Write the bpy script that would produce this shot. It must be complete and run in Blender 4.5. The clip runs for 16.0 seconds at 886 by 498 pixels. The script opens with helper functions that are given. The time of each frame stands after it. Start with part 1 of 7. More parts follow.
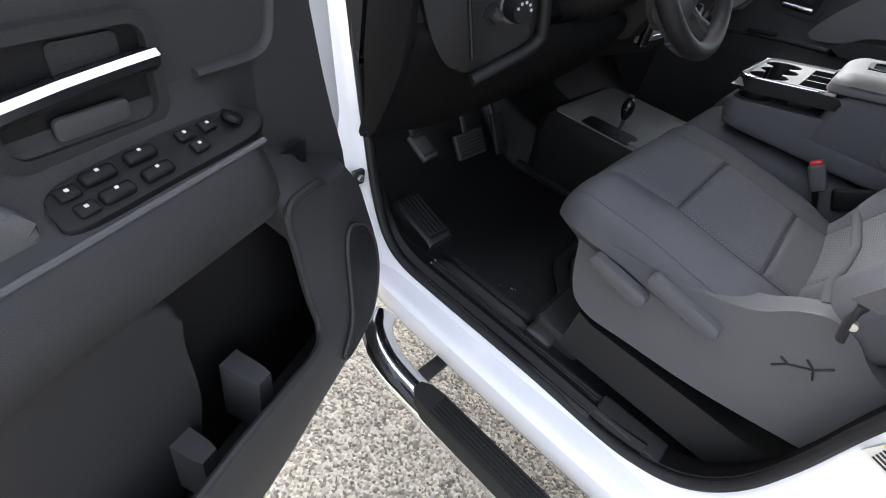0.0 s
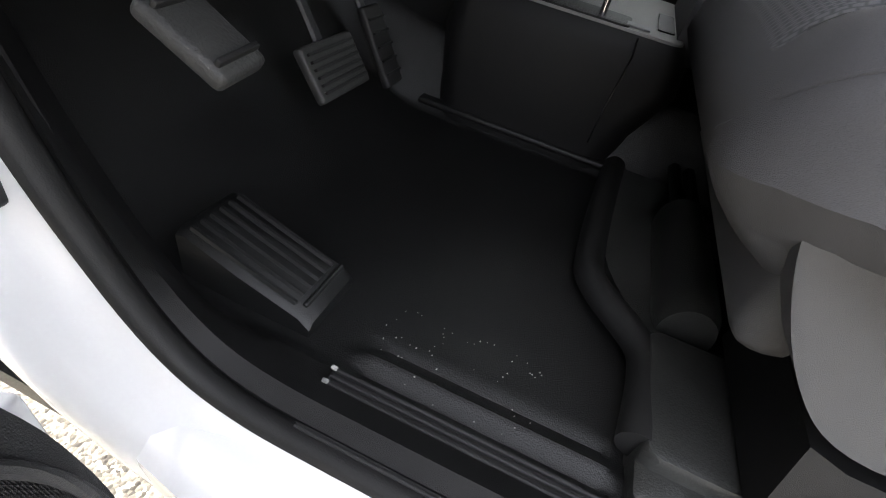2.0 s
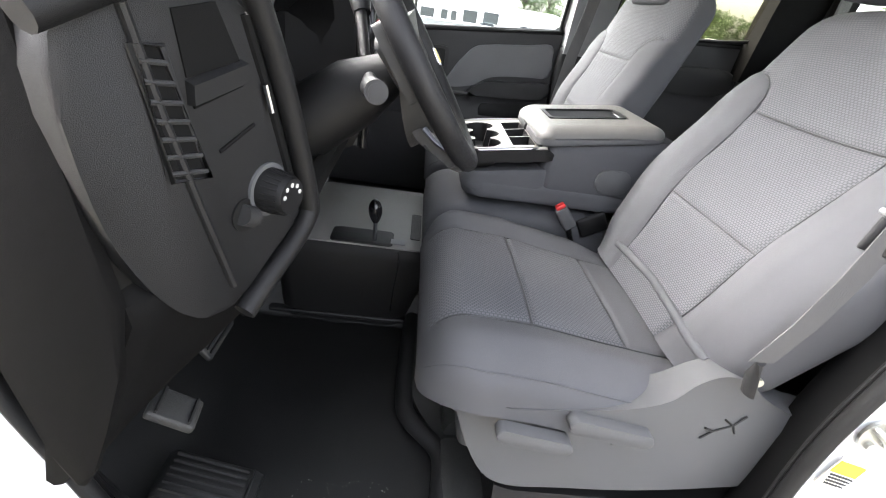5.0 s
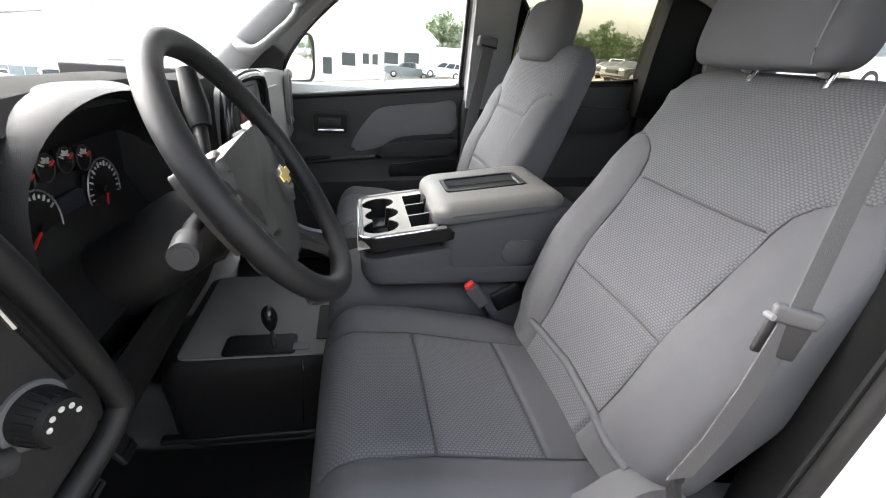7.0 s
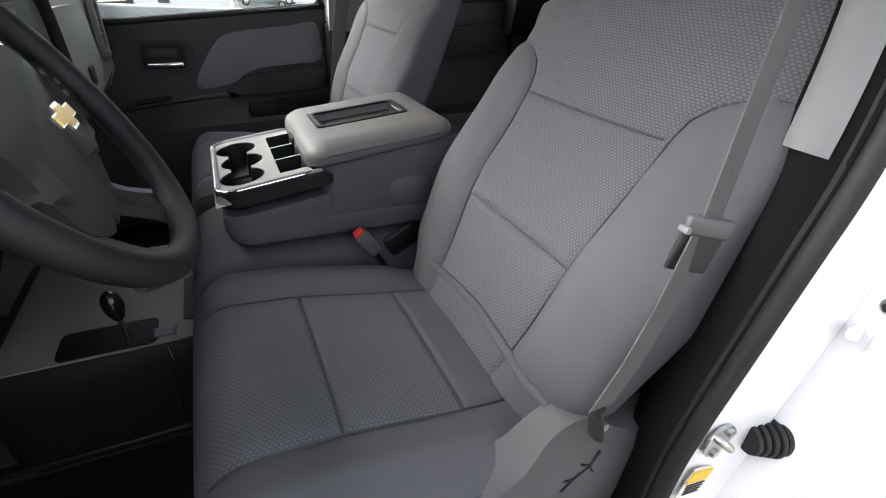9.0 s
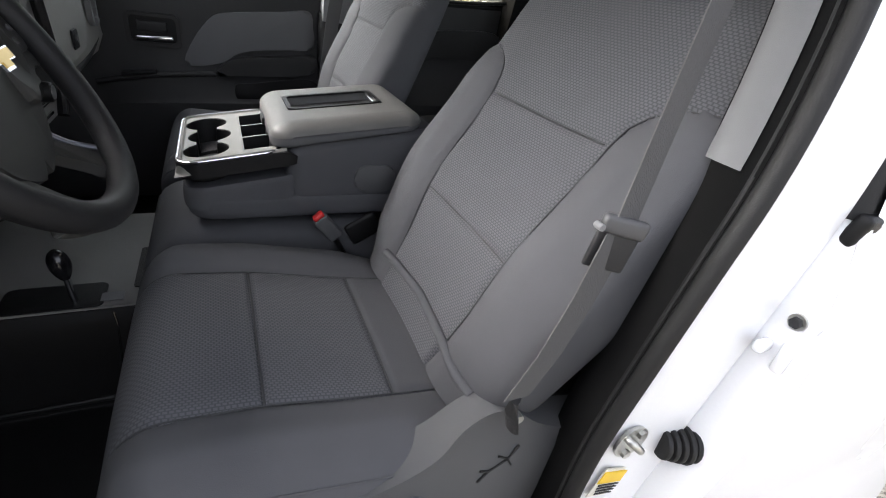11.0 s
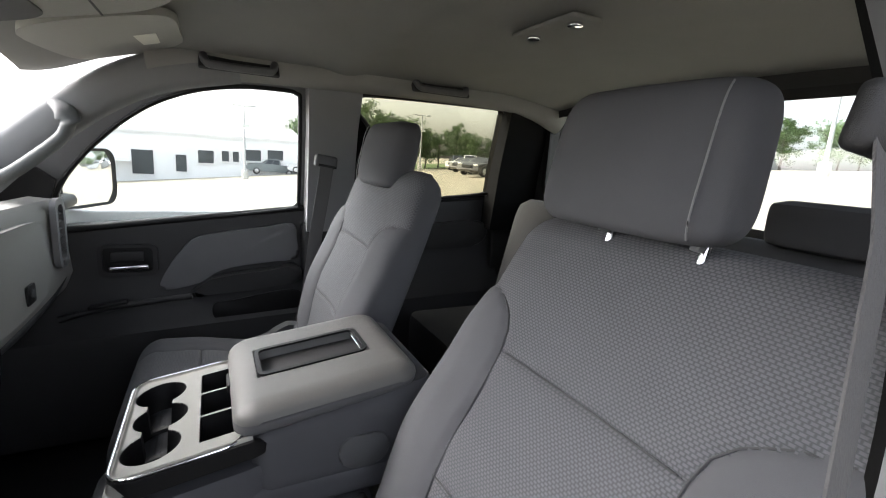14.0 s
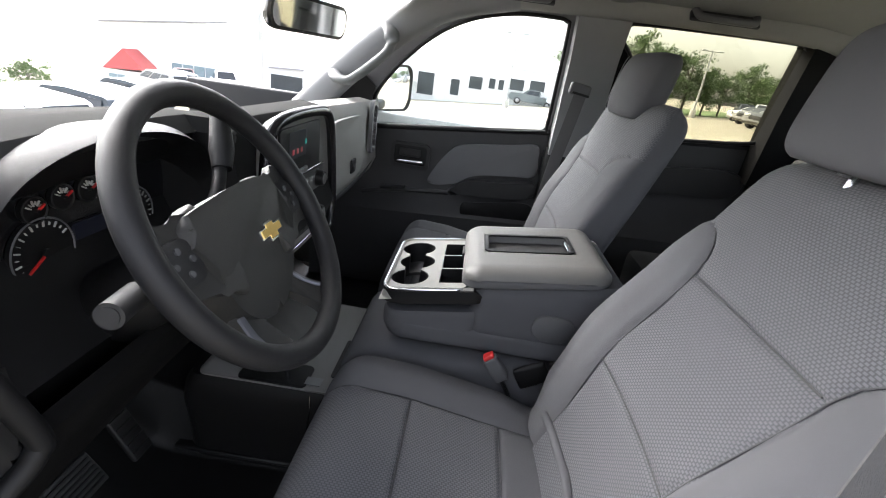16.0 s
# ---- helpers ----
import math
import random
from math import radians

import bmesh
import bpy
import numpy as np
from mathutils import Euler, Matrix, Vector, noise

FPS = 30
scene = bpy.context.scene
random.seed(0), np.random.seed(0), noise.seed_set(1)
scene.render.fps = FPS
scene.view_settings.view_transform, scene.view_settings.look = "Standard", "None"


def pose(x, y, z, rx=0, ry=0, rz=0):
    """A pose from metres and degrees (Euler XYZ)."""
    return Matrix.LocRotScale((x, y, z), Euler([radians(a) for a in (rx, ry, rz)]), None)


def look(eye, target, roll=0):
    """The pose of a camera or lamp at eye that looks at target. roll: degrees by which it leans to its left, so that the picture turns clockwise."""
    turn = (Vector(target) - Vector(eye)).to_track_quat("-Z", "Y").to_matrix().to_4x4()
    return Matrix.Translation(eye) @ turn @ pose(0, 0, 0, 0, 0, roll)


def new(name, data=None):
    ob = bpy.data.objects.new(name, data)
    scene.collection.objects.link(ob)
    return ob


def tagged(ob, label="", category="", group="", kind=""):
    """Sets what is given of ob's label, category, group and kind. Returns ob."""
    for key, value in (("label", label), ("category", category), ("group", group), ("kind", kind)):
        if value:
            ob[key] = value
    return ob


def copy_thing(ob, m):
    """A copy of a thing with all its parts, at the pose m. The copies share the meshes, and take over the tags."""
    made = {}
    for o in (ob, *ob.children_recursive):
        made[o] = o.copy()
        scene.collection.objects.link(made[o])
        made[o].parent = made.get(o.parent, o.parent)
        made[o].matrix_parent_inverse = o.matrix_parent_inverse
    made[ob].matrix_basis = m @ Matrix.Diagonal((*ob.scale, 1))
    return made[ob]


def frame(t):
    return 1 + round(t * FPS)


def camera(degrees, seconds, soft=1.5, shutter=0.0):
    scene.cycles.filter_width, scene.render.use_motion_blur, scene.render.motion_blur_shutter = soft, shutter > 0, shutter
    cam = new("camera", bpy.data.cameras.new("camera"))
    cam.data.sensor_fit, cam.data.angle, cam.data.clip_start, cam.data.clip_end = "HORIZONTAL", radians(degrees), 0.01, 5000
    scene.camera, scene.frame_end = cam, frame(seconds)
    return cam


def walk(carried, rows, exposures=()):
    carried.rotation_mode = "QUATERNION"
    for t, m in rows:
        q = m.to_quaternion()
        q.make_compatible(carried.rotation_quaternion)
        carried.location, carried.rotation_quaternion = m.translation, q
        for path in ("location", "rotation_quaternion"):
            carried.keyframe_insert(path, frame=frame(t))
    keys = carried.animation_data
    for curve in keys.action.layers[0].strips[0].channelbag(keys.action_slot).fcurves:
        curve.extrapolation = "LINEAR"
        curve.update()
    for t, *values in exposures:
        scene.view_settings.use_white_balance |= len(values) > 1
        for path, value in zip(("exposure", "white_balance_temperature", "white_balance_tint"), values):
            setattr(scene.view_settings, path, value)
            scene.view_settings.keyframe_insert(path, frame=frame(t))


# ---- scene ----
cam = camera(88.0, 16.0, soft=1.0)
PATH = [
    (0, (0.293, -1.393, 1.340), (-0.383, -0.391, 0.292), 14.5),
    (0.5, (0.158, -1.251, 1.209), (-0.406, -0.188, 0.154), 12.6),
    (1, (0.041, -1.105, 1.094), (-0.383, -0.026, -0.008), 16.0),
    (1.5, (0.004, -0.993, 1.008), (-0.339, 0.113, -0.096), 15.2),
    (2, (-0.046, -0.954, 0.966), (-0.298, 0.245, -0.063), 15.5),
    (2.5, (-0.069, -0.955, 0.964), (-0.299, 0.296, -0.006), 13.7),
    (3, (-0.091, -0.971, 0.974), (-0.290, 0.372, 0.127), 12.3),
    (3.5, (-0.090, -1.015, 1.027), (-0.204, 0.361, 0.217), 13.4),
    (4, (-0.042, -1.105, 1.155), (-0.057, 0.249, 0.302), 13.0),
    (4.2, (-0.034, -1.153, 1.213), (0.024, 0.214, 0.382), 13.3),
    (6.3, (0.056, -1.158, 1.431), (0.270, 0.280, 0.764), 6.1),
    (6.5, (0.066, -1.113, 1.439), (0.298, 0.327, 0.782), 5.3),
    (7, (0.098, -1.042, 1.449), (0.402, 0.397, 0.819), 4.3),
    (7.5, (0.104, -0.991, 1.452), (0.618, 0.394, 0.837), 3.0),
    (8, (0.091, -0.929, 1.449), (0.868, 0.304, 0.789), 2.0),
    (8.5, (0.105, -0.909, 1.431), (0.979, 0.234, 0.732), 3.0),
    (9, (0.134, -0.955, 1.412), (0.767, 0.279, 0.615), 3.9),
    (9.2, (0.157, -1.005, 1.399), (0.661, 0.284, 0.595), 6.1),
    (11.3, (0.202, -1.000, 1.401), (0.893, 0.220, 0.629), 9.0),
    (11.5, (0.229, -0.952, 1.415), (0.948, 0.250, 0.641), 6.9),
    (12, (0.187, -0.875, 1.451), (1.162, 0.247, 0.860), 5.6),
    (12.5, (0.176, -0.831, 1.488), (1.243, 0.281, 1.058), 3.8),
    (13, (0.172, -0.807, 1.507), (1.235, 0.358, 1.235), 2.8),
    (13.5, (0.197, -0.799, 1.518), (1.096, 0.502, 1.274), 3.4),
    (14, (0.250, -0.804, 1.530), (0.961, 0.594, 1.219), 3.8),
    (14.3, (0.266, -0.844, 1.541), (0.832, 0.617, 1.215), 4.8),
    (14.5, (0.277, -0.838, 1.536), (0.761, 0.645, 1.180), 5.1),
    (15, (0.267, -0.879, 1.533), (0.582, 0.635, 1.120), 6.9),
    (15.5, (0.261, -0.904, 1.520), (0.422, 0.602, 1.004), 7.0),
    (16, (0.242, -0.966, 1.512), (0.202, 0.519, 0.918), 8.4),
]
EXPOSURE = [(0.0, 2.7, 6050, 15), (0.5, 2.85, 6300, 14), (1.0, 2.9, 6650, 14), (1.5, 3.05, 6700, 13), (2.0, 3.4, 6650, 13), (3.0, 4.2, 6600, 13), (3.5, 4.5, 6550, 13), (4.0, 4.4, 6500, 13), (6.5, 3.15, 6450, 13), (7.5, 3.15, 6450, 14),
            (8.5, 2.55, 6350, 14), (9.0, 2.6, 6350, 14), (11.5, 2.3, 6350, 14), (12.0, 2.15, 6350, 14), (13.5, 2.3, 6350, 14), (14.5, 2.75, 6250, 14), (16.0, 2.88, 6300, 14)]
walk(cam, [(t, look(eye, target, roll)) for t, eye, target, roll in PATH], EXPOSURE)

# ---- world and light ----
world = bpy.data.worlds.new("overcast_sky")
scene.world = world
world.use_nodes = True
wn, wl = world.node_tree.nodes, world.node_tree.links
sky = wn.new("ShaderNodeTexSky")
sky.sky_type, sky.sun_disc = "NISHITA", False
sky.sun_elevation, sky.sun_rotation = radians(35), radians(304)
sky.dust_density, sky.air_density, sky.ozone_density = 5.0, 1.0, 1.0
grey = wn.new("ShaderNodeHueSaturation")
grey.inputs["Saturation"].default_value = 0.28
wl.new(sky.outputs["Color"], grey.inputs["Color"])
wl.new(grey.outputs["Color"], wn["Background"].inputs["Color"])
wn["Background"].inputs["Strength"].default_value = 0.15
sun_data = bpy.data.lights.new("sun", "SUN")
sun_data.energy, sun_data.angle, sun_data.color = 0.85, radians(50), (1.0, 0.96, 0.9)
sun = new("sun", sun_data)
sun.matrix_world = look((-9, 6, 7.57), (0, 0, 0))


# ---- helpers for building ----
def mat(name, col, rough=0.5, metal=0.0, bump=0.0, scale=300.0, var=0.12, vscale=9.0, spec=0.5, coat=0.0, stretch=(1, 1, 1), col2=None):
    """A procedural surface: base colour varied at two scales, fine relief."""
    m = bpy.data.materials.new(name)
    m.use_nodes = True
    n, l = m.node_tree.nodes, m.node_tree.links
    b = n["Principled BSDF"]
    tc, mp = n.new("ShaderNodeTexCoord"), n.new("ShaderNodeMapping")
    mp.inputs["Scale"].default_value = stretch
    l.new(tc.outputs["Object"], mp.inputs["Vector"])
    big, fine = n.new("ShaderNodeTexNoise"), n.new("ShaderNodeTexNoise")
    big.inputs["Scale"].default_value, big.inputs["Detail"].default_value = vscale, 5
    fine.inputs["Scale"].default_value, fine.inputs["Detail"].default_value = scale, 3
    l.new(mp.outputs["Vector"], big.inputs["Vector"]), l.new(mp.outputs["Vector"], fine.inputs["Vector"])
    mix, mix2 = n.new("ShaderNodeMixRGB"), n.new("ShaderNodeMixRGB")
    c = Vector(col)
    d = Vector(col2) if col2 else c * (1 - 2 * var)
    mix.inputs[1].default_value, mix.inputs[2].default_value = (*d, 1), (*(c * (1 + var)), 1)
    l.new(big.outputs["Fac"], mix.inputs[0])
    mix2.blend_type, mix2.inputs[0].default_value = "MULTIPLY", min(1.0, var * 3)
    l.new(mix.outputs[0], mix2.inputs[1]), l.new(fine.outputs["Fac"], mix2.inputs[2])
    gain = n.new("ShaderNodeMixRGB")
    gain.blend_type, gain.inputs[0].default_value = "MULTIPLY", 1.0
    k = 1 / (1 - min(1.0, var * 3) * 0.5)
    gain.inputs[2].default_value = (k, k, k, 1)
    l.new(mix2.outputs[0], gain.inputs[1]), l.new(gain.outputs[0], b.inputs["Base Color"])
    b.inputs["Metallic"].default_value, b.inputs["Specular IOR Level"].default_value = metal, spec
    b.inputs["Coat Weight"].default_value = coat
    ramp = n.new("ShaderNodeMapRange")
    ramp.inputs["To Min"].default_value, ramp.inputs["To Max"].default_value = max(0.02, rough - 0.07), min(1.0, rough + 0.07)
    l.new(big.outputs["Fac"], ramp.inputs["Value"]), l.new(ramp.outputs["Result"], b.inputs["Roughness"])
    if bump:
        bp = n.new("ShaderNodeBump")
        bp.inputs["Strength"].default_value, bp.inputs["Distance"].default_value = bump, 0.002
        l.new(fine.outputs["Fac"], bp.inputs["Height"]), l.new(bp.outputs["Normal"], b.inputs["Normal"])
    return m


def woven(name, col, dark, sx, sy, bump=0.5, ground=0.55):
    """Seat cloth with rows of short raised stitches, laid out on the UV map, in metres."""
    m = mat(name, col, 0.93, bump=0.25, scale=900, var=0.05, spec=0.15)
    n, l = m.node_tree.nodes, m.node_tree.links
    b = n["Principled BSDF"]
    uv, mp, br = n.new("ShaderNodeUVMap"), n.new("ShaderNodeMapping"), n.new("ShaderNodeTexBrick")
    mp.inputs["Scale"].default_value = (1 / sx, 1 / sy, 1)
    l.new(uv.outputs["UV"], mp.inputs["Vector"]), l.new(mp.outputs["Vector"], br.inputs["Vector"])
    br.offset, br.squash = 0.5, 1.0
    br.inputs["Scale"].default_value, br.inputs["Mortar Size"].default_value = 1.0, 0.26
    br.inputs["Mortar Smooth"].default_value = 0.9
    br.inputs["Brick Width"].default_value, br.inputs["Row Height"].default_value = 1.0, 1.0
    br.inputs["Color1"].default_value, br.inputs["Color2"].default_value = (1, 1, 1, 1), (0.9, 0.9, 0.9, 1)
    br.inputs["Mortar"].default_value = (0, 0, 0, 1)
    old = b.inputs["Base Color"].links[0].from_socket
    mix = n.new("ShaderNodeMixRGB")
    mix.inputs[1].default_value = (*dark, 1)
    l.new(br.outputs["Color"], mix.inputs[0]), l.new(old, mix.inputs[2]), l.new(mix.outputs[0], b.inputs["Base Color"])
    bp = n.new("ShaderNodeBump")
    bp.inputs["Strength"].default_value, bp.inputs["Distance"].default_value = bump, 0.0015
    l.new(br.outputs["Color"], bp.inputs["Height"]), l.new(bp.outputs["Normal"], b.inputs["Normal"])
    return m


def glass(name, tint, gloss=0.06):
    m = bpy.data.materials.new(name)
    m.use_nodes = True
    n, l = m.node_tree.nodes, m.node_tree.links
    n.remove(n["Principled BSDF"])
    t, g, mx = n.new("ShaderNodeBsdfTransparent"), n.new("ShaderNodeBsdfGlossy"), n.new("ShaderNodeMixShader")
    t.inputs["Color"].default_value, g.inputs["Roughness"].default_value = (*tint, 1), 0.0
    mx.inputs[0].default_value = gloss
    l.new(t.outputs[0], mx.inputs[1]), l.new(g.outputs[0], mx.inputs[2])
    l.new(mx.outputs[0], n["Material Output"].inputs["Surface"])
    return m


def emit(name, col, power):
    m = mat(name, col, 0.4)
    b = m.node_tree.nodes["Principled BSDF"]
    b.inputs["Emission Color"].default_value, b.inputs["Emission Strength"].default_value = (*col, 1), power
    return m


def thing(name, loc, label, category, group="", kind=""):
    ob = new(name)
    ob.empty_display_size = 0.05
    ob.matrix_basis = Matrix.Translation(loc)
    return tagged(ob, label, category, group, kind)


def finish(bm, smooth=True):
    if smooth:
        for f in bm.faces:
            f.smooth = True
        for e in bm.edges:
            if len(e.link_faces) == 2 and e.calc_face_angle(0) > 0.7:
                e.smooth = False


def part(name, bm, material, parent, label="", smooth=True):
    """Links a bmesh, in world metres, as one mesh object under a thing or a part."""
    bmesh.ops.recalc_face_normals(bm, faces=bm.faces)
    finish(bm, smooth)
    me = bpy.data.meshes.new(name)
    bm.to_mesh(me)
    bm.free()
    me.materials.append(material)
    ob = new(name, me)
    if parent:
        ob.parent = parent
        top = Matrix.Identity(4)
        p = parent
        while p:
            top = p.matrix_basis @ top if p.parent is None else top
            p = p.parent
        ob.matrix_parent_inverse = top.inverted() if parent.parent is None else Matrix.Identity(4)
    if label:
        ob["label"] = label
    return ob


def solid(name, bm, material, label, category, group="", kind=""):
    """A thing that is one mesh."""
    return tagged(part(name, bm, material, None), label, category, group, kind)


def box(size, loc=(0, 0, 0), bevel=0.0, rot=(0, 0, 0), seg=3, bm=None):
    out = bm or bmesh.new()
    made = bmesh.new()
    bmesh.ops.create_cube(made, size=1.0, matrix=Matrix.Diagonal((*size, 1)))
    if bevel:
        bmesh.ops.bevel(made, geom=list(made.edges), offset=min(bevel, min(size) * 0.49), segments=seg, profile=0.5, affect="EDGES")
    bmesh.ops.transform(made, matrix=pose(*loc, *rot), verts=made.verts)
    me = bpy.data.meshes.new("t")
    made.to_mesh(me)
    made.free()
    out.from_mesh(me)
    bpy.data.meshes.remove(me)
    return out


def cyl(r, h, loc=(0, 0, 0), rot=(0, 0, 0), r2=None, seg=32, bevel=0.0, bm=None):
    out = bm or bmesh.new()
    made = bmesh.new()
    bmesh.ops.create_cone(made, cap_ends=True, segments=seg, radius1=r, radius2=r if r2 is None else r2, depth=h)
    if bevel:
        es = [e for e in made.edges if abs(e.verts[0].co.z - e.verts[1].co.z) < 1e-6]
        bmesh.ops.bevel(made, geom=es, offset=bevel, segments=2, profile=0.5, affect="EDGES")
    bmesh.ops.transform(made, matrix=pose(*loc, *rot), verts=made.verts)
    me = bpy.data.meshes.new("t")
    made.to_mesh(me)
    made.free()
    out.from_mesh(me)
    bpy.data.meshes.remove(me)
    return out


def spline(pts, n=8, closed=False):
    """A smooth line through the points (Catmull-Rom)."""
    p = [Vector(q) for q in pts]
    out, k = [], len(p)
    for i in range(k if closed else k - 1):
        a, b, c, d = (p[(i - 1) % k], p[i], p[(i + 1) % k], p[(i + 2) % k]) if closed else (p[max(i - 1, 0)], p[i], p[i + 1], p[min(i + 2, k - 1)])
        for j in range(n):
            t = j / n
            out.append(0.5 * ((2 * b) + (c - a) * t + (2 * a - 5 * b + 4 * c - d) * t * t + (3 * b - a - 3 * c + d) * t**3))
    if not closed:
        out.append(p[-1])
    return out


def loft(rings, closed=True, caps=True, bm=None):
    """Skins rings of equal length."""
    bm = bm or bmesh.new()
    rows = [[bm.verts.new(v) for v in r] for r in rings]
    n = len(rows[0])
    for a, b in zip(rows, rows[1:]):
        for i in range(n if closed else n - 1):
            bm.faces.new((a[i], a[(i + 1) % n], b[(i + 1) % n], b[i]))
    if caps and closed:
        bm.faces.new(rows[0][::-1]), bm.faces.new(rows[-1])
    return bm


def tube(path, r, seg=10, closed=False, flat=1.0, up=(0, 0, 1), bm=None, radii=None):
    """A round or flattened bar along a line."""
    path = [Vector(p) for p in path]
    rings = []
    k = len(path)
    for i, p in enumerate(path):
        a, b = (path[i - 1], path[(i + 1) % k]) if closed else (path[max(i - 1, 0)], path[min(i + 1, k - 1)])
        d = (b - a).normalized()
        s = d.cross(Vector(up))
        s = s.normalized() if s.length > 1e-4 else d.orthogonal().normalized()
        w = s.cross(d)
        q = radii[i] if radii else r
        rings.append([p + s * math.cos(t) * q + w * math.sin(t) * q * flat for t in (2 * math.pi * j / seg for j in range(seg))])
    if closed:
        rings.append(rings[0])
    bm = loft(rings, caps=not closed, bm=bm)
    if closed:
        bmesh.ops.remove_doubles(bm, verts=bm.verts, dist=1e-6)
    return bm


def grid(fn, nu, nv, bm=None, uv=None):
    """An open sheet fn(u, v), u and v from 0 to 1."""
    bm = bm or bmesh.new()
    rows = [[bm.verts.new(fn(i / nu, j / nv)) for i in range(nu + 1)] for j in range(nv + 1)]
    for j in range(nv):
        for i in range(nu):
            bm.faces.new((rows[j][i], rows[j][i + 1], rows[j + 1][i + 1], rows[j + 1][i]))
    return bm


def plate(outline, to3, depth, bevel=0.0, bm=None, seg=2):
    """A flat piece from a 2-D outline; to3(a, b, c) places it, c running from 0 to depth."""
    out = bm or bmesh.new()
    made = bmesh.new()
    lo = [made.verts.new((a, b, 0)) for a, b in outline]
    hi = [made.verts.new((a, b, depth)) for a, b in outline]
    made.faces.new(lo[::-1])
    top = made.faces.new(hi)
    n = len(lo)
    for i in range(n):
        made.faces.new((lo[i], lo[(i + 1) % n], hi[(i + 1) % n], hi[i]))
    if bevel:
        bmesh.ops.bevel(made, geom=list(top.edges), offset=bevel, segments=seg, profile=0.5, affect="EDGES")
    for v in made.verts:
        v.co = Vector(to3(*v.co))
    me = bpy.data.meshes.new("t")
    made.to_mesh(me)
    made.free()
    out.from_mesh(me)
    bpy.data.meshes.remove(me)
    return out


def frame_plate(outer, inner, to3, depth, bm=None):
    """A flat ring between two outlines of equal length."""
    bm = bm or bmesh.new()
    n = len(outer)
    ring = [[bm.verts.new(Vector(to3(a, b, c))) for a, b in o] for o, c in ((outer, 0), (outer, depth), (inner, depth), (inner, 0))]
    for k in range(4):
        r, s = ring[k], ring[(k + 1) % 4]
        for i in range(n):
            bm.faces.new((r[i], r[(i + 1) % n], s[(i + 1) % n], s[i]))
    return bm


def rrect(w, h, r, n=5, cx=0.0, cy=0.0):
    """A rounded rectangle about (cx, cy)."""
    out = []
    for sx, sy, a0 in ((1, 1, 0), (-1, 1, 90), (-1, -1, 180), (1, -1, 270)):
        for i in range(n + 1):
            a = radians(a0 + 90 * i / n)
            out.append((cx + sx * (w / 2 - r) + r * math.cos(a), cy + sy * (h / 2 - r) + r * math.sin(a)))
    return out


def smooth(a, b, x):
    t = max(0.0, min(1.0, (x - a) / (b - a)))
    return t * t * (3 - 2 * t)


def lerp(table, x):
    """Piecewise linear through (x, value) rows."""
    if x <= table[0][0]:
        return table[0][1]
    for (a, p), (b, q) in zip(table, table[1:]):
        if x <= b:
            return p + (q - p) * (x - a) / (b - a)
    return table[-1][1]


# ---- materials ----
CLOTH = mat("grey_seat_cloth", (0.088, 0.0892, 0.095), 0.95, bump=0.35, scale=1400, var=0.07, spec=0.12)
WEAVE = woven("grey_woven_seat_cloth", (0.108, 0.110, 0.118), (0.066, 0.0675, 0.0725), 0.0066, 0.0037, 0.3)
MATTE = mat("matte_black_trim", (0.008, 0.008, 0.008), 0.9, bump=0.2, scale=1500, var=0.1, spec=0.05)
BLACK = mat("black_grained_plastic", (0.0075, 0.0075, 0.0078), 0.48, bump=0.3, scale=1500, var=0.12, spec=0.26)
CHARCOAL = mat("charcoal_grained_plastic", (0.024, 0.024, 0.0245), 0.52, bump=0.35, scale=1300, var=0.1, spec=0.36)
GREYPLASTIC = mat("grey_grained_plastic", (0.088, 0.089, 0.092), 0.58, bump=0.3, scale=1500, var=0.06, spec=0.28)
LIGHTGREY = mat("light_grey_trim_plastic", (0.175, 0.178, 0.182), 0.55, bump=0.25, scale=1300, var=0.05, spec=0.35)
CONSOLEGREY = mat("satin_grey_console_plastic", (0.22, 0.215, 0.195), 0.42, bump=0.15, scale=1300, var=0.05, spec=0.4)
LIDGREY = mat("grey_vinyl_lid", (0.108, 0.106, 0.100), 0.48, bump=0.25, scale=1300, var=0.05, spec=0.4)
VINYL = mat("black_vinyl_floor", (0.0095, 0.0098, 0.0098), 0.38, bump=0.4, scale=700, var=0.2, spec=0.45, vscale=5)
RUBBER = mat("black_rubber", (0.012, 0.012, 0.012), 0.6, bump=0.15, scale=900, var=0.15, spec=0.35)
WHITE = mat("white_car_paint", (0.78, 0.79, 0.80), 0.25, var=0.015, coat=0.6, vscale=3)
CHROME = mat("chrome", (0.75, 0.76, 0.78), 0.12, metal=1.0, var=0.03)
STEEL = mat("zinc_plated_steel", (0.5, 0.5, 0.47), 0.35, metal=0.9, var=0.1, vscale=60)
DARKSTEEL = mat("dark_steel", (0.03, 0.03, 0.032), 0.5, metal=0.4, var=0.2, vscale=60)
HEADLINER = mat("grey_headliner_cloth", (0.23, 0.228, 0.215), 0.95, bump=0.4, scale=1800, var=0.05, spec=0.1)
BELT = mat("grey_belt_webbing", (0.095, 0.094, 0.094), 0.8, bump=0.6, scale=900, var=0.08, spec=0.2, stretch=(1, 1, 0.25))
RED = mat("red_plastic", (0.55, 0.02, 0.02), 0.4, var=0.05)
WHEELSKIN = mat("black_moulded_wheel_rim", (0.0095, 0.0095, 0.0105), 0.5, bump=0.3, scale=1700, var=0.08, spec=0.32)
WINDOW = glass("clear_window_glass", (0.93, 0.96, 0.94), 0.05)
TINTED = glass("tinted_privacy_glass", (0.66, 0.65, 0.55), 0.05)
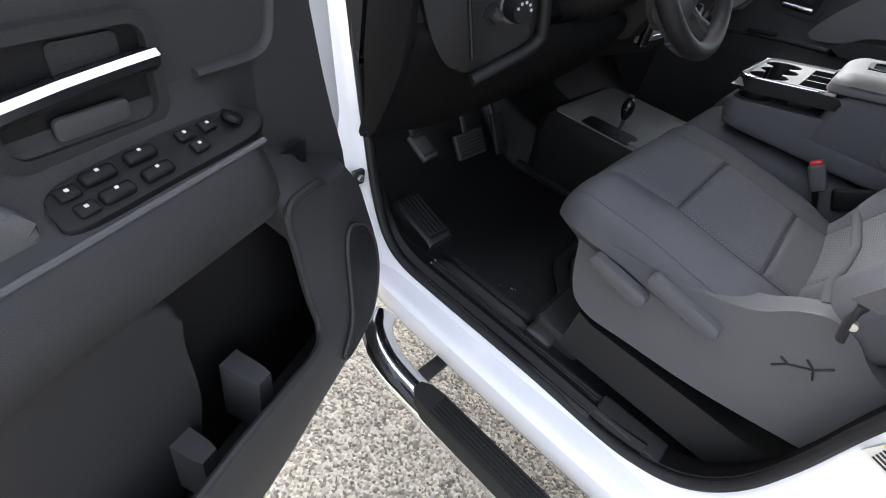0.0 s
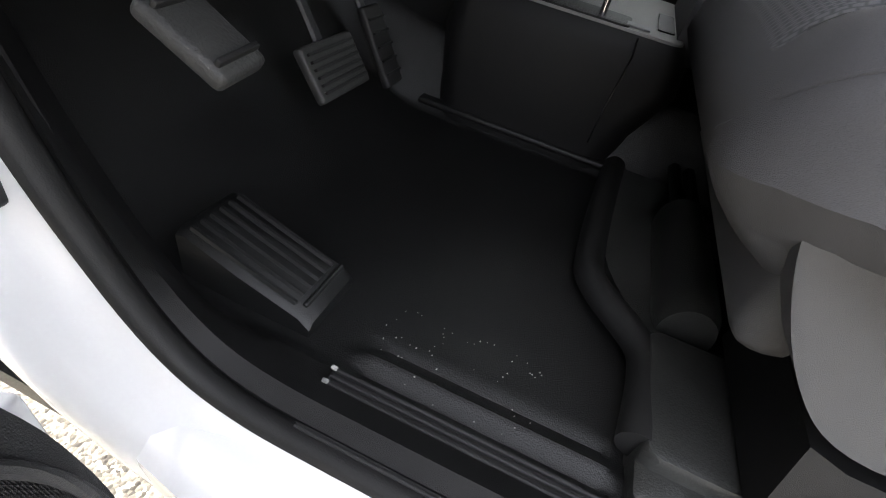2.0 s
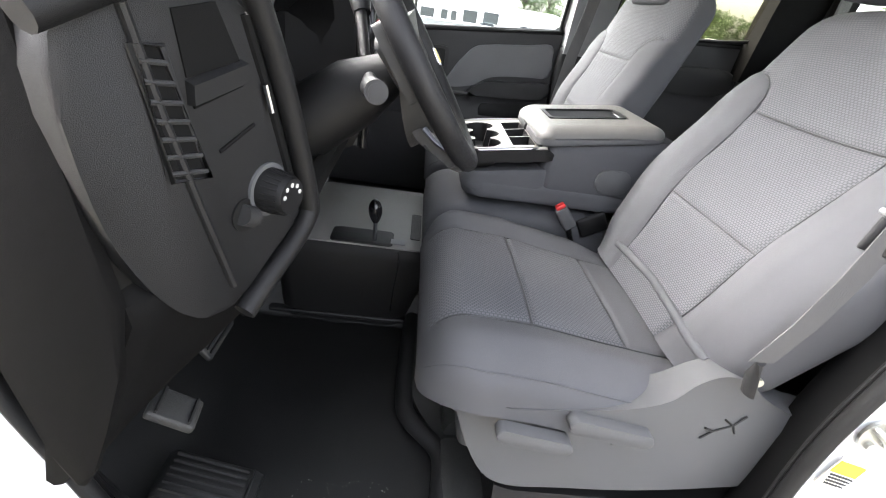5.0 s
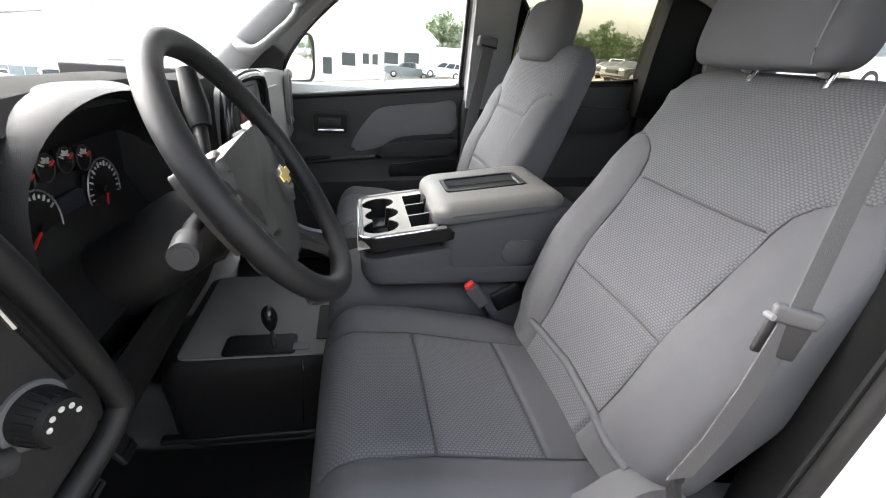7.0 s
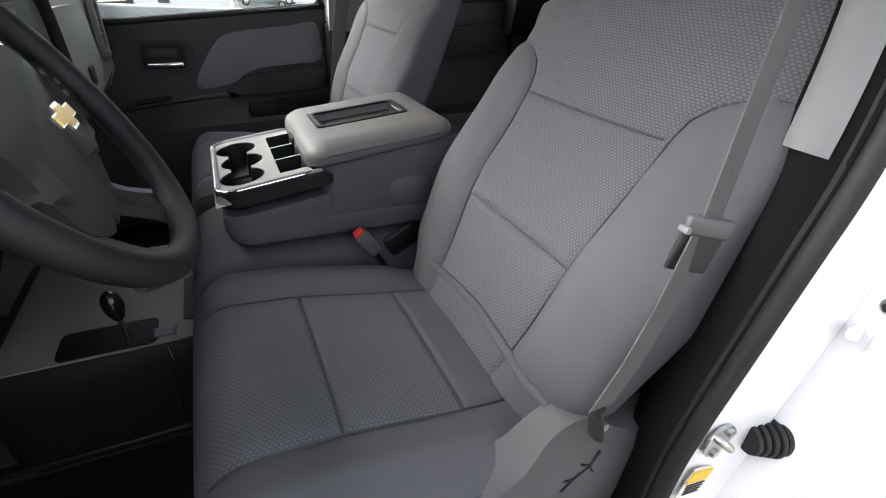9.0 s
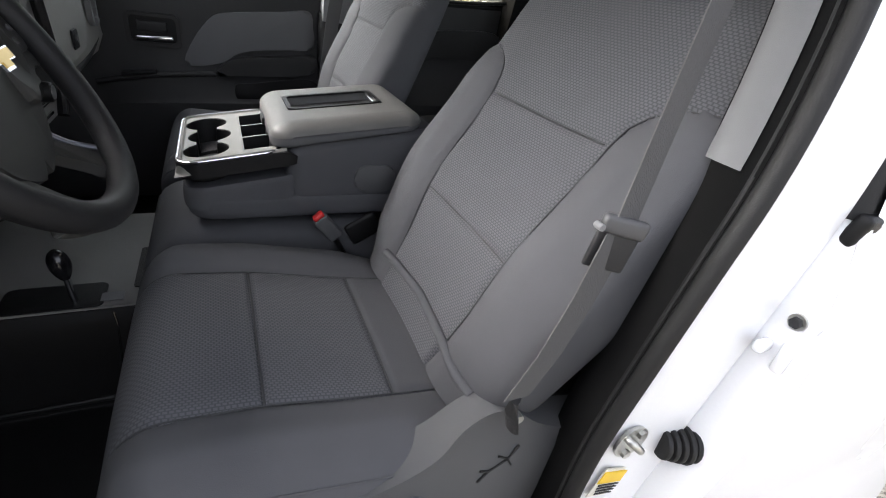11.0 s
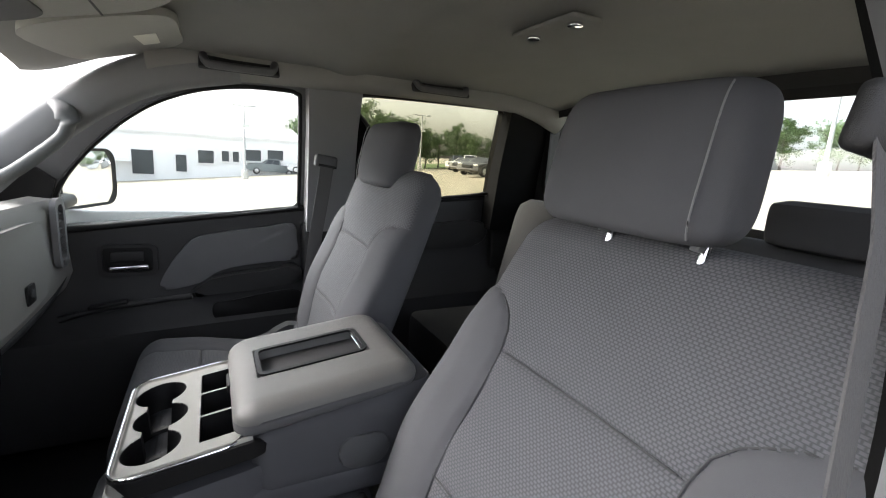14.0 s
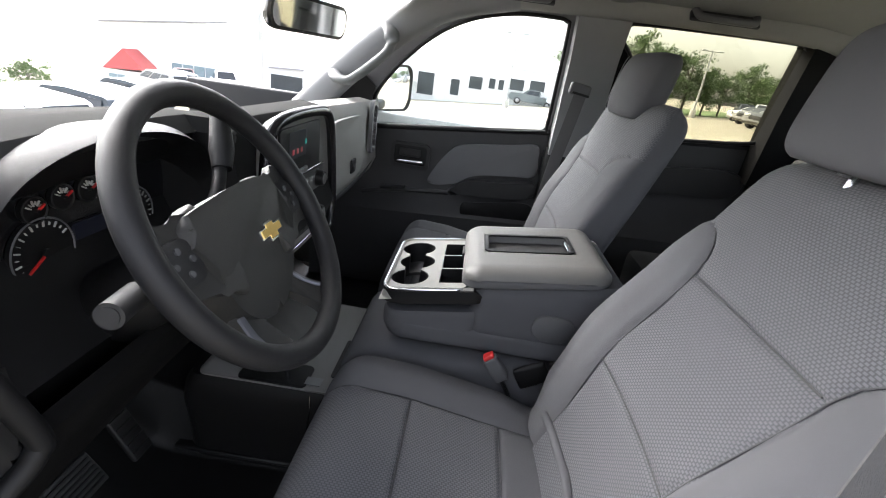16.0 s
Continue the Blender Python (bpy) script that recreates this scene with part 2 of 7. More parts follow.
THREAD = mat("dark_seam_thread", (0.05, 0.05, 0.053), 0.9, var=0.1)

# ---- the ground and the cab's shell ----
def gz(x, y):
    """Height of the gently sloping lot."""
    z = 0.087 * 60 * math.tanh(x / 60) - 0.045 * 90 * math.tanh(y / 90)
    return z - 0.75 * smooth(-4, -9, x) * smooth(40, 18, y) - 4.5 * smooth(-38, -52, x)


def aggregate(name, base, scale):
    m = mat(name, base, 0.9, bump=0.3, scale=90, var=0.12, vscale=0.6, spec=0.25)
    n, l = m.node_tree.nodes, m.node_tree.links
    b = n["Principled BSDF"]
    tc, vo, rp, mx = n.new("ShaderNodeTexCoord"), n.new("ShaderNodeTexVoronoi"), n.new("ShaderNodeValToRGB"), n.new("ShaderNodeMixRGB")
    vo.inputs["Scale"].default_value = scale
    l.new(tc.outputs["Object"], vo.inputs["Vector"])
    sep = n.new("ShaderNodeSeparateColor")
    l.new(vo.outputs["Color"], sep.inputs["Color"]), l.new(sep.outputs[0], rp.inputs["Fac"])
    rp.color_ramp.elements[0].color, rp.color_ramp.elements[1].color = (0.35, 0.34, 0.33, 1), (1.7, 1.65, 1.5, 1)
    mx.blend_type, mx.inputs[0].default_value = "MULTIPLY", 1.0
    old = b.inputs["Base Color"].links[0].from_socket
    l.new(old, mx.inputs[1]), l.new(rp.outputs["Color"], mx.inputs[2]), l.new(mx.outputs[0], b.inputs["Base Color"])
    bp = n.new("ShaderNodeBump")
    bp.inputs["Strength"].default_value, bp.inputs["Distance"].default_value = 0.7, 0.004
    bp.invert = True
    l.new(vo.outputs["Distance"], bp.inputs["Height"]), l.new(bp.outputs["Normal"], b.inputs["Normal"])
    return m


LOT = aggregate("worn_aggregate_asphalt", (0.30, 0.285, 0.25), 130)


def ground_at(u, v):
    a = 2 * math.pi * u
    r = 400.0 * v**2.2
    x, y = r * math.cos(a), r * math.sin(a)
    return (x, y, gz(x, y))


bm = grid(ground_at, 48, 40)
bmesh.ops.remove_doubles(bm, verts=bm.verts, dist=1e-5)
solid("ground", bm, LOT, "pale grey aggregate asphalt of a sloping car lot", "ground", kind="structure")

# the driver's door opening: a line in x and z, and how far out it lies
OPENING = [(-0.430, 1.28), (-0.402, 1.08), (-0.368, 0.950), (-0.335, 0.855), (-0.298, 0.752), (-0.250, 0.668), (-0.190, 0.632), (-0.085, 0.627), (0.15, 0.629),
           (0.32, 0.620), (0.40, 0.628), (0.462, 0.655), (0.508, 0.715), (0.531, 0.80), (0.541, 0.90), (0.550, 0.98), (0.568, 1.08), (0.591, 1.21), (0.612, 1.32), (0.635, 1.47), (0.648, 1.60), (0.632, 1.70), (0.55, 1.758),
           (0.25, 1.77), (0.02, 1.70), (-0.22, 1.50)]
OUT = [(0.60, -0.81), (0.68, -0.800), (0.78, -0.778), (0.90, -0.768), (1.0, -0.768), (1.32, -0.774), (1.47, -0.757), (1.535, -0.737), (1.60, -0.711), (1.78, -0.640)]


OUT_FRONT = [(0.60, -0.81), (1.0, -0.812), (1.3, -0.80), (1.56, -0.75), (1.78, -0.66)]


def reach(x, z):
    rear = sum(lerp(OUT, z + 0.02 * k) for k in range(-3, 4)) / 7
    return lerp(OUT_FRONT, z) + (rear - lerp(OUT_FRONT, z)) * smooth(0.1, 0.35, x)


def opening_ring(profile, n=6, upright=None):
    """Rings of points for a section (offset away from the opening, offset outwards) swept round the door opening; upright: its shape along the pillars."""
    line = spline([(x, 0, z) for x, z in OPENING], n, closed=True)
    k = len(line)
    cols = []
    for i, p in enumerate(line):
        d = (line[(i + 1) % k] - line[i - 1]).normalized()
        nrm = Vector((-d.z, 0, d.x)) * -1
        w = smooth(0.70, 0.90, p.z) if upright and p.x > 0 else 0.0
        sec = [(a + (c - a) * w, b + (e - b) * w) for (a, b), (c, e) in zip(profile, upright or profile)]
        cols.append([(p.x + nrm.x * a, reach(p.x, p.z) - b, p.z + nrm.z * a) for a, b in sec])
    cols.append(cols[0])
    return cols


def swept(profile, closed, upright=None):
    bm = loft(opening_ring(profile, 6, upright), closed=closed, caps=False)
    bmesh.ops.remove_doubles(bm, verts=bm.verts, dist=1e-6)
    return bm


cab = thing("truck_cab", (0, 0, 0.5), "white pickup cab body with grey and black interior trim", "truck cab", kind="structure")
seal_profile = [(0.008 + 0.008 * math.cos(t), 0.006 + 0.011 * math.sin(t)) for t in (2 * math.pi * j / 12 for j in range(12))]
part("door_seal", swept(seal_profile, True), RUBBER, cab, "black rubber door seal")
lip = [(0.008 + 0.004 * math.cos(t), -0.009 + 0.004 * math.sin(t)) for t in (2 * math.pi * j / 8 for j in range(8))]
part("seal_lip", swept(lip, True), RUBBER, cab, "black rubber lip")
body = [(0.014, 0.012), (0.020, 0.016), (0.032, 0.020), (0.044, 0.030), (0.049, 0.045), (0.055, 0.058), (0.066, 0.064), (0.082, 0.062), (0.11, 0.046)]
pillar = [(0.014, 0.008), (0.020, 0.012), (0.040, 0.015), (0.075, 0.022), (0.105, 0.030), (0.112, 0.030), (0.118, 0.024), (0.120, 0.0), (0.121, -0.05)]
part("door_frame", swept(body, False, pillar), WHITE, cab, "white painted steel door frame")
trim = [(0.004, -0.006), (0.008, -0.02), (0.016, -0.035), (0.024, -0.050), (0.06, -0.065)]


def zone(lo_x, hi_x, lo_z, hi_z, profile, bm=None):
    """The stretch of a swept trim within a box of x and z."""
    bm = swept(profile, False)
    bad = [f for f in bm.faces if not (lo_x <= f.calc_center_median().x <= hi_x and lo_z <= f.calc_center_median().z <= hi_z)]
    bmesh.ops.delete(bm, geom=bad, context="FACES")
    return bm


part("pillar_trim_lower", zone(0.42, 0.75, 0.6, 1.305, [(0.004, -0.004), (0.008, -0.02), (0.014, -0.045), (0.030, -0.075), (0.06, -0.095), (0.10, -0.10)]), MATTE, cab, "black plastic lower door pillar trim")
part("pillar_seal", zone(0.45, 0.75, 1.305, 1.80, [(0.003, -0.003), (0.006, -0.015), (0.008, -0.026)]), MATTE, cab, "wide black rubber pillar seal")
part("pillar_trim", zone(0.45, 0.75, 1.305, 1.80, [(0.005, -0.022), (0.007, -0.036), (0.010, -0.052), (0.016, -0.066), (0.024, -0.074)]), LIGHTGREY, cab, "light grey plastic door pillar trim")
# inner face coloured near black to stand for shade in the rear cabin
part("pillar_trim_inner", zone(0.45, 0.78, 1.305, 1.80, [(0.024, -0.074), (0.040, -0.086), (0.060, -0.092), (0.085, -0.088)]), MATTE, cab, "inner face of the pillar trim, coloured dark for the shaded cabin behind")

# rocker below the sill, and the outer skin ahead of and behind the opening
part("rocker", loft([[(x, -0.80 - 0.066 * k, 0.60), (x, -0.80 - 0.083 * k, 0.592), (x, -0.80 - 0.085 * k, 0.572), (x, -0.80 - 0.074 * k, 0.53), (x, -0.80 - 0.045 * k, 0.48), (x, -0.79, 0.46), (x, -0.79, 0.60)] for x, k in ((-0.30, 0.5), (-0.24, 0.85), (-0.18, 0.97), (-0.1, 1.0), (0.3, 1.0), (0.6, 1.0), (1.4, 1.0))]), WHITE, cab, "white painted rocker panel")
part("hinge_pillar", box((0.30, 0.05, 0.72), (-0.62, -0.885, 0.96), 0.02), WHITE, cab, "white painted hinge pillar")

# floor
def floor_z(x, y):
    z = 0.608 + 0.010 * smooth(-0.735, -0.755, y)
    z += 0.42 * smooth(-0.30, -0.78, x) * (0.55 + 0.45 * smooth(-0.35, -0.8, x))
    z += 0.13 * smooth(0.21, 0.14, abs(y)) * smooth(-0.8, -0.3, -abs(x))
    # raised rib along the sill and a shallow lip round the foot well
    z += 0.010 * math.exp(-(((y + 0.722) / 0.008) ** 2)) * smooth(-0.17, -0.12, x) * smooth(0.12, 0.08, x)
    z -= 0.004 * math.exp(-(((y + 0.700) / 0.006) ** 2)) * smooth(-0.17, -0.12, x) * smooth(0.12, 0.08, x)
    return z


def floor_at(u, v):
    x, y = -0.78 + 2.2 * u**1.25, -0.80 + 1.61 * v
    return (x, y, floor_z(x, y))


solid("floor", grid(floor_at, 360, 260), VINYL, "black textured vinyl floor of the cab", "floor", kind="structure")

def edge_wall(lo_x, hi_x, inner):
    """Trim from the seal round the lower opening in to the floor."""
    line = spline([(x, 0, z) for x, z in OPENING[:11]], 8)
    rows = []
    for p in line:
        if not lo_x <= p.x <= hi_x:
            continue
        k = smooth(0.70, 0.88, p.z) * smooth(0.1, -0.1, p.x)
        fz = floor_z(p.x, -0.75)
        a = Vector((p.x, reach(p.x, p.z) + 0.004, p.z))
        e = Vector((p.x + 0.02 * (1 - k) * smooth(0.1, -0.1, p.x) - 0.05 * k, inner + (-0.765 - inner) * k, fz + 0.004 + (p.z - 0.02 - fz) * k))
        rows.append([a + Vector((0, 0, -0.012)), a, a.lerp(e, 0.25) + Vector((0, 0, 0.012)), a.lerp(e, 0.55) + Vector((0, 0, 0.006)), a.lerp(e, 0.85), e])
    return loft(rows, closed=False)


part("kick_panel", edge_wall(-0.40, -0.12, -0.752), BLACK, cab, "black plastic kick panel")
part("sill_trim", edge_wall(-0.125, 0.44, -0.752), BLACK, cab, "black plastic sill trim")
scuff = thing("sill_plate", (0.1, -0.77, 0.612), "ribbed black plastic sill plate with scuffed ends", "sill plate")
part("base", box((0.452, 0.064, 0.008), (0.074, -0.783, 0.620), 0.003), CHARCOAL, scuff)
for i in range(9):
    part("rib", box((0.445 if i else 0.235, 0.0042, 0.005), (0.0725 if i else -0.033, -0.7545 - i * 0.0070, 0.6255), 0.002, seg=2), CHARCOAL, scuff)
WORN = mat("worn_pale_plastic", (0.35, 0.35, 0.34), 0.7, var=0.3, vscale=300)
for i in range(4):
    part("scuff_mark", box((0.006, 0.0040, 0.003), (-0.150, -0.7545 - i * 0.0140, 0.6272), 0.001), WORN, scuff, "pale worn rib end")
part("end_cap", box((0.13, 0.05, 0.010), (0.365, -0.772, 0.626), 0.004), CHARCOAL, scuff)

# roof, pillars, window surrounds on the far side
def roof_at(u, v):
    x, y = -0.17 + 1.72 * u, -0.74 + 1.48 * v
    e = abs(y) / 0.74
    z = 1.815 - 0.055 * e**3 - 0.085 * smooth(0.12, -0.17, x) - 0.05 * smooth(1.2, 1.6, x)
    z -= 0.012 * smooth(0.55, 0.62, x) * smooth(0.70, 0.64, x)
    return (x, y, z)


solid("ceiling", grid(roof_at, 60, 40), HEADLINER, "grey cloth headliner of the cab", "headliner", kind="structure")
roof_skin = grid(lambda u, v: tuple(Vector(roof_at(u, v)) + Vector((0, 0, 0.045))), 24, 20)
part("roof_skin", roof_skin, WHITE, cab, "white painted roof")


# far side: rail over the windows, pillars between them
def rail(path, r, flat, m, name, label):
    part(name, tube(spline(path, 8), r, 12, flat=flat, up=(0, 1, 0)), m, cab, label)


rail([(-0.48, 0.80, 1.20), (-0.34, 0.78, 1.345), (-0.20, 0.76, 1.485), (-0.03, 0.738, 1.625), (0.12, 0.722, 1.705), (0.32, 0.715, 1.755)], 0.054, 0.65, LIGHTGREY, "front_pillar_trim", "light grey front pillar trim")
rail([(-0.48, -0.80, 1.26), (-0.34, -0.78, 1.40), (-0.20, -0.755, 1.54), (-0.03, -0.73, 1.665), (0.16, -0.715, 1.735)], 0.045, 0.65, LIGHTGREY, "front_pillar_trim", "light grey front pillar trim")
rail([(0.10, 0.725, 1.735), (0.3, 0.722, 1.758), (0.5, 0.720, 1.765), (0.9, 0.720, 1.772), (1.3, 0.720, 1.765), (1.5, 0.70, 1.70)], 0.052, 0.8, HEADLINER, "roof_rail", "grey cloth roof rail")
part("door_pillar_trim", loft([[(a, y0, z), (b, y0, z), (b, y0 + 0.09, z), (a, y0 + 0.09, z)] for a, b, y0, z in ((0.535, 0.68, 0.80, 1.25), (0.535, 0.69, 0.79, 1.35), (0.53, 0.69, 0.745, 1.6), (0.52, 0.70, 0.71, 1.78))]), LIGHTGREY, cab, "light grey far door pillar trim")
part("door_pillar_base", box((0.17, 0.10, 0.72), (0.61, 0.86, 0.92), 0.02), BLACK, cab, "black lower pillar trim")
part("rear_pillar_trim", loft([[(a, y0, z), (b, y0, z), (b, y0 + 0.1, z), (a, y0 + 0.1, z)] for a, b, y0, z in ((1.27, 1.60, 0.79, 1.25), (1.275, 1.58, 0.76, 1.5), (1.28, 1.56, 0.70, 1.79))]), MATTE, cab, "dark rear pillar trim")
part("rear_pillar_trim", loft([[(a, y0, z), (b, y0, z), (b, y0 + 0.1, z), (a, y0 + 0.1, z)] for a, b, y0, z in ((1.34, 1.60, -0.80, 1.25), (1.36, 1.58, -0.77, 1.5), (1.38, 1.56, -0.73, 1.79))]), CHARCOAL, cab, "dark rear pillar trim")

# rear wall with its window
REARX = 1.47
wall_out = [(y, z) for y, z in rrect(1.62, 1.25, 0.08, 6, 0.03, 1.19)]
hole = rrect(1.16, 0.33, 0.07, 6, 0.135, 1.560)
part("rear_wall", frame_plate(wall_out, hole, lambda a, b, c: (REARX + c, a, b), 0.05), CHARCOAL, cab, "dark rear cab wall")
win = thing("rear_window", (REARX + 0.03, 0.125, 1.4), "rear cab window of lightly tinted glass", "window", kind="structure")
pane = part("pane", plate(rrect(1.16, 0.33, 0.07, 6, 0.135, 1.560), lambda a, b, c: (REARX + 0.02 + c, a, b), 0.005), WINDOW, win)
pane.visible_shadow = False
part("gasket", frame_plate(rrect(1.19, 0.36, 0.085, 6, 0.135, 1.560), rrect(1.14, 0.31, 0.06, 6, 0.135, 1.560), lambda a, b, c: (REARX - 0.006 + c, a, b), 0.008), RUBBER, win)

# windscreen and firewall
shield = thing("windscreen", (-0.45, 0, 1.4), "clear sloping windscreen glass", "windscreen", kind="structure")
p = part("pane", grid(lambda u, v: (-0.90 + 0.73 * v - 0.04 * (1 - (2 * u - 1) ** 2), -0.76 + 1.52 * u, 1.29 + 0.44 * v), 12, 8), WINDOW, shield)
p.visible_shadow = False
part("firewall", box((0.05, 1.75, 0.76), (-0.80, 0, 0.835), 0.01), BLACK, cab, "black firewall")
part("cowl", box((0.45, 1.8, 0.05), (-1.02, 0, 1.05), 0.01), BLACK, cab, "black cowl")
part("bonnet", grid(lambda u, v: (-1.0 - 1.1 * v, -0.85 + 1.7 * u, 0.98 - 0.12 * v - 0.05 * abs(2 * u - 1) ** 3), 14, 10), WHITE, cab, "white bonnet")
for sg in (-1, 1):
    part("cowl_side", box((0.52, 0.05, 0.86), (-0.64, sg * 0.885 if sg > 0 else -0.800, 0.90), 0.01), CHARCOAL, cab, "dark side kick panel")
    part("rear_quarter", box((0.22, 0.06, 0.80), (1.42, 0.86 if sg > 0 else -0.77, 0.90), 0.01), CHARCOAL, cab, "dark rear quarter trim")
part("under_floor", box((2.4, 1.7, 0.03), (0.35, 0, 0.52)), BLACK, cab, "dark cab underside")
part("far_rocker", box((2.4, 0.10, 0.16), (0.35, 0.91, 0.56), 0.02), WHITE, cab, "white painted rocker panel")

# grit trodden into the foot well
rnd = random.Random(11)
verts, faces = [], []
for k in range(110):
    x, y = rnd.uniform(-0.34, 0.02), -0.64 - abs(rnd.gauss(0, 0.06))
    if y < -0.79 or (x < -0.145 and y < -0.64):
        continue
    r, i = rnd.uniform(0.0005, 0.0011), len(verts)
    z = floor_z(x, y) + 0.0006
    if z > 0.66:
        continue
    verts += [(x - r, y - r, z), (x + r, y - r * 0.6, z), (x + r * 0.4, y + r, z), (x, y, z + r * 1.4)]
    faces += [(i, i + 1, i + 3), (i + 1, i + 2, i + 3), (i + 2, i, i + 3)]
me = bpy.data.meshes.new("grit")
me.from_pydata(verts, [], faces)
me.materials.append(mat("pale_grit", (0.45, 0.43, 0.40), 0.9, var=0.2, vscale=400))
tagged(new("grit", me), "pale specks of grit on the black floor", "grit", kind="stuff")

# ---- seats ----
BACK_LEN = 0.612
HALFW = [(0.0, 0.225), (0.12, 0.252), (0.35, 0.272), (0.6, 0.272), (0.75, 0.268), (0.88, 0.262), (0.93, 0.257), (0.97, 0.246), (1.0, 0.228)]


def powr(v, e):
    return math.copysign(abs(v) ** e, v)


def back_seam(v):
    return lerp([(0.0, 0.112), (0.326, 0.134), (0.637, 0.146), (0.685, 0.154), (0.723, 0.172), (0.752, 0.204), (0.766, 0.235), (0.776, 0.3)], v)


def cushion_w(v):
    """Half the cushion's width from its nose (0) to its back (1)."""
    k = 1 - min(1.0, v / 0.20)
    return 0.196 + 0.072 * math.sqrt(1 - k * k) + 0.004 * math.sin(math.pi * v)


def upholstered(rings, uvs, regions, seat, names):
    """Splits one closed skin into panels: regions[j][i] names the panel of each face."""
    nj, ni = len(rings), len(rings[0])
    for region, (pname, material, label) in names.items():
        bm = bmesh.new()
        uv = bm.loops.layers.uv.new("UVMap")
        made = {}

        def vert(j, i):
            if (j, i) not in made:
                made[j, i] = bm.verts.new(rings[j][i])
            return made[j, i]

        for j in range(nj - 1):
            for i in range(ni):
                if regions[j][i] == region:
                    ids = ((j, i), (j, (i + 1) % ni), (j + 1, (i + 1) % ni), (j + 1, i))
                    f = bm.faces.new([vert(*k) for k in ids])
                    for loop, k in zip(f.loops, ids):
                        loop[uv].uv = uvs[k[0]][k[1]]
        if region == "side":
            for j in (0, nj - 1):
                bm.faces.new([vert(j, i) for i in range(ni)])
        part(pname, bm, material, seat, label)


def smoothed(rows, n=5):
    return [(p.x, p.y) for p in spline([(a, b, 0) for a, b in rows], n, closed=True)]


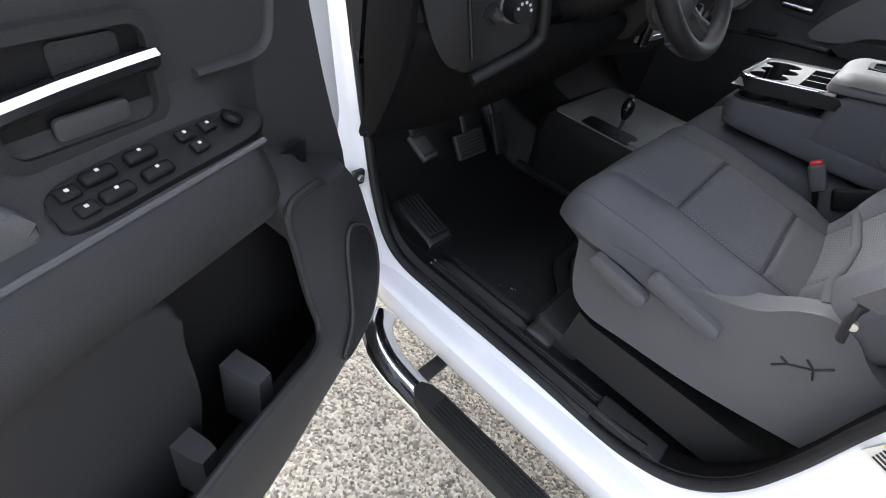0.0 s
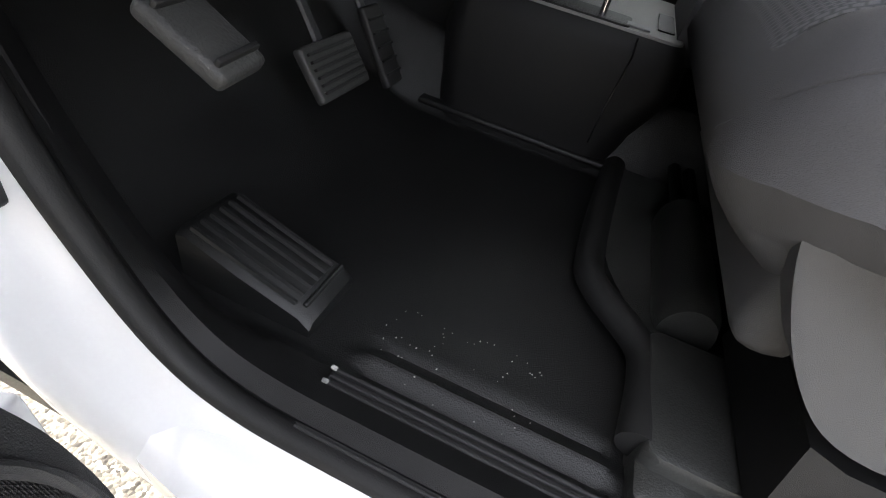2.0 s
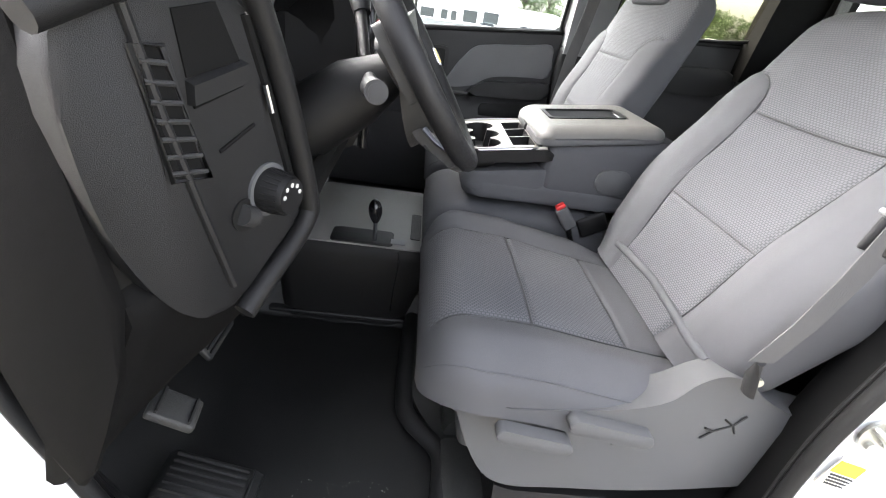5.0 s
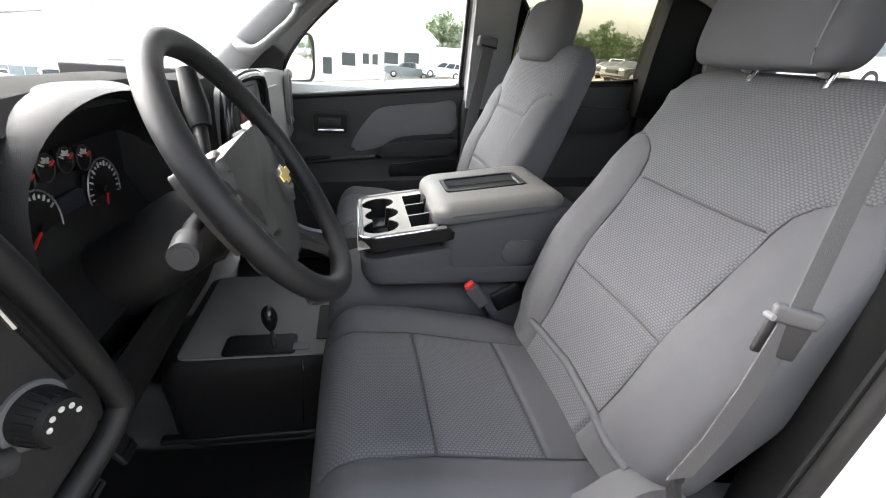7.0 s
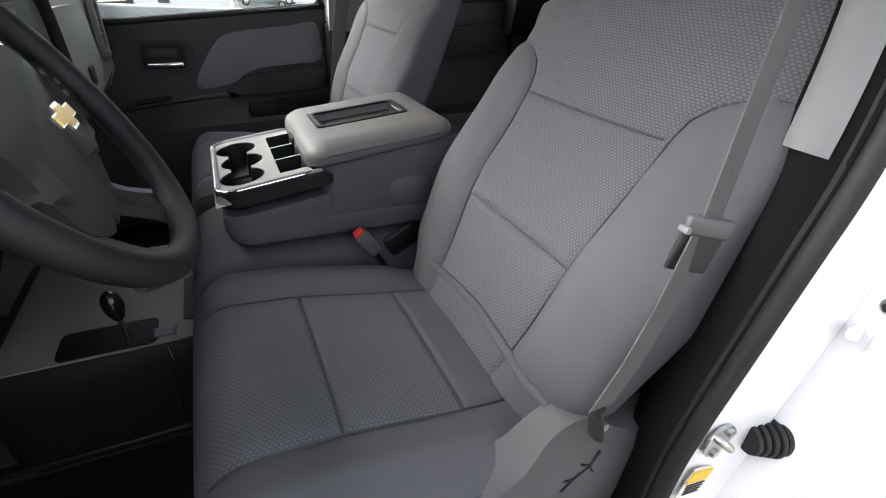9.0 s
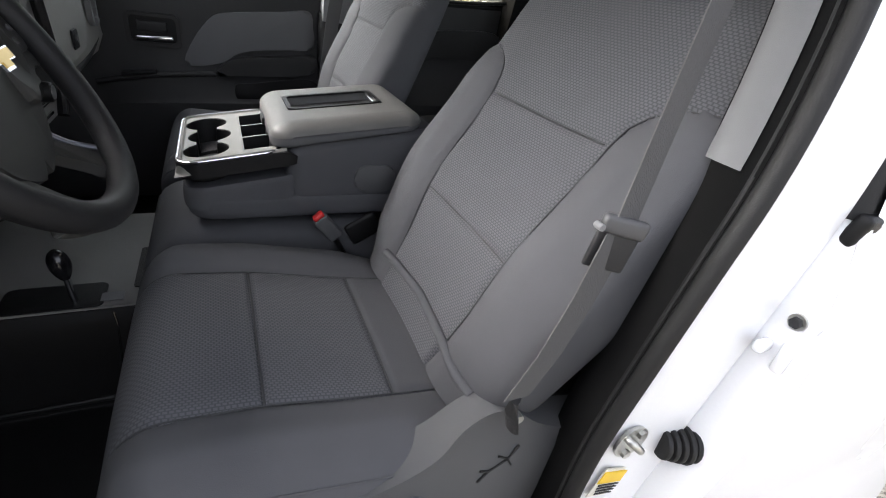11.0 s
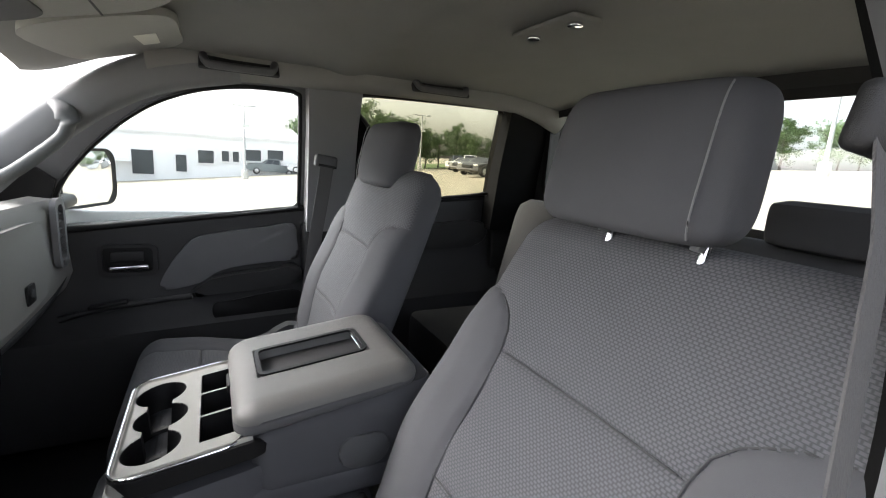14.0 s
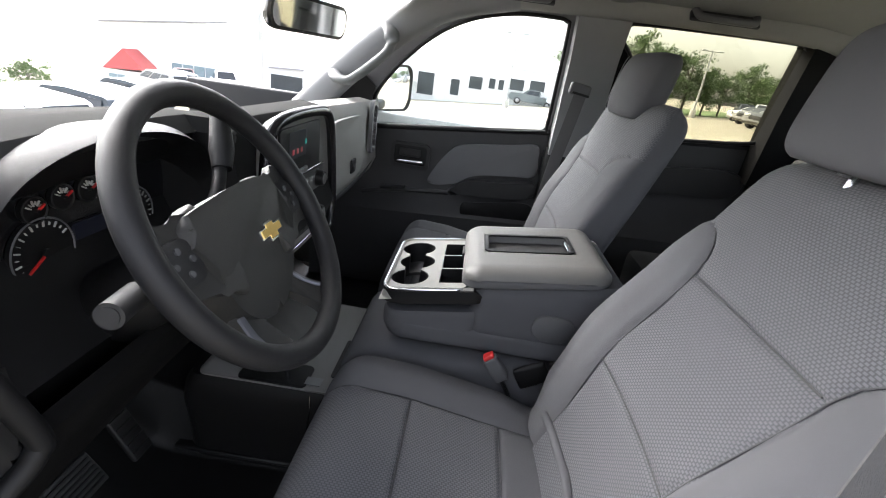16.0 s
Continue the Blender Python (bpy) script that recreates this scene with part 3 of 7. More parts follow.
def make_seat(y0, out, label, group, BACK_FOOT, BACK_DIR, hx, hz, hoff):
    """A front bucket seat about y0; out: the side of its levers, -1 or 1."""
    BACK_NRM = Vector((-BACK_DIR.z, 0, BACK_DIR.x))
    seat = thing("bucket_seat", (0.25, y0, 0.615), label, "car seat", group)
    # backrest
    rings, uvs, regs = [], [], []
    nj, ni = 110, 200
    for j in range(nj + 1):
        v = j / nj
        w = lerp(HALFW, v)
        cap = math.sqrt(max(0.0, 1 - (max(0.0, v - 0.92) / 0.0804) ** 2))
        ring, uvr, rr = [], [], []
        for i in range(ni):
            t = 2 * math.pi * i / ni
            y = w * powr(math.sin(t), 0.72)
            front = math.cos(t) > 0
            dep = 0.062 * powr(math.cos(t), 0.55) * (0.25 + 0.75 * cap)
            a = abs(y)
            s = back_seam(v)
            if front:
                bol = 0.020 * smooth(s - 0.01, s + 0.065, a) * smooth(0.86, 0.62, v) * smooth(0.0, 0.16, v)
                bol -= 0.016 * (1 - (a / 0.15) ** 2 if a < 0.15 else 0) * smooth(0.9, 0.6, v)
                dep += bol
                dep += 0.012 * smooth(0.12, 0.34, v) * smooth(0.62, 0.36, v)
                g = 0.0
                if v < 0.78:
                    g = max(g, math.exp(-(((a - s) / (0.0045 if v < 0.64 else 0.007)) ** 2)))
                if a < s and v < 0.67:
                    g = max(g, math.exp(-(((v - 0.637) * BACK_LEN / 0.0045) ** 2)), math.exp(-(((v - 0.321) * BACK_LEN / 0.0045) ** 2)))
                dep -= 0.006 * g
            vv = v + (0.012 * (1 - cap) if front else 0.0)
            p = BACK_FOOT + BACK_DIR * BACK_LEN * vv + BACK_NRM * (dep - 0.055)
            ring.append(Vector((p.x, y0 + y, p.z)))
            uvr.append((y, v * BACK_LEN))
        for i in range(ni):
            t = 2 * math.pi * (i + 0.5) / ni
            a = abs(w * powr(math.sin(t), 0.72))
            vm = v + 0.5 / nj
            hi, lo = 0.637, 0.321
            if math.cos(t) < 0.12:
                rr.append("side")
            elif a < back_seam(vm) and vm < lo:
                rr.append("lumbar")
            elif a < back_seam(vm) and vm < hi:
                rr.append("insert")
            elif a < back_seam(vm) or vm > 0.776:
                rr.append("yoke")
            else:
                rr.append("left" if math.sin(t) < 0 else "right")
        rings.append(ring), uvs.append(uvr), regs.append(rr)
    upholstered(rings, uvs, regs, seat, {
        "side": ("backrest_shell", CLOTH, "plain grey cloth backrest sides and rear"), "lumbar": ("lumbar_panel", WEAVE, "woven grey cloth panel"),
        "insert": ("backrest_insert", WEAVE, "woven grey cloth insert"), "yoke": ("backrest_yoke", WEAVE, "woven grey cloth upper panel"),
        "left": ("backrest_bolster", CLOTH, ""), "right": ("backrest_bolster", CLOTH, "")})
    # cushion
    rings, uvs, regs = [], [], []
    nj = 120
    X0, X1 = 0.035, 0.50
    TOPZ = [(0.0, 0.945), (0.06, 0.956), (0.14, 0.962), (0.36, 0.955), (0.62, 0.932), (0.8, 0.918), (1.0, 0.905)]
    for j in range(nj + 1):
        v = j / nj
        x = X0 + (X1 - X0) * v
        nose = math.sqrt(max(0.0, 1 - (max(0.0, 0.13 - v) / 0.1304) ** 2))
        w = cushion_w(v)
        top = lerp(TOPZ, v)
        h = 0.085
        s = lerp([(0.0, 0.150), (1.0, 0.143)], v)
        ring, uvr, rr = [], [], []
        for i in range(ni):
            t = 2 * math.pi * i / ni
            y = w * powr(math.sin(t), 0.72)
            a = abs(y)
            dep = h * powr(math.cos(t), 0.5) if math.cos(t) > 0 else -0.105 * abs(math.cos(t)) ** 0.3 * (0.12 + 0.88 * nose)
            if math.cos(t) > 0:
                dep *= 0.15 + 0.85 * nose
                dep += 0.018 * smooth(s, s + 0.06, a) * smooth(0.95, 0.7, v) * nose
                g = math.exp(-(((a - s) / 0.0045) ** 2)) if v > 0.03 else 0.0
                if a < s:
                    for xs in (0.37, 0.722):
                        g = max(g, math.exp(-(((v - xs) * (X1 - X0) / 0.0045) ** 2)))
                dep -= 0.006 * g * nose
            low_ = max(0.0, -dep / 0.105)
            under = 0.07 * low_ * max(0.0, 1 - v / 0.45)
            ring.append(Vector((x + under, y0 + y * (1 - 0.17 * min(1.0, 2.2 * low_)), top - h + dep)))
            uvr.append((x, y))
        for i in range(ni):
            t = 2 * math.pi * (i + 0.5) / ni
            a = abs(w * powr(math.sin(t), 0.72))
            vm = v + 0.5 / nj
            if math.cos(t) < 0.15 or v < 0.02:
                rr.append("side")
            elif a < s:
                rr.append("front" if vm < 0.37 else "mid" if vm < 0.722 else "rear")
            else:
                rr.append("left" if math.sin(t) < 0 else "right")
        rings.append(ring), uvs.append(uvr), regs.append(rr)
    upholstered(rings, uvs, regs, seat, {
        "side": ("cushion_base", CLOTH, "plain grey cloth cushion sides"), "front": ("cushion_front_panel", WEAVE, "woven grey cloth panel"),
        "mid": ("cushion_insert", WEAVE, "woven grey cloth insert"), "rear": ("cushion_rear_panel", CLOTH, ""),
        "left": ("cushion_bolster", CLOTH, ""), "right": ("cushion_bolster", CLOTH, "")})
    def on_back(a, v, lift=0.0):
        w = lerp(HALFW, v)
        c = math.sqrt(max(0.0, 1 - min(1.0, abs(a) / w) ** (2 / 0.72)))
        dep = 0.062 * c**0.55
        s_ = back_seam(v)
        dep += 0.020 * smooth(s_ - 0.01, s_ + 0.065, abs(a)) * smooth(0.86, 0.62, v) * smooth(0.0, 0.16, v)
        dep -= 0.016 * (1 - (abs(a) / 0.15) ** 2 if abs(a) < 0.15 else 0) * smooth(0.9, 0.6, v)
        dep += 0.012 * smooth(0.12, 0.34, v) * smooth(0.62, 0.36, v)
        p = BACK_FOOT + BACK_DIR * BACK_LEN * v + BACK_NRM * (dep - 0.055 - 0.0035 + lift)
        return (p.x, y0 + a, p.z)

    for sg in (-1, 1):
        part("seam", tube([on_back(sg * back_seam(k / 60), k / 60) for k in range(4, 47)], 0.0013, 6), THREAD, seat, "dark seam")
    for v0, kk in ((0.637, 0.0), (0.321, 0.0)):
        part("seam", tube([on_back(0.146 * k / 14, v0 - kk * (k / 14) ** 2) for k in range(-13, 14)], 0.0013, 6), THREAD, seat, "dark seam")

    def on_cushion(x, a):
        v = (x - X0) / (X1 - X0)
        w = cushion_w(v)
        c = math.sqrt(max(0.0, 1 - min(1.0, abs(a) / w) ** (2 / 0.72)))
        nose = math.sqrt(max(0.0, 1 - (max(0.0, 0.13 - v) / 0.1304) ** 2))
        return (x, y0 + a, lerp(TOPZ, v) - 0.085 + 0.085 * c**0.5 * (0.15 + 0.85 * nose) - 0.0035 * nose)

    for sg in (-1, 1):
        part("seam", tube([on_cushion(X0 + (X1 - X0) * k / 40, sg * lerp([(0.0, 0.150), (1.0, 0.143)], k / 40)) for k in range(2, 37)], 0.0013, 6), THREAD, seat, "dark seam")
    for xs in (0.37, 0.722):
        part("seam", tube([on_cushion(X0 + (X1 - X0) * xs, 0.146 * k / 14) for k in range(-14, 15)], 0.0013, 6), THREAD, seat, "dark seam")
    # stitched welt along the cushion's upper edges
    for sg in (-1, 1):
        pts = []
        for k in range(0, 39):
            v = k / 40
            w = cushion_w(v)
            nose = math.sqrt(max(0.0, 1 - (max(0.0, 0.13 - v) / 0.1304) ** 2))
            pts.append((X0 + (X1 - X0) * v, y0 + sg * 0.957 * w, lerp(TOPZ, v) - 0.085 + 0.0505 * (0.15 + 0.85 * nose) + 0.018 * smooth(0.95, 0.7, v) * nose))
        part("welt", tube(pts, 0.0014, 8), CLOTH, seat)
    # head restraint
    hy, py = y0 - out * hoff, y0 - out * 0.002
    rings = []
    for j in range(41):
        v = j / 40
        z = hz + 0.174 * v
        e = abs(2 * v - 1)
        k = (1 - e**5) ** (1 / 3.2)
        w = (0.141 - 0.010 * v) * (0.55 + 0.45 * k)
        d = 0.047 * (0.25 + 0.75 * k)
        cx = hx + 0.20 * (z - hz)
        rings.append([Vector((cx - d * powr(math.cos(t), 0.6) - 0.010 * math.cos(t) * (1 - math.sin(t) ** 2) * math.sin(math.pi * v), hy + w * powr(math.sin(t), 0.6), z)) for t in (2 * math.pi * i / 72 for i in range(72))])
    part("head_restraint", loft(rings), CLOTH, seat, "plain grey cloth head restraint")
    sy = hy + out * 0.110
    pts = []
    for j in range(25):
        v = 0.06 + 0.88 * j / 24
        z = hz + 0.174 * v
        k = (1 - abs(2 * v - 1) ** 5) ** (1 / 3.2)
        pts.append((hx + 0.20 * (z - hz) - 0.047 * (0.25 + 0.75 * k) * 0.93 - 0.002, sy, z))
    part("seam", tube(pts, 0.0012, 6), LIGHTGREY, seat, "pale stitched seam")
    for dy in (-0.064, 0.064):
        part("post", cyl(0.0055, 0.05, (hx + 0.012, py + dy, hz - 0.004), (0, 14, 0), seg=16), CHROME, seat, "chrome head restraint post")
        part("post_guide", box((0.012, 0.011, 0.010), (hx - 0.002, py + dy, hz + 0.001), 0.002, (0, 14, 0)), LIGHTGREY, seat, "pale square post guide")
    # plastic side shield with its two levers
    yo = y0 + out * 0.262
    prof = [(0.190, 0.738), (0.140, 0.768), (0.108, 0.820), (0.098, 0.862), (0.118, 0.890), (0.25, 0.903), (0.33, 0.914), (0.385, 0.930), (0.420, 0.955), (0.455, 0.970), (0.490, 0.964), (0.525, 0.940), (0.58, 0.920), (0.65, 0.90), (0.67, 0.85), (0.66, 0.80), (0.55, 0.775), (0.40, 0.748), (0.27, 0.740)]
    line = [(p.x, p.z) for p in spline([(a, 0, b) for a, b in prof], 5, closed=True)]
    part("side_shield", plate(line, lambda a, b, c: (a, y0 + out * (0.212 + c * (0.30 + 0.70 * smooth(0.080, 0.16, a)) * (1 - 0.34 * smooth(0.90, 0.97, b)) - 0.012 * smooth(0.15, 0.08, a)), b), 0.062, 0.016, seg=4), GREYPLASTIC, seat, "grey plastic seat side shield")
    part("base_front", box((0.05, 0.44, 0.14), (0.140, y0, 0.805), 0.02), GREYPLASTIC, seat)
    for lx, lz, ln in ((0.205, 0.852, 0.112), (0.307, 0.880, 0.126)):
        part("lever", plate(rrect(ln, 0.026, 0.0125, 6, lx, lz), lambda a, b, c: (a, y0 + out * (0.272 + c), b - 0.17 * (a - lx)), 0.020, 0.0035, seg=2), GREYPLASTIC, seat, "grey plastic adjuster lever")
        part("lever_post", plate([(lx + 0.01, lz - 0.03), (lx + 0.05, lz - 0.03), (lx + 0.05, lz), (lx + 0.01, lz)], lambda a, b, c: (a, y0 + out * (0.262 + c), b), 0.020, 0.004), GREYPLASTIC, seat)
    part("rail_cover", loft([[(x, y0 + out * 0.292, z0), (x, y0 + out * 0.268, z0 + 0.072), (x, y0 + out * 0.10, z0 + 0.075), (x, y0 + out * 0.10, z0)] for x, z0 in ((0.175, 0.655), (0.205, 0.645), (0.5, 0.64), (0.66, 0.645))]), BLACK, seat, "black plastic seat rail cover")
    for dy in (-0.17, 0.17):
        part("rail", box((0.42, 0.05, 0.06), (0.43, y0 + dy, 0.675), 0.01), DARKSTEEL, seat, "dark steel seat rail")
    # cut in the shield's rear corner
    for path in ([(0.444, 0.872), (0.457, 0.888), (0.482, 0.902), (0.498, 0.918)], [(0.457, 0.888), (0.444, 0.893)], [(0.468, 0.910), (0.482, 0.902), (0.490, 0.888)]):
        part("corner_slot", tube([(a, y0 + out * (0.2742 - 0.20 * max(0.0, b - 0.90)), b) for a, b in path], 0.0016, 6), RUBBER, seat, "thin black slot")
    part("bead", tube([on_back(out * a, 0.092 - 0.02 * abs(a) / 0.22, 0.006) for a in (-0.135, -0.10, 0.0, 0.1, 0.18, 0.215)], 0.0075, 10), CLOTH, seat, "grey cloth roll where cushion meets backrest")
    return seat


driver = make_seat(-0.445, -1, "grey cloth driver's bucket seat with woven inserts", "front seats", Vector((0.425, 0, 0.925)), Vector((0.475, 0, 0.880)), 0.696, 1.456, 0.038)
mate = make_seat(0.445, 1, "grey cloth passenger bucket seat with woven inserts", "front seats", Vector((0.465, 0, 0.925)), Vector((0.345, 0, 0.9386)), 0.668, 1.442, 0.02)

# ---- the folded middle seat with its console ----
con = thing("centre_console", (0.3, 0, 0.90), "folded middle seat with cup holder console, grey cloth and plastic", "console")
# lower cushion
rings = []
for j in range(31):
    v = j / 30
    x = 0.040 + 0.44 * v
    k = math.sqrt(max(0.02, 1 - (max(0, 0.2 - v) / 0.2) ** 2))
    rings.append([(x, 0.158 * powr(math.sin(t), 0.4), 0.885 + (0.062 * k if math.cos(t) > 0 else 0.10) * powr(math.cos(t), 0.45) + 0.01 * v) for t in (2 * math.pi * i / 48 for i in range(48))])
part("middle_cushion", loft(rings), CLOTH, con, "plain grey cloth middle cushion")
# upright body of the folded backrest
def slab(x0, x1, y, z0, z1, r, seg=9):
    """A soft block with rounded plan corners and edges."""
    cx = (x0 + x1) / 2
    rings = []
    for j in range(13):
        v = j / 12
        e = abs(2 * v - 1)
        k = r * (1 - (1 - e**6) ** (1 / 3)) if e < 1 else r
        z = z0 + (z1 - z0) * v
        rings.append([(a, b, z) for a, b in rrect(x1 - x0 - 2 * k, 2 * y - 2 * k, max(0.004, r * 1.3 - k * 0.6), seg, cx, 0)])
    return loft(rings)


def tray_z(x):
    """Height of the tray, which rises towards the lid."""
    return 1.078 + 0.16 * (x - 0.115)


def seat_slab(x0, x1, y, lo, hi, r, corner, seg=9):
    """A soft block whose underside and top follow lo(x) and hi(x)."""
    rings = []
    for j in range(13):
        v = j / 12
        e = abs(2 * v - 1)
        k = r * (1 - (1 - e**4) ** 0.5) if e < 1 else r
        rings.append([(a, b, lo(a) + (hi(a) - lo(a)) * v) for a, b in rrect(x1 - x0 - 2 * k, 2 * y - 2 * k, max(0.004, corner - k), seg, (x0 + x1) / 2, 0)])
    return loft(rings)


part("tray_wall", seat_slab(0.112, 0.330, 0.149, lambda x: 0.986, lambda x: tray_z(x) - 0.050, 0.004, 0.045), CLOTH, con, "plain grey cloth side")
part("tray_edge", tube([(0.197 + a, b, tray_z(0.197 + a) + 0.0015) for a, b in rrect(0.176, 0.298, 0.036, 8)], 0.0024, 8, closed=True), CHROME, con, "bright tray edge")
part("body", seat_slab(0.116, 0.600, 0.150, lambda x: 0.966, lambda x: 1.022, 0.020, 0.05), CLOTH, con, "plain grey cloth folded backrest")
part("lid_base", seat_slab(0.290, 0.592, 0.1495, lambda x: 1.0, lambda x: 1.106 + 0.17 * (x - 0.28), 0.010, 0.03), CLOTH, con, "plain grey cloth under the lid")
part("trim_band", frame_plate(rrect(0.222, 0.306, 0.040, 8, 0.218, 0), rrect(0.20, 0.290, 0.034, 8, 0.218, 0), lambda a, b, c: (a, b, tray_z(a) - 0.028 + c * (1 - 0.75 * smooth(0.29, 0.325, a))), 0.027), BLACK, con, "black plastic console band")
# cup holder tray: a plate with real holes, made ring by ring
def tray():
    bm = bmesh.new()
    X, Y = np.linspace(0.105, 0.292, 210), np.linspace(-0.150, 0.150, 320)
    cups = [(0.157, -0.082), (0.163, 0.0), (0.157, 0.082)]

    def depth(x, y):
        d = 0.0
        for k, (cx, cy) in enumerate(cups):
            r = math.hypot(x - cx, y - cy)
            d = max(d, 0.050 * smooth(0.0390, 0.0345, r))
        if abs(y) < 0.082:
            d = max(d, 0.044 * smooth(0.0185, 0.0145, abs(x - 0.158)))
        for cy in (-0.076, 0.0, 0.076):
            d = max(d, 0.045 * smooth(0.0250, 0.0225, abs(x - 0.246)) * smooth(0.0350, 0.0325, abs(y - cy)))
        # rounded corners and the raised lip
        ex, ey = max(0, 0.137 - x, x - 0.30), max(0, abs(y) - 0.120)
        rim = math.hypot(ex, ey)
        lip = 0.004 * math.exp(-(((rim - 0.022) / 0.0025) ** 2))
        return -d + lip - 0.02 * smooth(0.026, 0.031, rim)

    rows = [[bm.verts.new((x, y, tray_z(x) + depth(x, y))) for x in X] for y in Y]
    for a, b in zip(rows, rows[1:]):
        for i in range(len(X) - 1):
            bm.faces.new((a[i], a[i + 1], b[i + 1], b[i]))
    return bm


tr = tray()
deep = bmesh.new()
floor_faces = [f for f in tr.faces if f.calc_center_median().z - tray_z(f.calc_center_median().x) < -0.0012 and math.hypot(max(0, 0.137 - f.calc_center_median().x), max(0, abs(f.calc_center_median().y) - 0.12)) < 0.02]
keep = [[Vector(v.co) for v in f.verts] for f in floor_faces]
bmesh.ops.delete(tr, geom=floor_faces, context="FACES")
for q in keep:
    deep.faces.new([deep.verts.new(v) for v in q])
bmesh.ops.remove_doubles(deep, verts=deep.verts, dist=1e-6)
part("cup_tray", tr, CONSOLEGREY, con, "satin grey plastic cup holder tray")
part("cup_well", deep, BLACK, con, "black cup wells and coin slots")
for dy in (-0.038, 0.038):
    part("divider", box((0.046, 0.005, 0.035), (0.246, dy, tray_z(0.246) - 0.019), 0.001, (0, -9, 0)), CONSOLEGREY, con)
# lid with a tray in its top
def lid_z(x):
    return 1.150 + 0.13 * (x - 0.27)


def lid_top(u, v):
    x, y = 0.266 + 0.294 * u, -0.1515 + 0.303 * v
    z = lid_z(x)
    ex, ey = max(0, abs(x - 0.413) - 0.107), max(0, abs(y) - 0.1115)
    rim = math.hypot(ex, ey)
    z -= 0.024 * (1 - math.sqrt(max(0, 1 - min(1, rim / 0.0402) ** 2)))
    d = max(abs(x - 0.402) - 0.092, abs(y - 0.006) - 0.052)
    z -= 0.020 * smooth(0.004, -0.004, d)
    if rim > 0.0402:
        k = 0.0402 / rim
        x = math.copysign(0.107 + ex * k, x - 0.413) + 0.413 if ex else x
        y = math.copysign(0.1115 + ey * k, y) if ey else y
    return (x, y, z)


part("lid", grid(lid_top, 110, 100), LIDGREY, con, "satin grey vinyl armrest lid")
part("lid_side", seat_slab(0.266, 0.560, 0.1515, lambda x: 1.108 + 0.165 * (x - 0.28), lambda x: lid_z(x) - 0.022, 0.008, 0.040), GREYPLASTIC, con, "grey vinyl lid side")
part("lid_tray", frame_plate(rrect(0.190, 0.110, 0.018, 5, 0.402, 0.006), rrect(0.174, 0.094, 0.012, 5, 0.402, 0.006), lambda a, b, c: (a, b, lid_z(a) - 0.002 + c), 0.004), BLACK, con, "black tray rim")
part("lid_tray_base", plate(rrect(0.172, 0.092, 0.012, 5, 0.402, 0.006), lambda a, b, c: (a, b, lid_z(a) - 0.019 + c), 0.002), CHARCOAL, con, "dark tray base")
part("lid_tray_glint", box((0.004, 0.075, 0.010), (0.487, 0.006, lid_z(0.487) - 0.008), 0.001), CHROME, con, "polished tray edge")
part("lid_latch", box((0.010, 0.050, 0.016), (0.266, 0.02, 1.118), 0.004), BLACK, con, "black lid latch")
part("hinge_pad", plate(rrect(0.085, 0.058, 0.026, 6, 0.462, 1.050), lambda a, b, c: (a, -0.1485 - c, b), 0.006, 0.004), GREYPLASTIC, con, "grey plastic hinge cover")

# ---- buckles and belts ----
def buckle(y0, x, z, tilt, label):
    b = thing("seat_belt_buckle", (x, y0, z - 0.12), label, "seat belt buckle")
    part("stalk", tube([(x + 0.055, y0 + 0.015, z - 0.10), (x + 0.03, y0 + 0.008, z - 0.05), (x + 0.012, y0, z - 0.02)], 0.011, 10, flat=0.5), BLACK, b)
    part("body", box((0.030, 0.024, 0.058), (x + 0.003, y0, z), 0.006, (0, -38, 0)), GREYPLASTIC, b)
    part("button", box((0.022, 0.018, 0.010), (x - 0.016, y0, z + 0.025), 0.003, (0, -38, 0)), RED, b, "red release button")
    return b


buckle(-0.19, 0.358, 0.965, 0, "grey seat belt buckle with red button beside the console")
part("sleeve", box((0.07, 0.014, 0.05), (0.44, -0.165, 0.945), 0.008, (0, -30, 0)), BLACK, None)["label"] = "black buckle sleeve"
sl = bpy.data.objects["sleeve"]
sl.name = "buckle_sleeve"
tagged(sl, "black plastic belt sleeve behind the buckle", "belt sleeve")

# ---- dashboard ----
DASH = mat("dark_grey_soft_dash_skin", (0.024, 0.0242, 0.0236), 0.92, bump=0.45, scale=1200, var=0.08, spec=0.06)
GREYDASH = mat("warm_grey_dash_panel", (0.27, 0.266, 0.246), 0.62, bump=0.35, scale=1300, var=0.06, spec=0.4)
GLOSS = mat("gloss_black_plastic", (0.010, 0.010, 0.011), 0.22, var=0.1, spec=0.5)
KNEE = mat("dull_black_knee_plastic", (0.0045, 0.0044, 0.0044), 0.75, bump=0.3, scale=1500, var=0.12, spec=0.08)
dash = thing("dashboard", (-0.4, 0, 0.9), "dark grey grained dashboard with black bezels", "dashboard")
STATIONS = [-0.86, -0.83, -0.80, -0.76, -0.73, -0.70, -0.67, -0.645, -0.625, -0.44, -0.255, -0.235, -0.20, 0.03, 0.24, 0.27, 0.30, 0.5, 0.7, 0.80, 0.86]


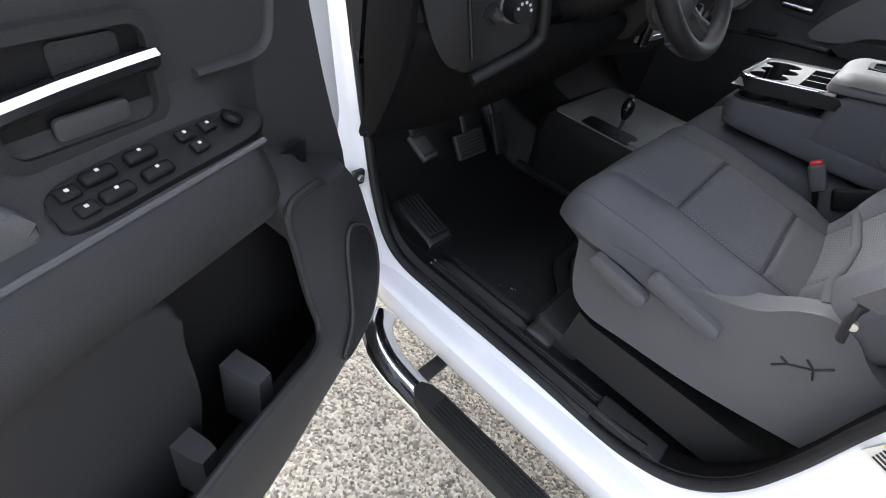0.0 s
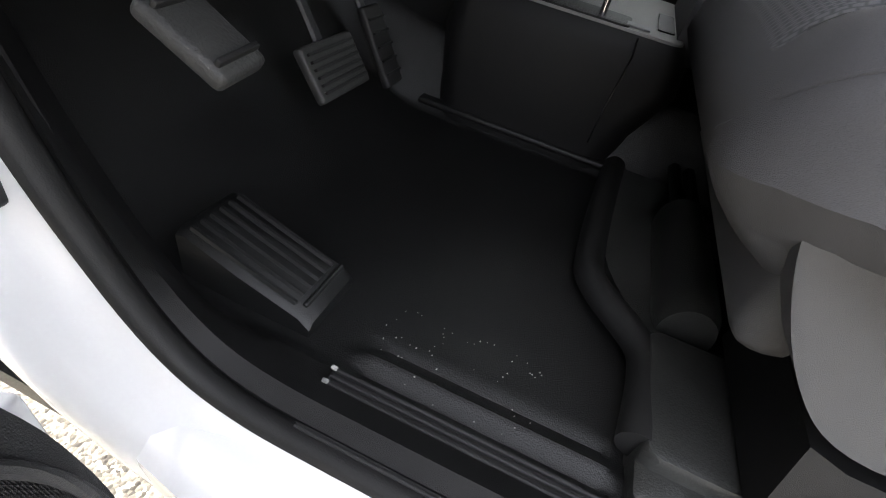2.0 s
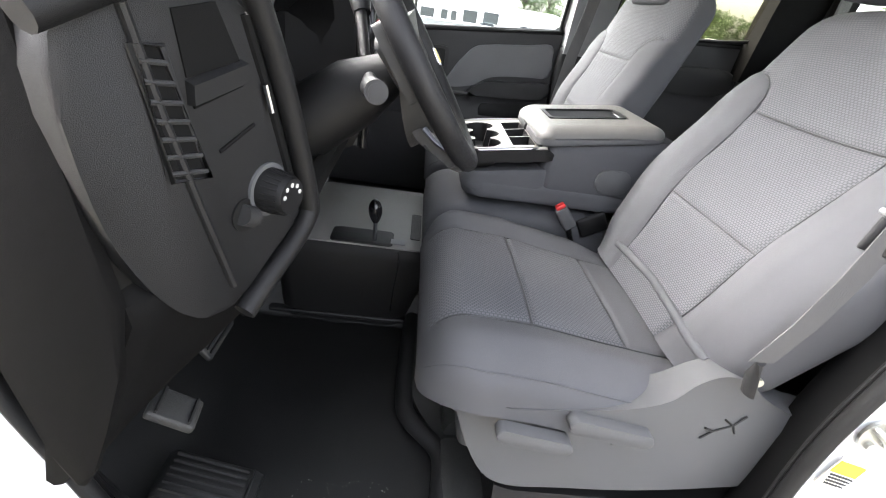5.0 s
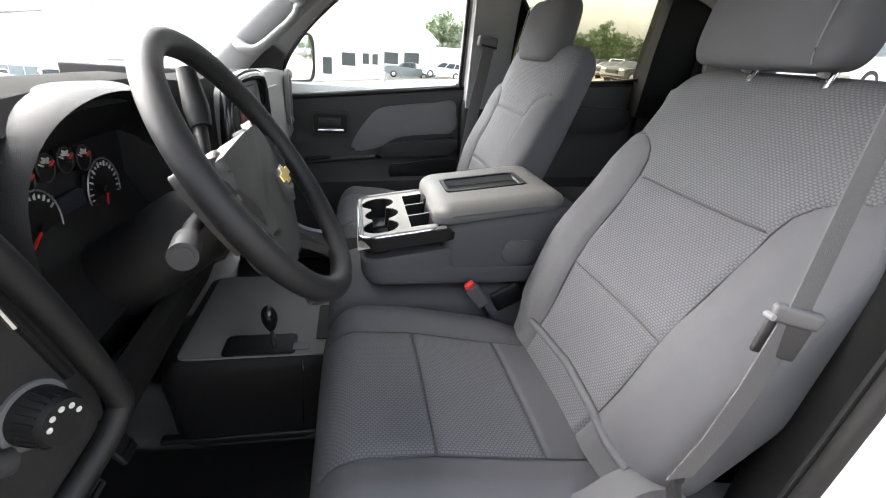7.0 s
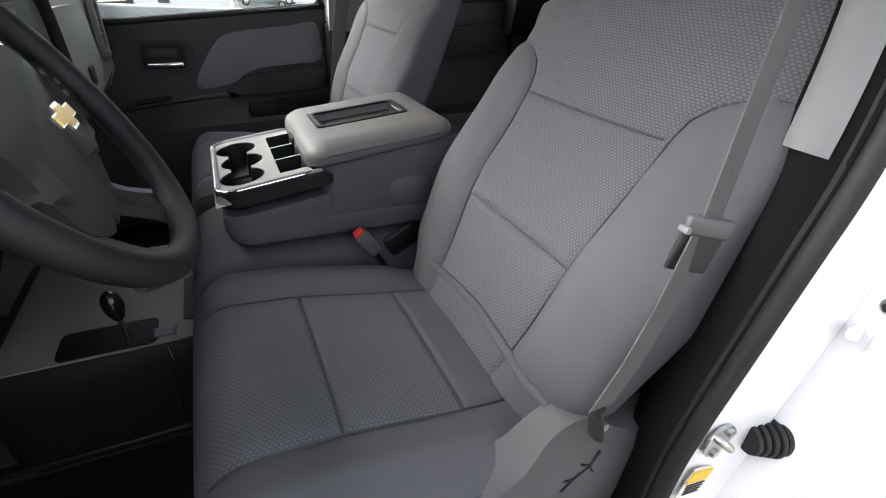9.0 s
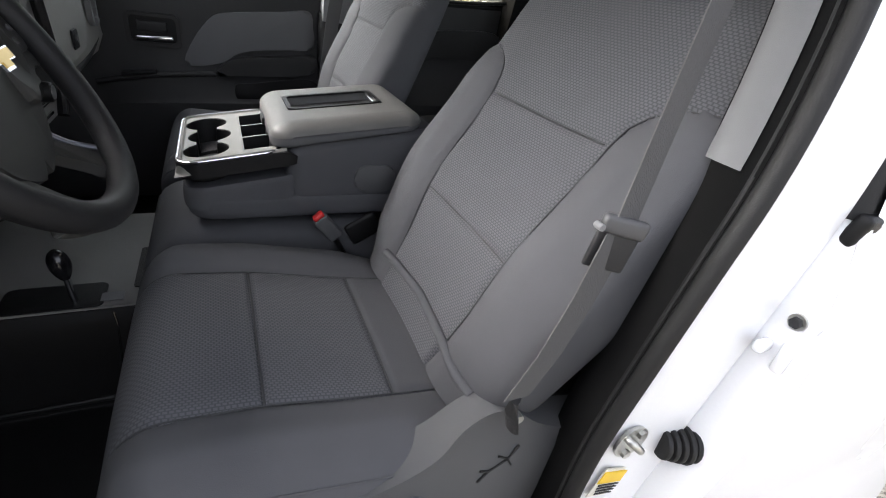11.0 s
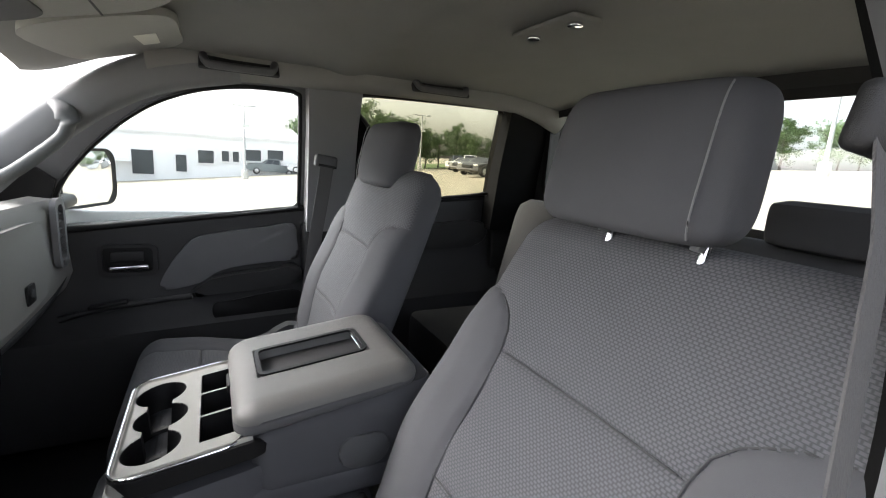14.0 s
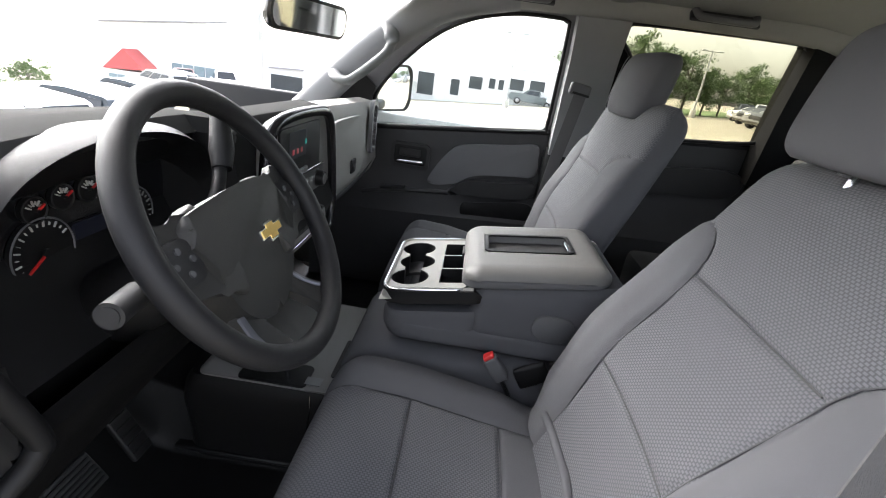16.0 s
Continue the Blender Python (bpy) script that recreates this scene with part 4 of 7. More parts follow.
def dash_ring(y):
    top = lerp([(-0.86, 1.345), (-0.74, 1.356), (-0.65, 1.378), (-0.60, 1.392), (-0.27, 1.392), (-0.22, 1.385), (0.24, 1.378), (0.30, 1.366), (0.86, 1.352)], y)
    edge = lerp([(-0.86, -0.235), (-0.65, -0.155), (-0.62, -0.20), (-0.26, -0.20), (-0.23, -0.14), (0.25, -0.14), (0.30, -0.155), (0.86, -0.135)], y)
    face = lerp([(-0.86, -0.235), (-0.645, -0.155), (-0.625, -0.240), (-0.255, -0.240), (-0.235, -0.135), (0.25, -0.135), (0.28, -0.145), (0.86, -0.14)], y)
    low = lerp([(-0.86, -0.24), (-0.645, -0.165), (-0.625, -0.20), (-0.255, -0.20), (-0.235, -0.13), (0.25, -0.13), (0.28, -0.155), (0.86, -0.15)], y)
    botz = lerp([(-0.86, 1.03), (-0.70, 1.01), (-0.60, 1.0), (-0.22, 0.99), (0.25, 0.96), (0.86, 1.03)], y)
    botx = lerp([(-0.86, -0.34), (-0.62, -0.29), (-0.24, -0.24), (0.25, -0.22), (0.86, -0.26)], y)
    f = max(smooth(-0.36, -0.2, y), 0.6 * smooth(-0.60, -0.70, y))
    pts = [(-0.86, 1.25 - 0.07 * f), (-0.62, top - 0.055 - 0.085 * f), (-0.40, top - 0.014 - 0.056 * f), (edge - 0.07, top), (edge - 0.02, top - 0.006), (edge, top - 0.03), (face if y < -0.645 or y > -0.25 else -0.275, top - 0.10), (face + 0.004, 1.20),
           (low + 0.02, 1.13), (low, 1.08), (botx + 0.03, botz + 0.05), (botx, botz), (-0.40, botz + 0.02), (-0.62, 1.02), (-0.8, 1.05)]
    return [(max(x, -0.34) if y < -0.81 else x, y, z) for x, z in pts]


bm = loft([dash_ring(y) for y in STATIONS])
fascia = bmesh.new()
front = [f for f in bm.faces if f.calc_center_median().y < -0.22 and f.calc_center_median().z < 1.335 and f.calc_center_median().x > -0.36]
for f in front:
    fascia.faces.new([fascia.verts.new(v.co) for v in f.verts])
bmesh.ops.delete(bm, geom=front, context="FACES")
bmesh.ops.remove_doubles(fascia, verts=fascia.verts, dist=1e-5)
mate_side = bmesh.new()
far = [f for f in bm.faces if f.calc_center_median().y > 0.24 and f.calc_center_median().x > -0.42 and f.calc_center_median().z > 1.04]
for f in far:
    mate_side.faces.new([mate_side.verts.new(v.co) for v in f.verts])
bmesh.ops.delete(bm, geom=far, context="FACES")
bmesh.ops.remove_doubles(mate_side, verts=mate_side.verts, dist=1e-5)
part("passenger_fascia", mate_side, GREYDASH, dash, "warm grey grained passenger side fascia")
part("body", bm, DASH, dash, "dark grey grained dash body")
part("driver_fascia", fascia, BLACK, dash, "black plastic fascia round the instruments")
part("end_panel", plate([(-0.32, 1.32), (-0.235, 1.325), (-0.222, 1.20), (-0.212, 1.12), (-0.224, 1.05), (-0.245, 0.985), (-0.268, 0.925), (-0.280, 0.903), (-0.290, 0.903), (-0.300, 0.95), (-0.315, 1.06)], lambda a, b, c: (a, -0.860 - c, b), 0.012, 0.006), KNEE, dash, "dark plastic dash end panel")


def knee_ring(y):
    """Section of the knee bolster, drawn back and up towards the steering column."""
    k = smooth(-0.70, -0.32, y)
    edge = smooth(-0.845, -0.862, y) * 0.012
    back = 0.070 * smooth(-0.86, -0.64, y)
    pts = [(-0.215, 1.130), (-0.200, 1.118), (-0.198, 1.100), (-0.206, 1.080), (-0.218, 1.050), (-0.232, 1.020), (-0.248, 0.985), (-0.266, 0.945), (-0.284, 0.910), (-0.297, 0.892), (-0.306, 0.889), (-0.312, 0.896), (-0.28, 1.04)]
    return [(x - edge - 0.006 * k + back * smooth(0.80, 1.05, z), y, z + 0.018 * k * smooth(1.1, 0.93, z)) for x, z in pts]


part("knee_panel", loft([knee_ring(y) for y in (-0.862, -0.857, -0.85, -0.84, -0.80, -0.76, -0.72, -0.68, -0.64, -0.60, -0.55, -0.5, -0.45, -0.4, -0.34, -0.27)]), KNEE, dash, "black plastic knee panel")

# instrument hood and cluster
hood = []
for j in range(25):
    a = math.pi * j / 24
    cy, cz = -0.430 - 0.205 * math.cos(a), 1.235 + 0.156 * math.sin(a) ** 0.6
    iy, iz = -0.430 - 0.187 * math.cos(a), 1.235 + 0.136 * math.sin(a) ** 0.6
    hood.append([(-0.270, iy, iz), (-0.195, iy, iz), (-0.172, (iy + cy) / 2, (iz + cz) / 2), (-0.195, cy, cz), (-0.36, cy, cz - 0.015)])
part("cluster_hood", loft(hood, closed=False), BLACK, dash, "dark grained instrument hood")
part("cluster_face", plate(rrect(0.38, 0.19, 0.06, 6, -0.430, 1.262), lambda a, b, c: (-0.262 + c, a, b), 0.006), GLOSS, dash, "black instrument face")
TICK = mat("white_dial_print", (0.45, 0.45, 0.43), 0.6, var=0.02)
SILVERRING = mat("satin_gauge_ring", (0.25, 0.25, 0.26), 0.4, metal=0.7, var=0.04)


def dial(y, z, r, needle, ticks, a0, a1, lab):
    d = part("gauge", cyl(r, 0.006, (-0.252, y, z), (0, 90, 0), seg=40), BLACK, dash, lab)
    ring = [(-0.248, y + r * math.cos(t), z + r * math.sin(t)) for t in (2 * math.pi * j / 40 for j in range(40))]
    part("gauge_ring", tube(ring, 0.0012, 6, closed=True, up=(1, 0, 0)), CHARCOAL if r < 0.03 else SILVERRING, d)
    for k in range(ticks):
        a = radians(a0 + (a1 - a0) * k / (ticks - 1))
        big = k % 2 == 0
        part("tick", box((0.002, 0.0016 if big else 0.001, 0.007 if big else 0.004), (-0.2475, y + (r - 0.007) * math.sin(a), z + (r - 0.007) * math.cos(a)), rot=(math.degrees(-a), 0, 0)), TICK, d)
    a = radians(needle)
    part("needle", box((0.002, 0.0028, r * 0.8), (-0.2445, y + r * 0.36 * math.sin(a), z + r * 0.36 * math.cos(a)), rot=(-needle, 0, 0)), RED, d, "red needle")
    part("hub", cyl(r * 0.13, 0.004, (-0.245, y, z), (0, 90, 0), seg=16), BLACK, d)


dial(-0.490, 1.236, 0.043, -122, 15, -125, 60, "round tachometer")
dial(-0.338, 1.238, 0.043, 202, 21, -140, 120, "round speedometer")
for k, (yy, zz) in enumerate(((-0.492, 1.290), (-0.452, 1.296), (-0.412, 1.296), (-0.372, 1.290))):
    dial(yy, zz, 0.016, 60, 6, -60, 60, "small round gauge")
part("info_screen", plate(rrect(0.055, 0.045, 0.004, 2, -0.414, 1.232), lambda a, b, c: (-0.254 + c, a, b), 0.004), emit("dim_blue_screen", (0.006, 0.007, 0.014), 0.03), dash, "dim blue information screen")

# switch panel at the near end: q runs towards the door, c out of its face
PA, PD, PN = Vector((-0.121, -0.66, 0)), Vector((-0.3672, -0.9302, 0)), Vector((0.9302, -0.3672, 0))


def sp_at(q, z, c=0.0):
    return PA + PD * q + PN * c + Vector((0, 0, z))


SWITCHGREY = mat("dark_grey_switch_plastic", (0.011, 0.011, 0.0115), 0.45, bump=0.35, scale=1300, var=0.1, spec=0.30)
rim_q = spline([(0.250, 1.325, 0), (0.182, 1.350, 0), (0.139, 1.364, 0), (0.099, 1.360, 0), (0.076, 1.342, 0), (0.039, 1.261, 0), (0.000, 1.143, 0), (0.004, 1.118, 0), (0.025, 1.099, 0), (0.070, 1.074, 0), (0.112, 1.050, 0)], 7)
part("side_bezel", tube([sp_at(p.x, p.y, 0.002) for p in rim_q], 0.0115, 12, up=tuple(PN)), BLACK, dash, "dark grained bezel")
panel_q = smoothed([(0.235, 1.315), (0.180, 1.338), (0.139, 1.352), (0.104, 1.349), (0.084, 1.333), (0.046, 1.258), (0.009, 1.145), (0.013, 1.120), (0.030, 1.109), (0.075, 1.083), (0.118, 1.058), (0.165, 1.075), (0.205, 1.13), (0.232, 1.21)], 4)
part("side_panel", plate(panel_q, lambda a, b, c: sp_at(a, b, c - 0.030), 0.026, 0.006), SWITCHGREY, dash, "dark grey switch panel")
part("corner_crease", tube([sp_at(a, b, -0.003) for a, b in ((0.190, 1.332), (0.172, 1.26), (0.148, 1.18), (0.118, 1.085))], 0.004, 8), SWITCHGREY, dash)
slot_q = [(p.x, p.y) for p in spline([(0.154, 1.330, 0), (0.114, 1.336, 0), (0.092, 1.293, 0), (0.147, 1.284, 0)], 1, closed=True)]
part("storage_slot", plate(slot_q, lambda a, b, c: sp_at(a, b, -0.0045 + c), 0.002), MATTE, dash, "dark storage recess")
part("slot_ledge", loft([[sp_at(a, b + h, c) for h, c in ((-0.010, -0.006), (-0.009, 0.004), (0.006, 0.005), (0.009, -0.006))] for a, b in ((0.148, 1.274), (0.090, 1.286))]), SWITCHGREY, dash)
part("panel_line", tube([sp_at(0.143, 1.262, -0.0035), sp_at(0.090, 1.274, -0.0035)], 0.0016, 6), MATTE, dash)
part("panel_line", tube([sp_at(0.121, 1.222, -0.0035), sp_at(0.078, 1.238, -0.0035)], 0.0018, 6), MATTE, dash)
part("slim_vent", tube([sp_at(0.083, 1.329, -0.004), sp_at(0.060, 1.270, -0.004), sp_at(0.030, 1.182, -0.004)], 0.0048, 8), MATTE, dash, "slim black vent")
part("vent_tab", tube([sp_at(0.0665, 1.273, 0.001), sp_at(0.0585, 1.247, 0.001)], 0.0028, 8), CHROME, dash, "bright vent tab")
vent_q = [(0.189, 1.309), (0.166, 1.307), (0.136, 1.204), (0.172, 1.210)]
vent = part("air_vent", plate(vent_q, lambda a, b, c: sp_at(a, b, -0.0045 + c), 0.0015), MATTE, dash, "black louvred vent")
part("vent_frame", tube([sp_at(a, b, -0.002) for a, b in vent_q], 0.0030, 6, closed=True), CHARCOAL, vent)
for k in range(7):
    v = (k + 0.6) / 7
    part("louvre", tube([sp_at(0.188 - 0.016 * v, 1.307 - 0.096 * v, -0.001), sp_at(0.167 - 0.030 * v, 1.304 - 0.099 * v, -0.001)], 0.0022, 6), CHARCOAL, vent)
knob = part("light_switch", tube([sp_at(0.063, 1.170, -0.004), sp_at(0.063, 1.170, 0.004), sp_at(0.063, 1.170, 0.022), sp_at(0.063, 1.170, 0.026)], 0.021, 40, radii=[0.0235, 0.0225, 0.0200, 0.0180]), BLACK, dash, "round black light switch")
part("knob_ring", tube([sp_at(0.063, 1.170, -0.004), sp_at(0.063, 1.170, -0.001)], 0.0275, 40), GREYPLASTIC, knob)
for k in range(5):
    a = radians(-80 + 40 * k)
    part("mark", tube([sp_at(0.063 + 0.012 * math.sin(a), 1.170 + 0.012 * math.cos(a), 0.0255), sp_at(0.063 + 0.012 * math.sin(a), 1.170 + 0.012 * math.cos(a), 0.0266)], 0.0024, 8), TICK, knob)
for k in range(24):
    a = 2 * math.pi * k / 24
    part("grip_rib", tube([sp_at(0.063 + 0.0222 * math.sin(a), 1.170 + 0.0222 * math.cos(a), 0.004), sp_at(0.063 + 0.0200 * math.sin(a), 1.170 + 0.0200 * math.cos(a), 0.021)], 0.0011, 5), BLACK, knob)
part("dimmer_bezel", tube([sp_at(0.097, 1.154, -0.004), sp_at(0.097, 1.154, -0.002)], 0.0165, 24), BLACK, dash)
part("dimmer", tube([sp_at(0.0895, 1.150, 0.0), sp_at(0.1045, 1.158, 0.0)], 0.0105, 20), CHARCOAL, dash, "ribbed dimmer wheel")

# centre stack
STACK = mat("grey_stack_plastic", (0.16, 0.158, 0.15), 0.5, bump=0.3, scale=1400, var=0.06, spec=0.4)
SILVERCAP = mat("satin_silver_cap", (0.35, 0.35, 0.35), 0.35, metal=0.8, var=0.05)
CONTROL = mat("dark_control_plastic", (0.035, 0.035, 0.034), 0.4, bump=0.2, scale=1400, var=0.1, spec=0.45)
part("stack_side", box((0.14, 0.055, 0.30), (-0.215, -0.205, 1.215), 0.012), CHARCOAL, dash, "dark side of the centre stack")
cbez = [(-0.118, a, b) for a, b in ((p.x, p.y) for p in spline([(-0.165, 1.06, 0), (-0.175, 1.20, 0), (-0.160, 1.33, 0), (-0.10, 1.372, 0), (0.10, 1.374, 0), (0.190, 1.350, 0), (0.225, 1.25, 0), (0.245, 1.12, 0), (0.215, 1.055, 0)], 8))]
part("stack_bezel", tube(cbez, 0.012, 12, up=(1, 0, 0)), GLOSS, dash, "gloss black centre bezel")
part("stack_panel", plate([(b[1], b[2]) for b in cbez], lambda a, b, c: (-0.140 + c, a, b), 0.014, 0.003), STACK, dash, "dark centre stack panel")
scr = part("radio", plate(rrect(0.235, 0.115, 0.012, 4, 0.020, 1.295), lambda a, b, c: (-0.127 + c, a, b), 0.006, 0.002), BLACK, dash, "black radio with small screen")
part("screen", plate(rrect(0.096, 0.056, 0.003, 2, -0.008, 1.314), lambda a, b, c: (-0.1215 + c, a, b), 0.002), emit("radio_screen_glow", (0.010, 0.012, 0.014), 0.05), scr, "lit radio screen")
for yy, zz, cc in ((-0.035, 1.300, (0.35, 0.05, 0.06)), (-0.012, 1.300, (0.30, 0.06, 0.06)), (0.012, 1.300, (0.25, 0.05, 0.05)), (0.036, 1.314, (0.02, 0.32, 0.26))):
    part("screen_icon", box((0.001, 0.010, 0.011), (-0.1190, yy, zz), 0.0004), emit("screen_icon_glow", cc, 0.04), scr)
for k in range(4):
    part("radio_button", box((0.008, 0.022, 0.014), (-0.119, -0.045 + 0.026 * k, 1.252), 0.003), LIGHTGREY, scr, "pale radio button")
for zz in (1.213, 1.125):
    row = part("climate_panel", plate(rrect(0.30, 0.058, 0.008, 3, 0.020, zz), lambda a, b, c: (-0.127 + c, a, b), 0.005, 0.002), CONTROL, dash, "row of dark controls")
    part("chrome_strip", box((0.004, 0.29, 0.003), (-0.121, 0.020, zz + 0.031), 0.001), CHROME, row)
    for yy in (-0.085, 0.120):
        part("knob", cyl(0.021, 0.022, (-0.112, yy, zz), (0, 90, 0), r2=0.018, seg=32, bevel=0.003), BLACK, row, "black rotary knob")
        part("knob_band", cyl(0.0215, 0.004, (-0.120, yy, zz), (0, 90, 0), seg=32), CHROME, row)
        part("knob_cap", cyl(0.013, 0.002, (-0.1005, yy, zz), (0, 90, 0), seg=24, bevel=0.0005), SILVERCAP, row, "silver knob cap")
    for k in range(5):
        part("button", box((0.005, 0.022, 0.030), (-0.121, -0.036 + 0.028 * k, zz - 0.004), 0.002), STACK, row)
        part("button_mark", box((0.001, 0.010, 0.003), (-0.1182, -0.036 + 0.028 * k, zz + 0.002), 0.0), TICK, row)
part("lower_strip", box((0.006, 0.27, 0.006), (-0.122, 0.030, 1.075), 0.002), CHROME, dash)

# glove box and end vent
gl = [(p.x, p.y) for p in spline([(0.275, 1.17, 0), (0.285, 1.27, 0), (0.30, 1.318, 0), (0.45, 1.322, 0), (0.62, 1.312, 0), (0.66, 1.27, 0), (0.665, 1.18, 0), (0.63, 1.135, 0), (0.45, 1.122, 0), (0.30, 1.130, 0)], 5, closed=True)]
gb = part("glove_box", plate(gl, lambda a, b, c: (-0.143 + c + 0.03 * (1.2 - b), a, b), 0.012, 0.005), GREYDASH, dash, "grey grained glove box door")
part("latch", plate(rrect(0.055, 0.045, 0.008, 4, 0.50, 1.165), lambda a, b, c: (-0.1315 + c, a, b), 0.006, 0.002), BLACK, gb, "black glove box latch")
part("latch_badge", cyl(0.010, 0.004, (-0.124, 0.50, 1.168), (0, 90, 0), seg=16), GREYPLASTIC, gb)
part("dash_roll", tube(spline([(-0.165, 0.27, 1.085), (-0.155, 0.45, 1.078), (-0.15, 0.70, 1.092), (-0.14, 0.80, 1.13)], 6), 0.010, 10), CHARCOAL, dash)
ev = part("end_vent", frame_plate(rrect(0.085, 0.19, 0.03, 6, 0.755, 1.262), rrect(0.052, 0.150, 0.02, 6, 0.755, 1.265), lambda a, b, c: (-0.135 + c, a, b), 0.014), LIGHTGREY, dash, "light grey framed end vent")
part("vent_core", plate(rrect(0.054, 0.152, 0.02, 6, 0.755, 1.265), lambda a, b, c: (-0.136 + c, a, b), 0.004), BLACK, ev)
for k in range(6):
    part("louvre", box((0.010, 0.050, 0.003), (-0.128, 0.755, 1.215 + 0.02 * k), 0.001, (0, 25, 0)), CHARCOAL, ev)
part("vent_wheel", box((0.010, 0.035, 0.016), (-0.120, 0.755, 1.182), 0.004), LIGHTGREY, ev)

# ---- steering wheel ----
WC, TILT = Vector((-0.015, -0.441, 1.295)), 0.582
WN = Vector((math.cos(TILT), 0, math.sin(TILT)))
WU = Vector((-math.sin(TILT), 0, math.cos(TILT)))
WS = Vector((0, 1, 0))


def wheel_pt(a, b, c=0.0):
    """a across, b up in the wheel's plane, c towards the driver."""
    return WC + WS * a + WU * b + WN * c


wheel = thing("steering_wheel", tuple(WC - WN * 0.06), "black moulded steering wheel with grey hub and gold emblem", "steering wheel")
ring = [wheel_pt(0.172 * math.cos(t), 0.172 * math.sin(t)) for t in (2 * math.pi * j / 72 for j in range(72))]
part("rim", tube(ring, 0.0155, 16, closed=True, up=tuple(WN)), WHEELSKIN, wheel, "black grained rim")
pad = [(p.x, p.y) for p in spline([(-0.112, 0.036, 0), (-0.06, 0.047, 0), (0.0, 0.050, 0), (0.06, 0.047, 0), (0.112, 0.036, 0), (0.104, -0.010, 0), (0.088, -0.060, 0), (0.055, -0.100, 0), (0.0, -0.120, 0), (-0.055, -0.100, 0), (-0.088, -0.060, 0), (-0.104, -0.010, 0)], 5, closed=True)]
HUB = mat("grey_grained_hub_plastic", (0.030, 0.0297, 0.028), 0.5, bump=0.35, scale=1600, var=0.06, spec=0.4)
SILVER = mat("dark_silver_trim", (0.15, 0.155, 0.175), 0.42, metal=0.6, var=0.05, vscale=30)


def dish(b):
    """The hub falls away from the driver towards its foot."""
    return 0.018 + 0.50 * min(0.0, b + 0.02)


part("airbag_cover", plate(pad, lambda a, b, c: wheel_pt(a, b, c - 0.040 + dish(b) - 1.4 * a * a), 0.040, 0.016, seg=5), HUB, wheel, "dark grey grained airbag cover")
for sgn in (-1, 1):
    arm_ = [(p.x, p.y) for p in spline([(0.060, 0.046, 0), (0.105, 0.044, 0), (0.136, 0.048, 0), (0.151, 0.056, 0), (0.158, 0.046, 0), (0.160, 0.0, 0), (0.157, -0.034, 0), (0.150, -0.040, 0), (0.130, -0.038, 0), (0.100, -0.046, 0), (0.060, -0.060, 0)], 4, closed=True)]
    sp = part("spoke", plate([(sgn * a, b) for a, b in arm_], lambda a, b, c: wheel_pt(a, b, c - 0.022 - 0.10 * max(0.0, abs(a) - 0.09) + 0.04 * max(0.0, abs(a) - 0.14)), 0.018, 0.006, seg=3), HUB, wheel, "dark grey side spoke")
    part("control_pad", plate(rrect(0.050, 0.050, 0.016, 4, sgn * 0.130, 0.003), lambda a, b, c: wheel_pt(a, b, c - 0.0075), 0.004, 0.0015), CHARCOAL, sp, "dark button pad")
    for da, db in ((0, 0.013), (0, -0.013), (0.013, 0), (-0.013, 0)):
        part("button", cyl(0.0036, 0.003, tuple(wheel_pt(sgn * 0.130 + da, 0.003 + db, -0.0028)), (0, 90 - math.degrees(TILT), 0), seg=12), GREYPLASTIC, sp)
    leg_ = [(p.x, p.y) for p in spline([(0.036, -0.090, 0), (0.066, -0.078, 0), (0.078, -0.110, 0), (0.090, -0.136, 0), (0.106, -0.146, 0), (0.082, -0.164, 0), (0.052, -0.172, 0), (0.050, -0.152, 0), (0.044, -0.122, 0)], 4, closed=True)]
    ls = part("lower_spoke", plate([(sgn * a, b) for a, b in leg_], lambda a, b, c: wheel_pt(a, b, c - 0.016 - 0.036 * smooth(-0.168, -0.09, b)), 0.016, 0.005, seg=3), HUB, wheel, "dark grey lower spoke")
    part("spoke_insert", tube(spline([wheel_pt(sgn * 0.071, -0.088, -0.034), wheel_pt(sgn * 0.080, -0.112, -0.026), wheel_pt(sgn * 0.089, -0.132, -0.012)], 4), 0.0055, 8, flat=0.6), SILVER, ls, "silver spoke insert")
GOLD = mat("gold_emblem", (0.62, 0.42, 0.12), 0.3, metal=0.7, var=0.08)
emb = [(-0.026, -0.004), (-0.024, 0.006), (-0.009, 0.006), (-0.008, 0.011), (0.010, 0.011), (0.009, 0.006), (0.026, 0.006), (0.024, -0.004), (0.009, -0.004), (0.008, -0.010), (-0.010, -0.010), (-0.009, -0.004)]
em = part("emblem", plate([(a * 1.09, b * 1.16 - 0.018) for a, b in emb], lambda a, b, c: wheel_pt(a, b, 0.0182 + c), 0.0025), CHROME, wheel, "chrome emblem border")
part("emblem_face", plate([(a * 0.96, b * 0.90 - 0.018) for a, b in emb], lambda a, b, c: wheel_pt(a, b, 0.0207 + c), 0.0012), GOLD, wheel, "plain gold emblem shape")
part("column_shroud", tube([wheel_pt(0, -0.01, -0.05), wheel_pt(0, -0.012, -0.11), wheel_pt(0, -0.02, -0.24)], 0.052, 20, radii=[0.030, 0.050, 0.056]), BLACK, wheel, "black steering column shroud")
stalk = thing("column_stalk", tuple(wheel_pt(-0.05, 0, -0.07)), "black indicator stalk with ribbed end on the steering column", "stalk")
part("arm", tube([wheel_pt(-0.045, 0.0, -0.075), wheel_pt(-0.10, 0.0, -0.07), wheel_pt(-0.165, -0.004, -0.055)], 0.009, 12), BLACK, stalk)
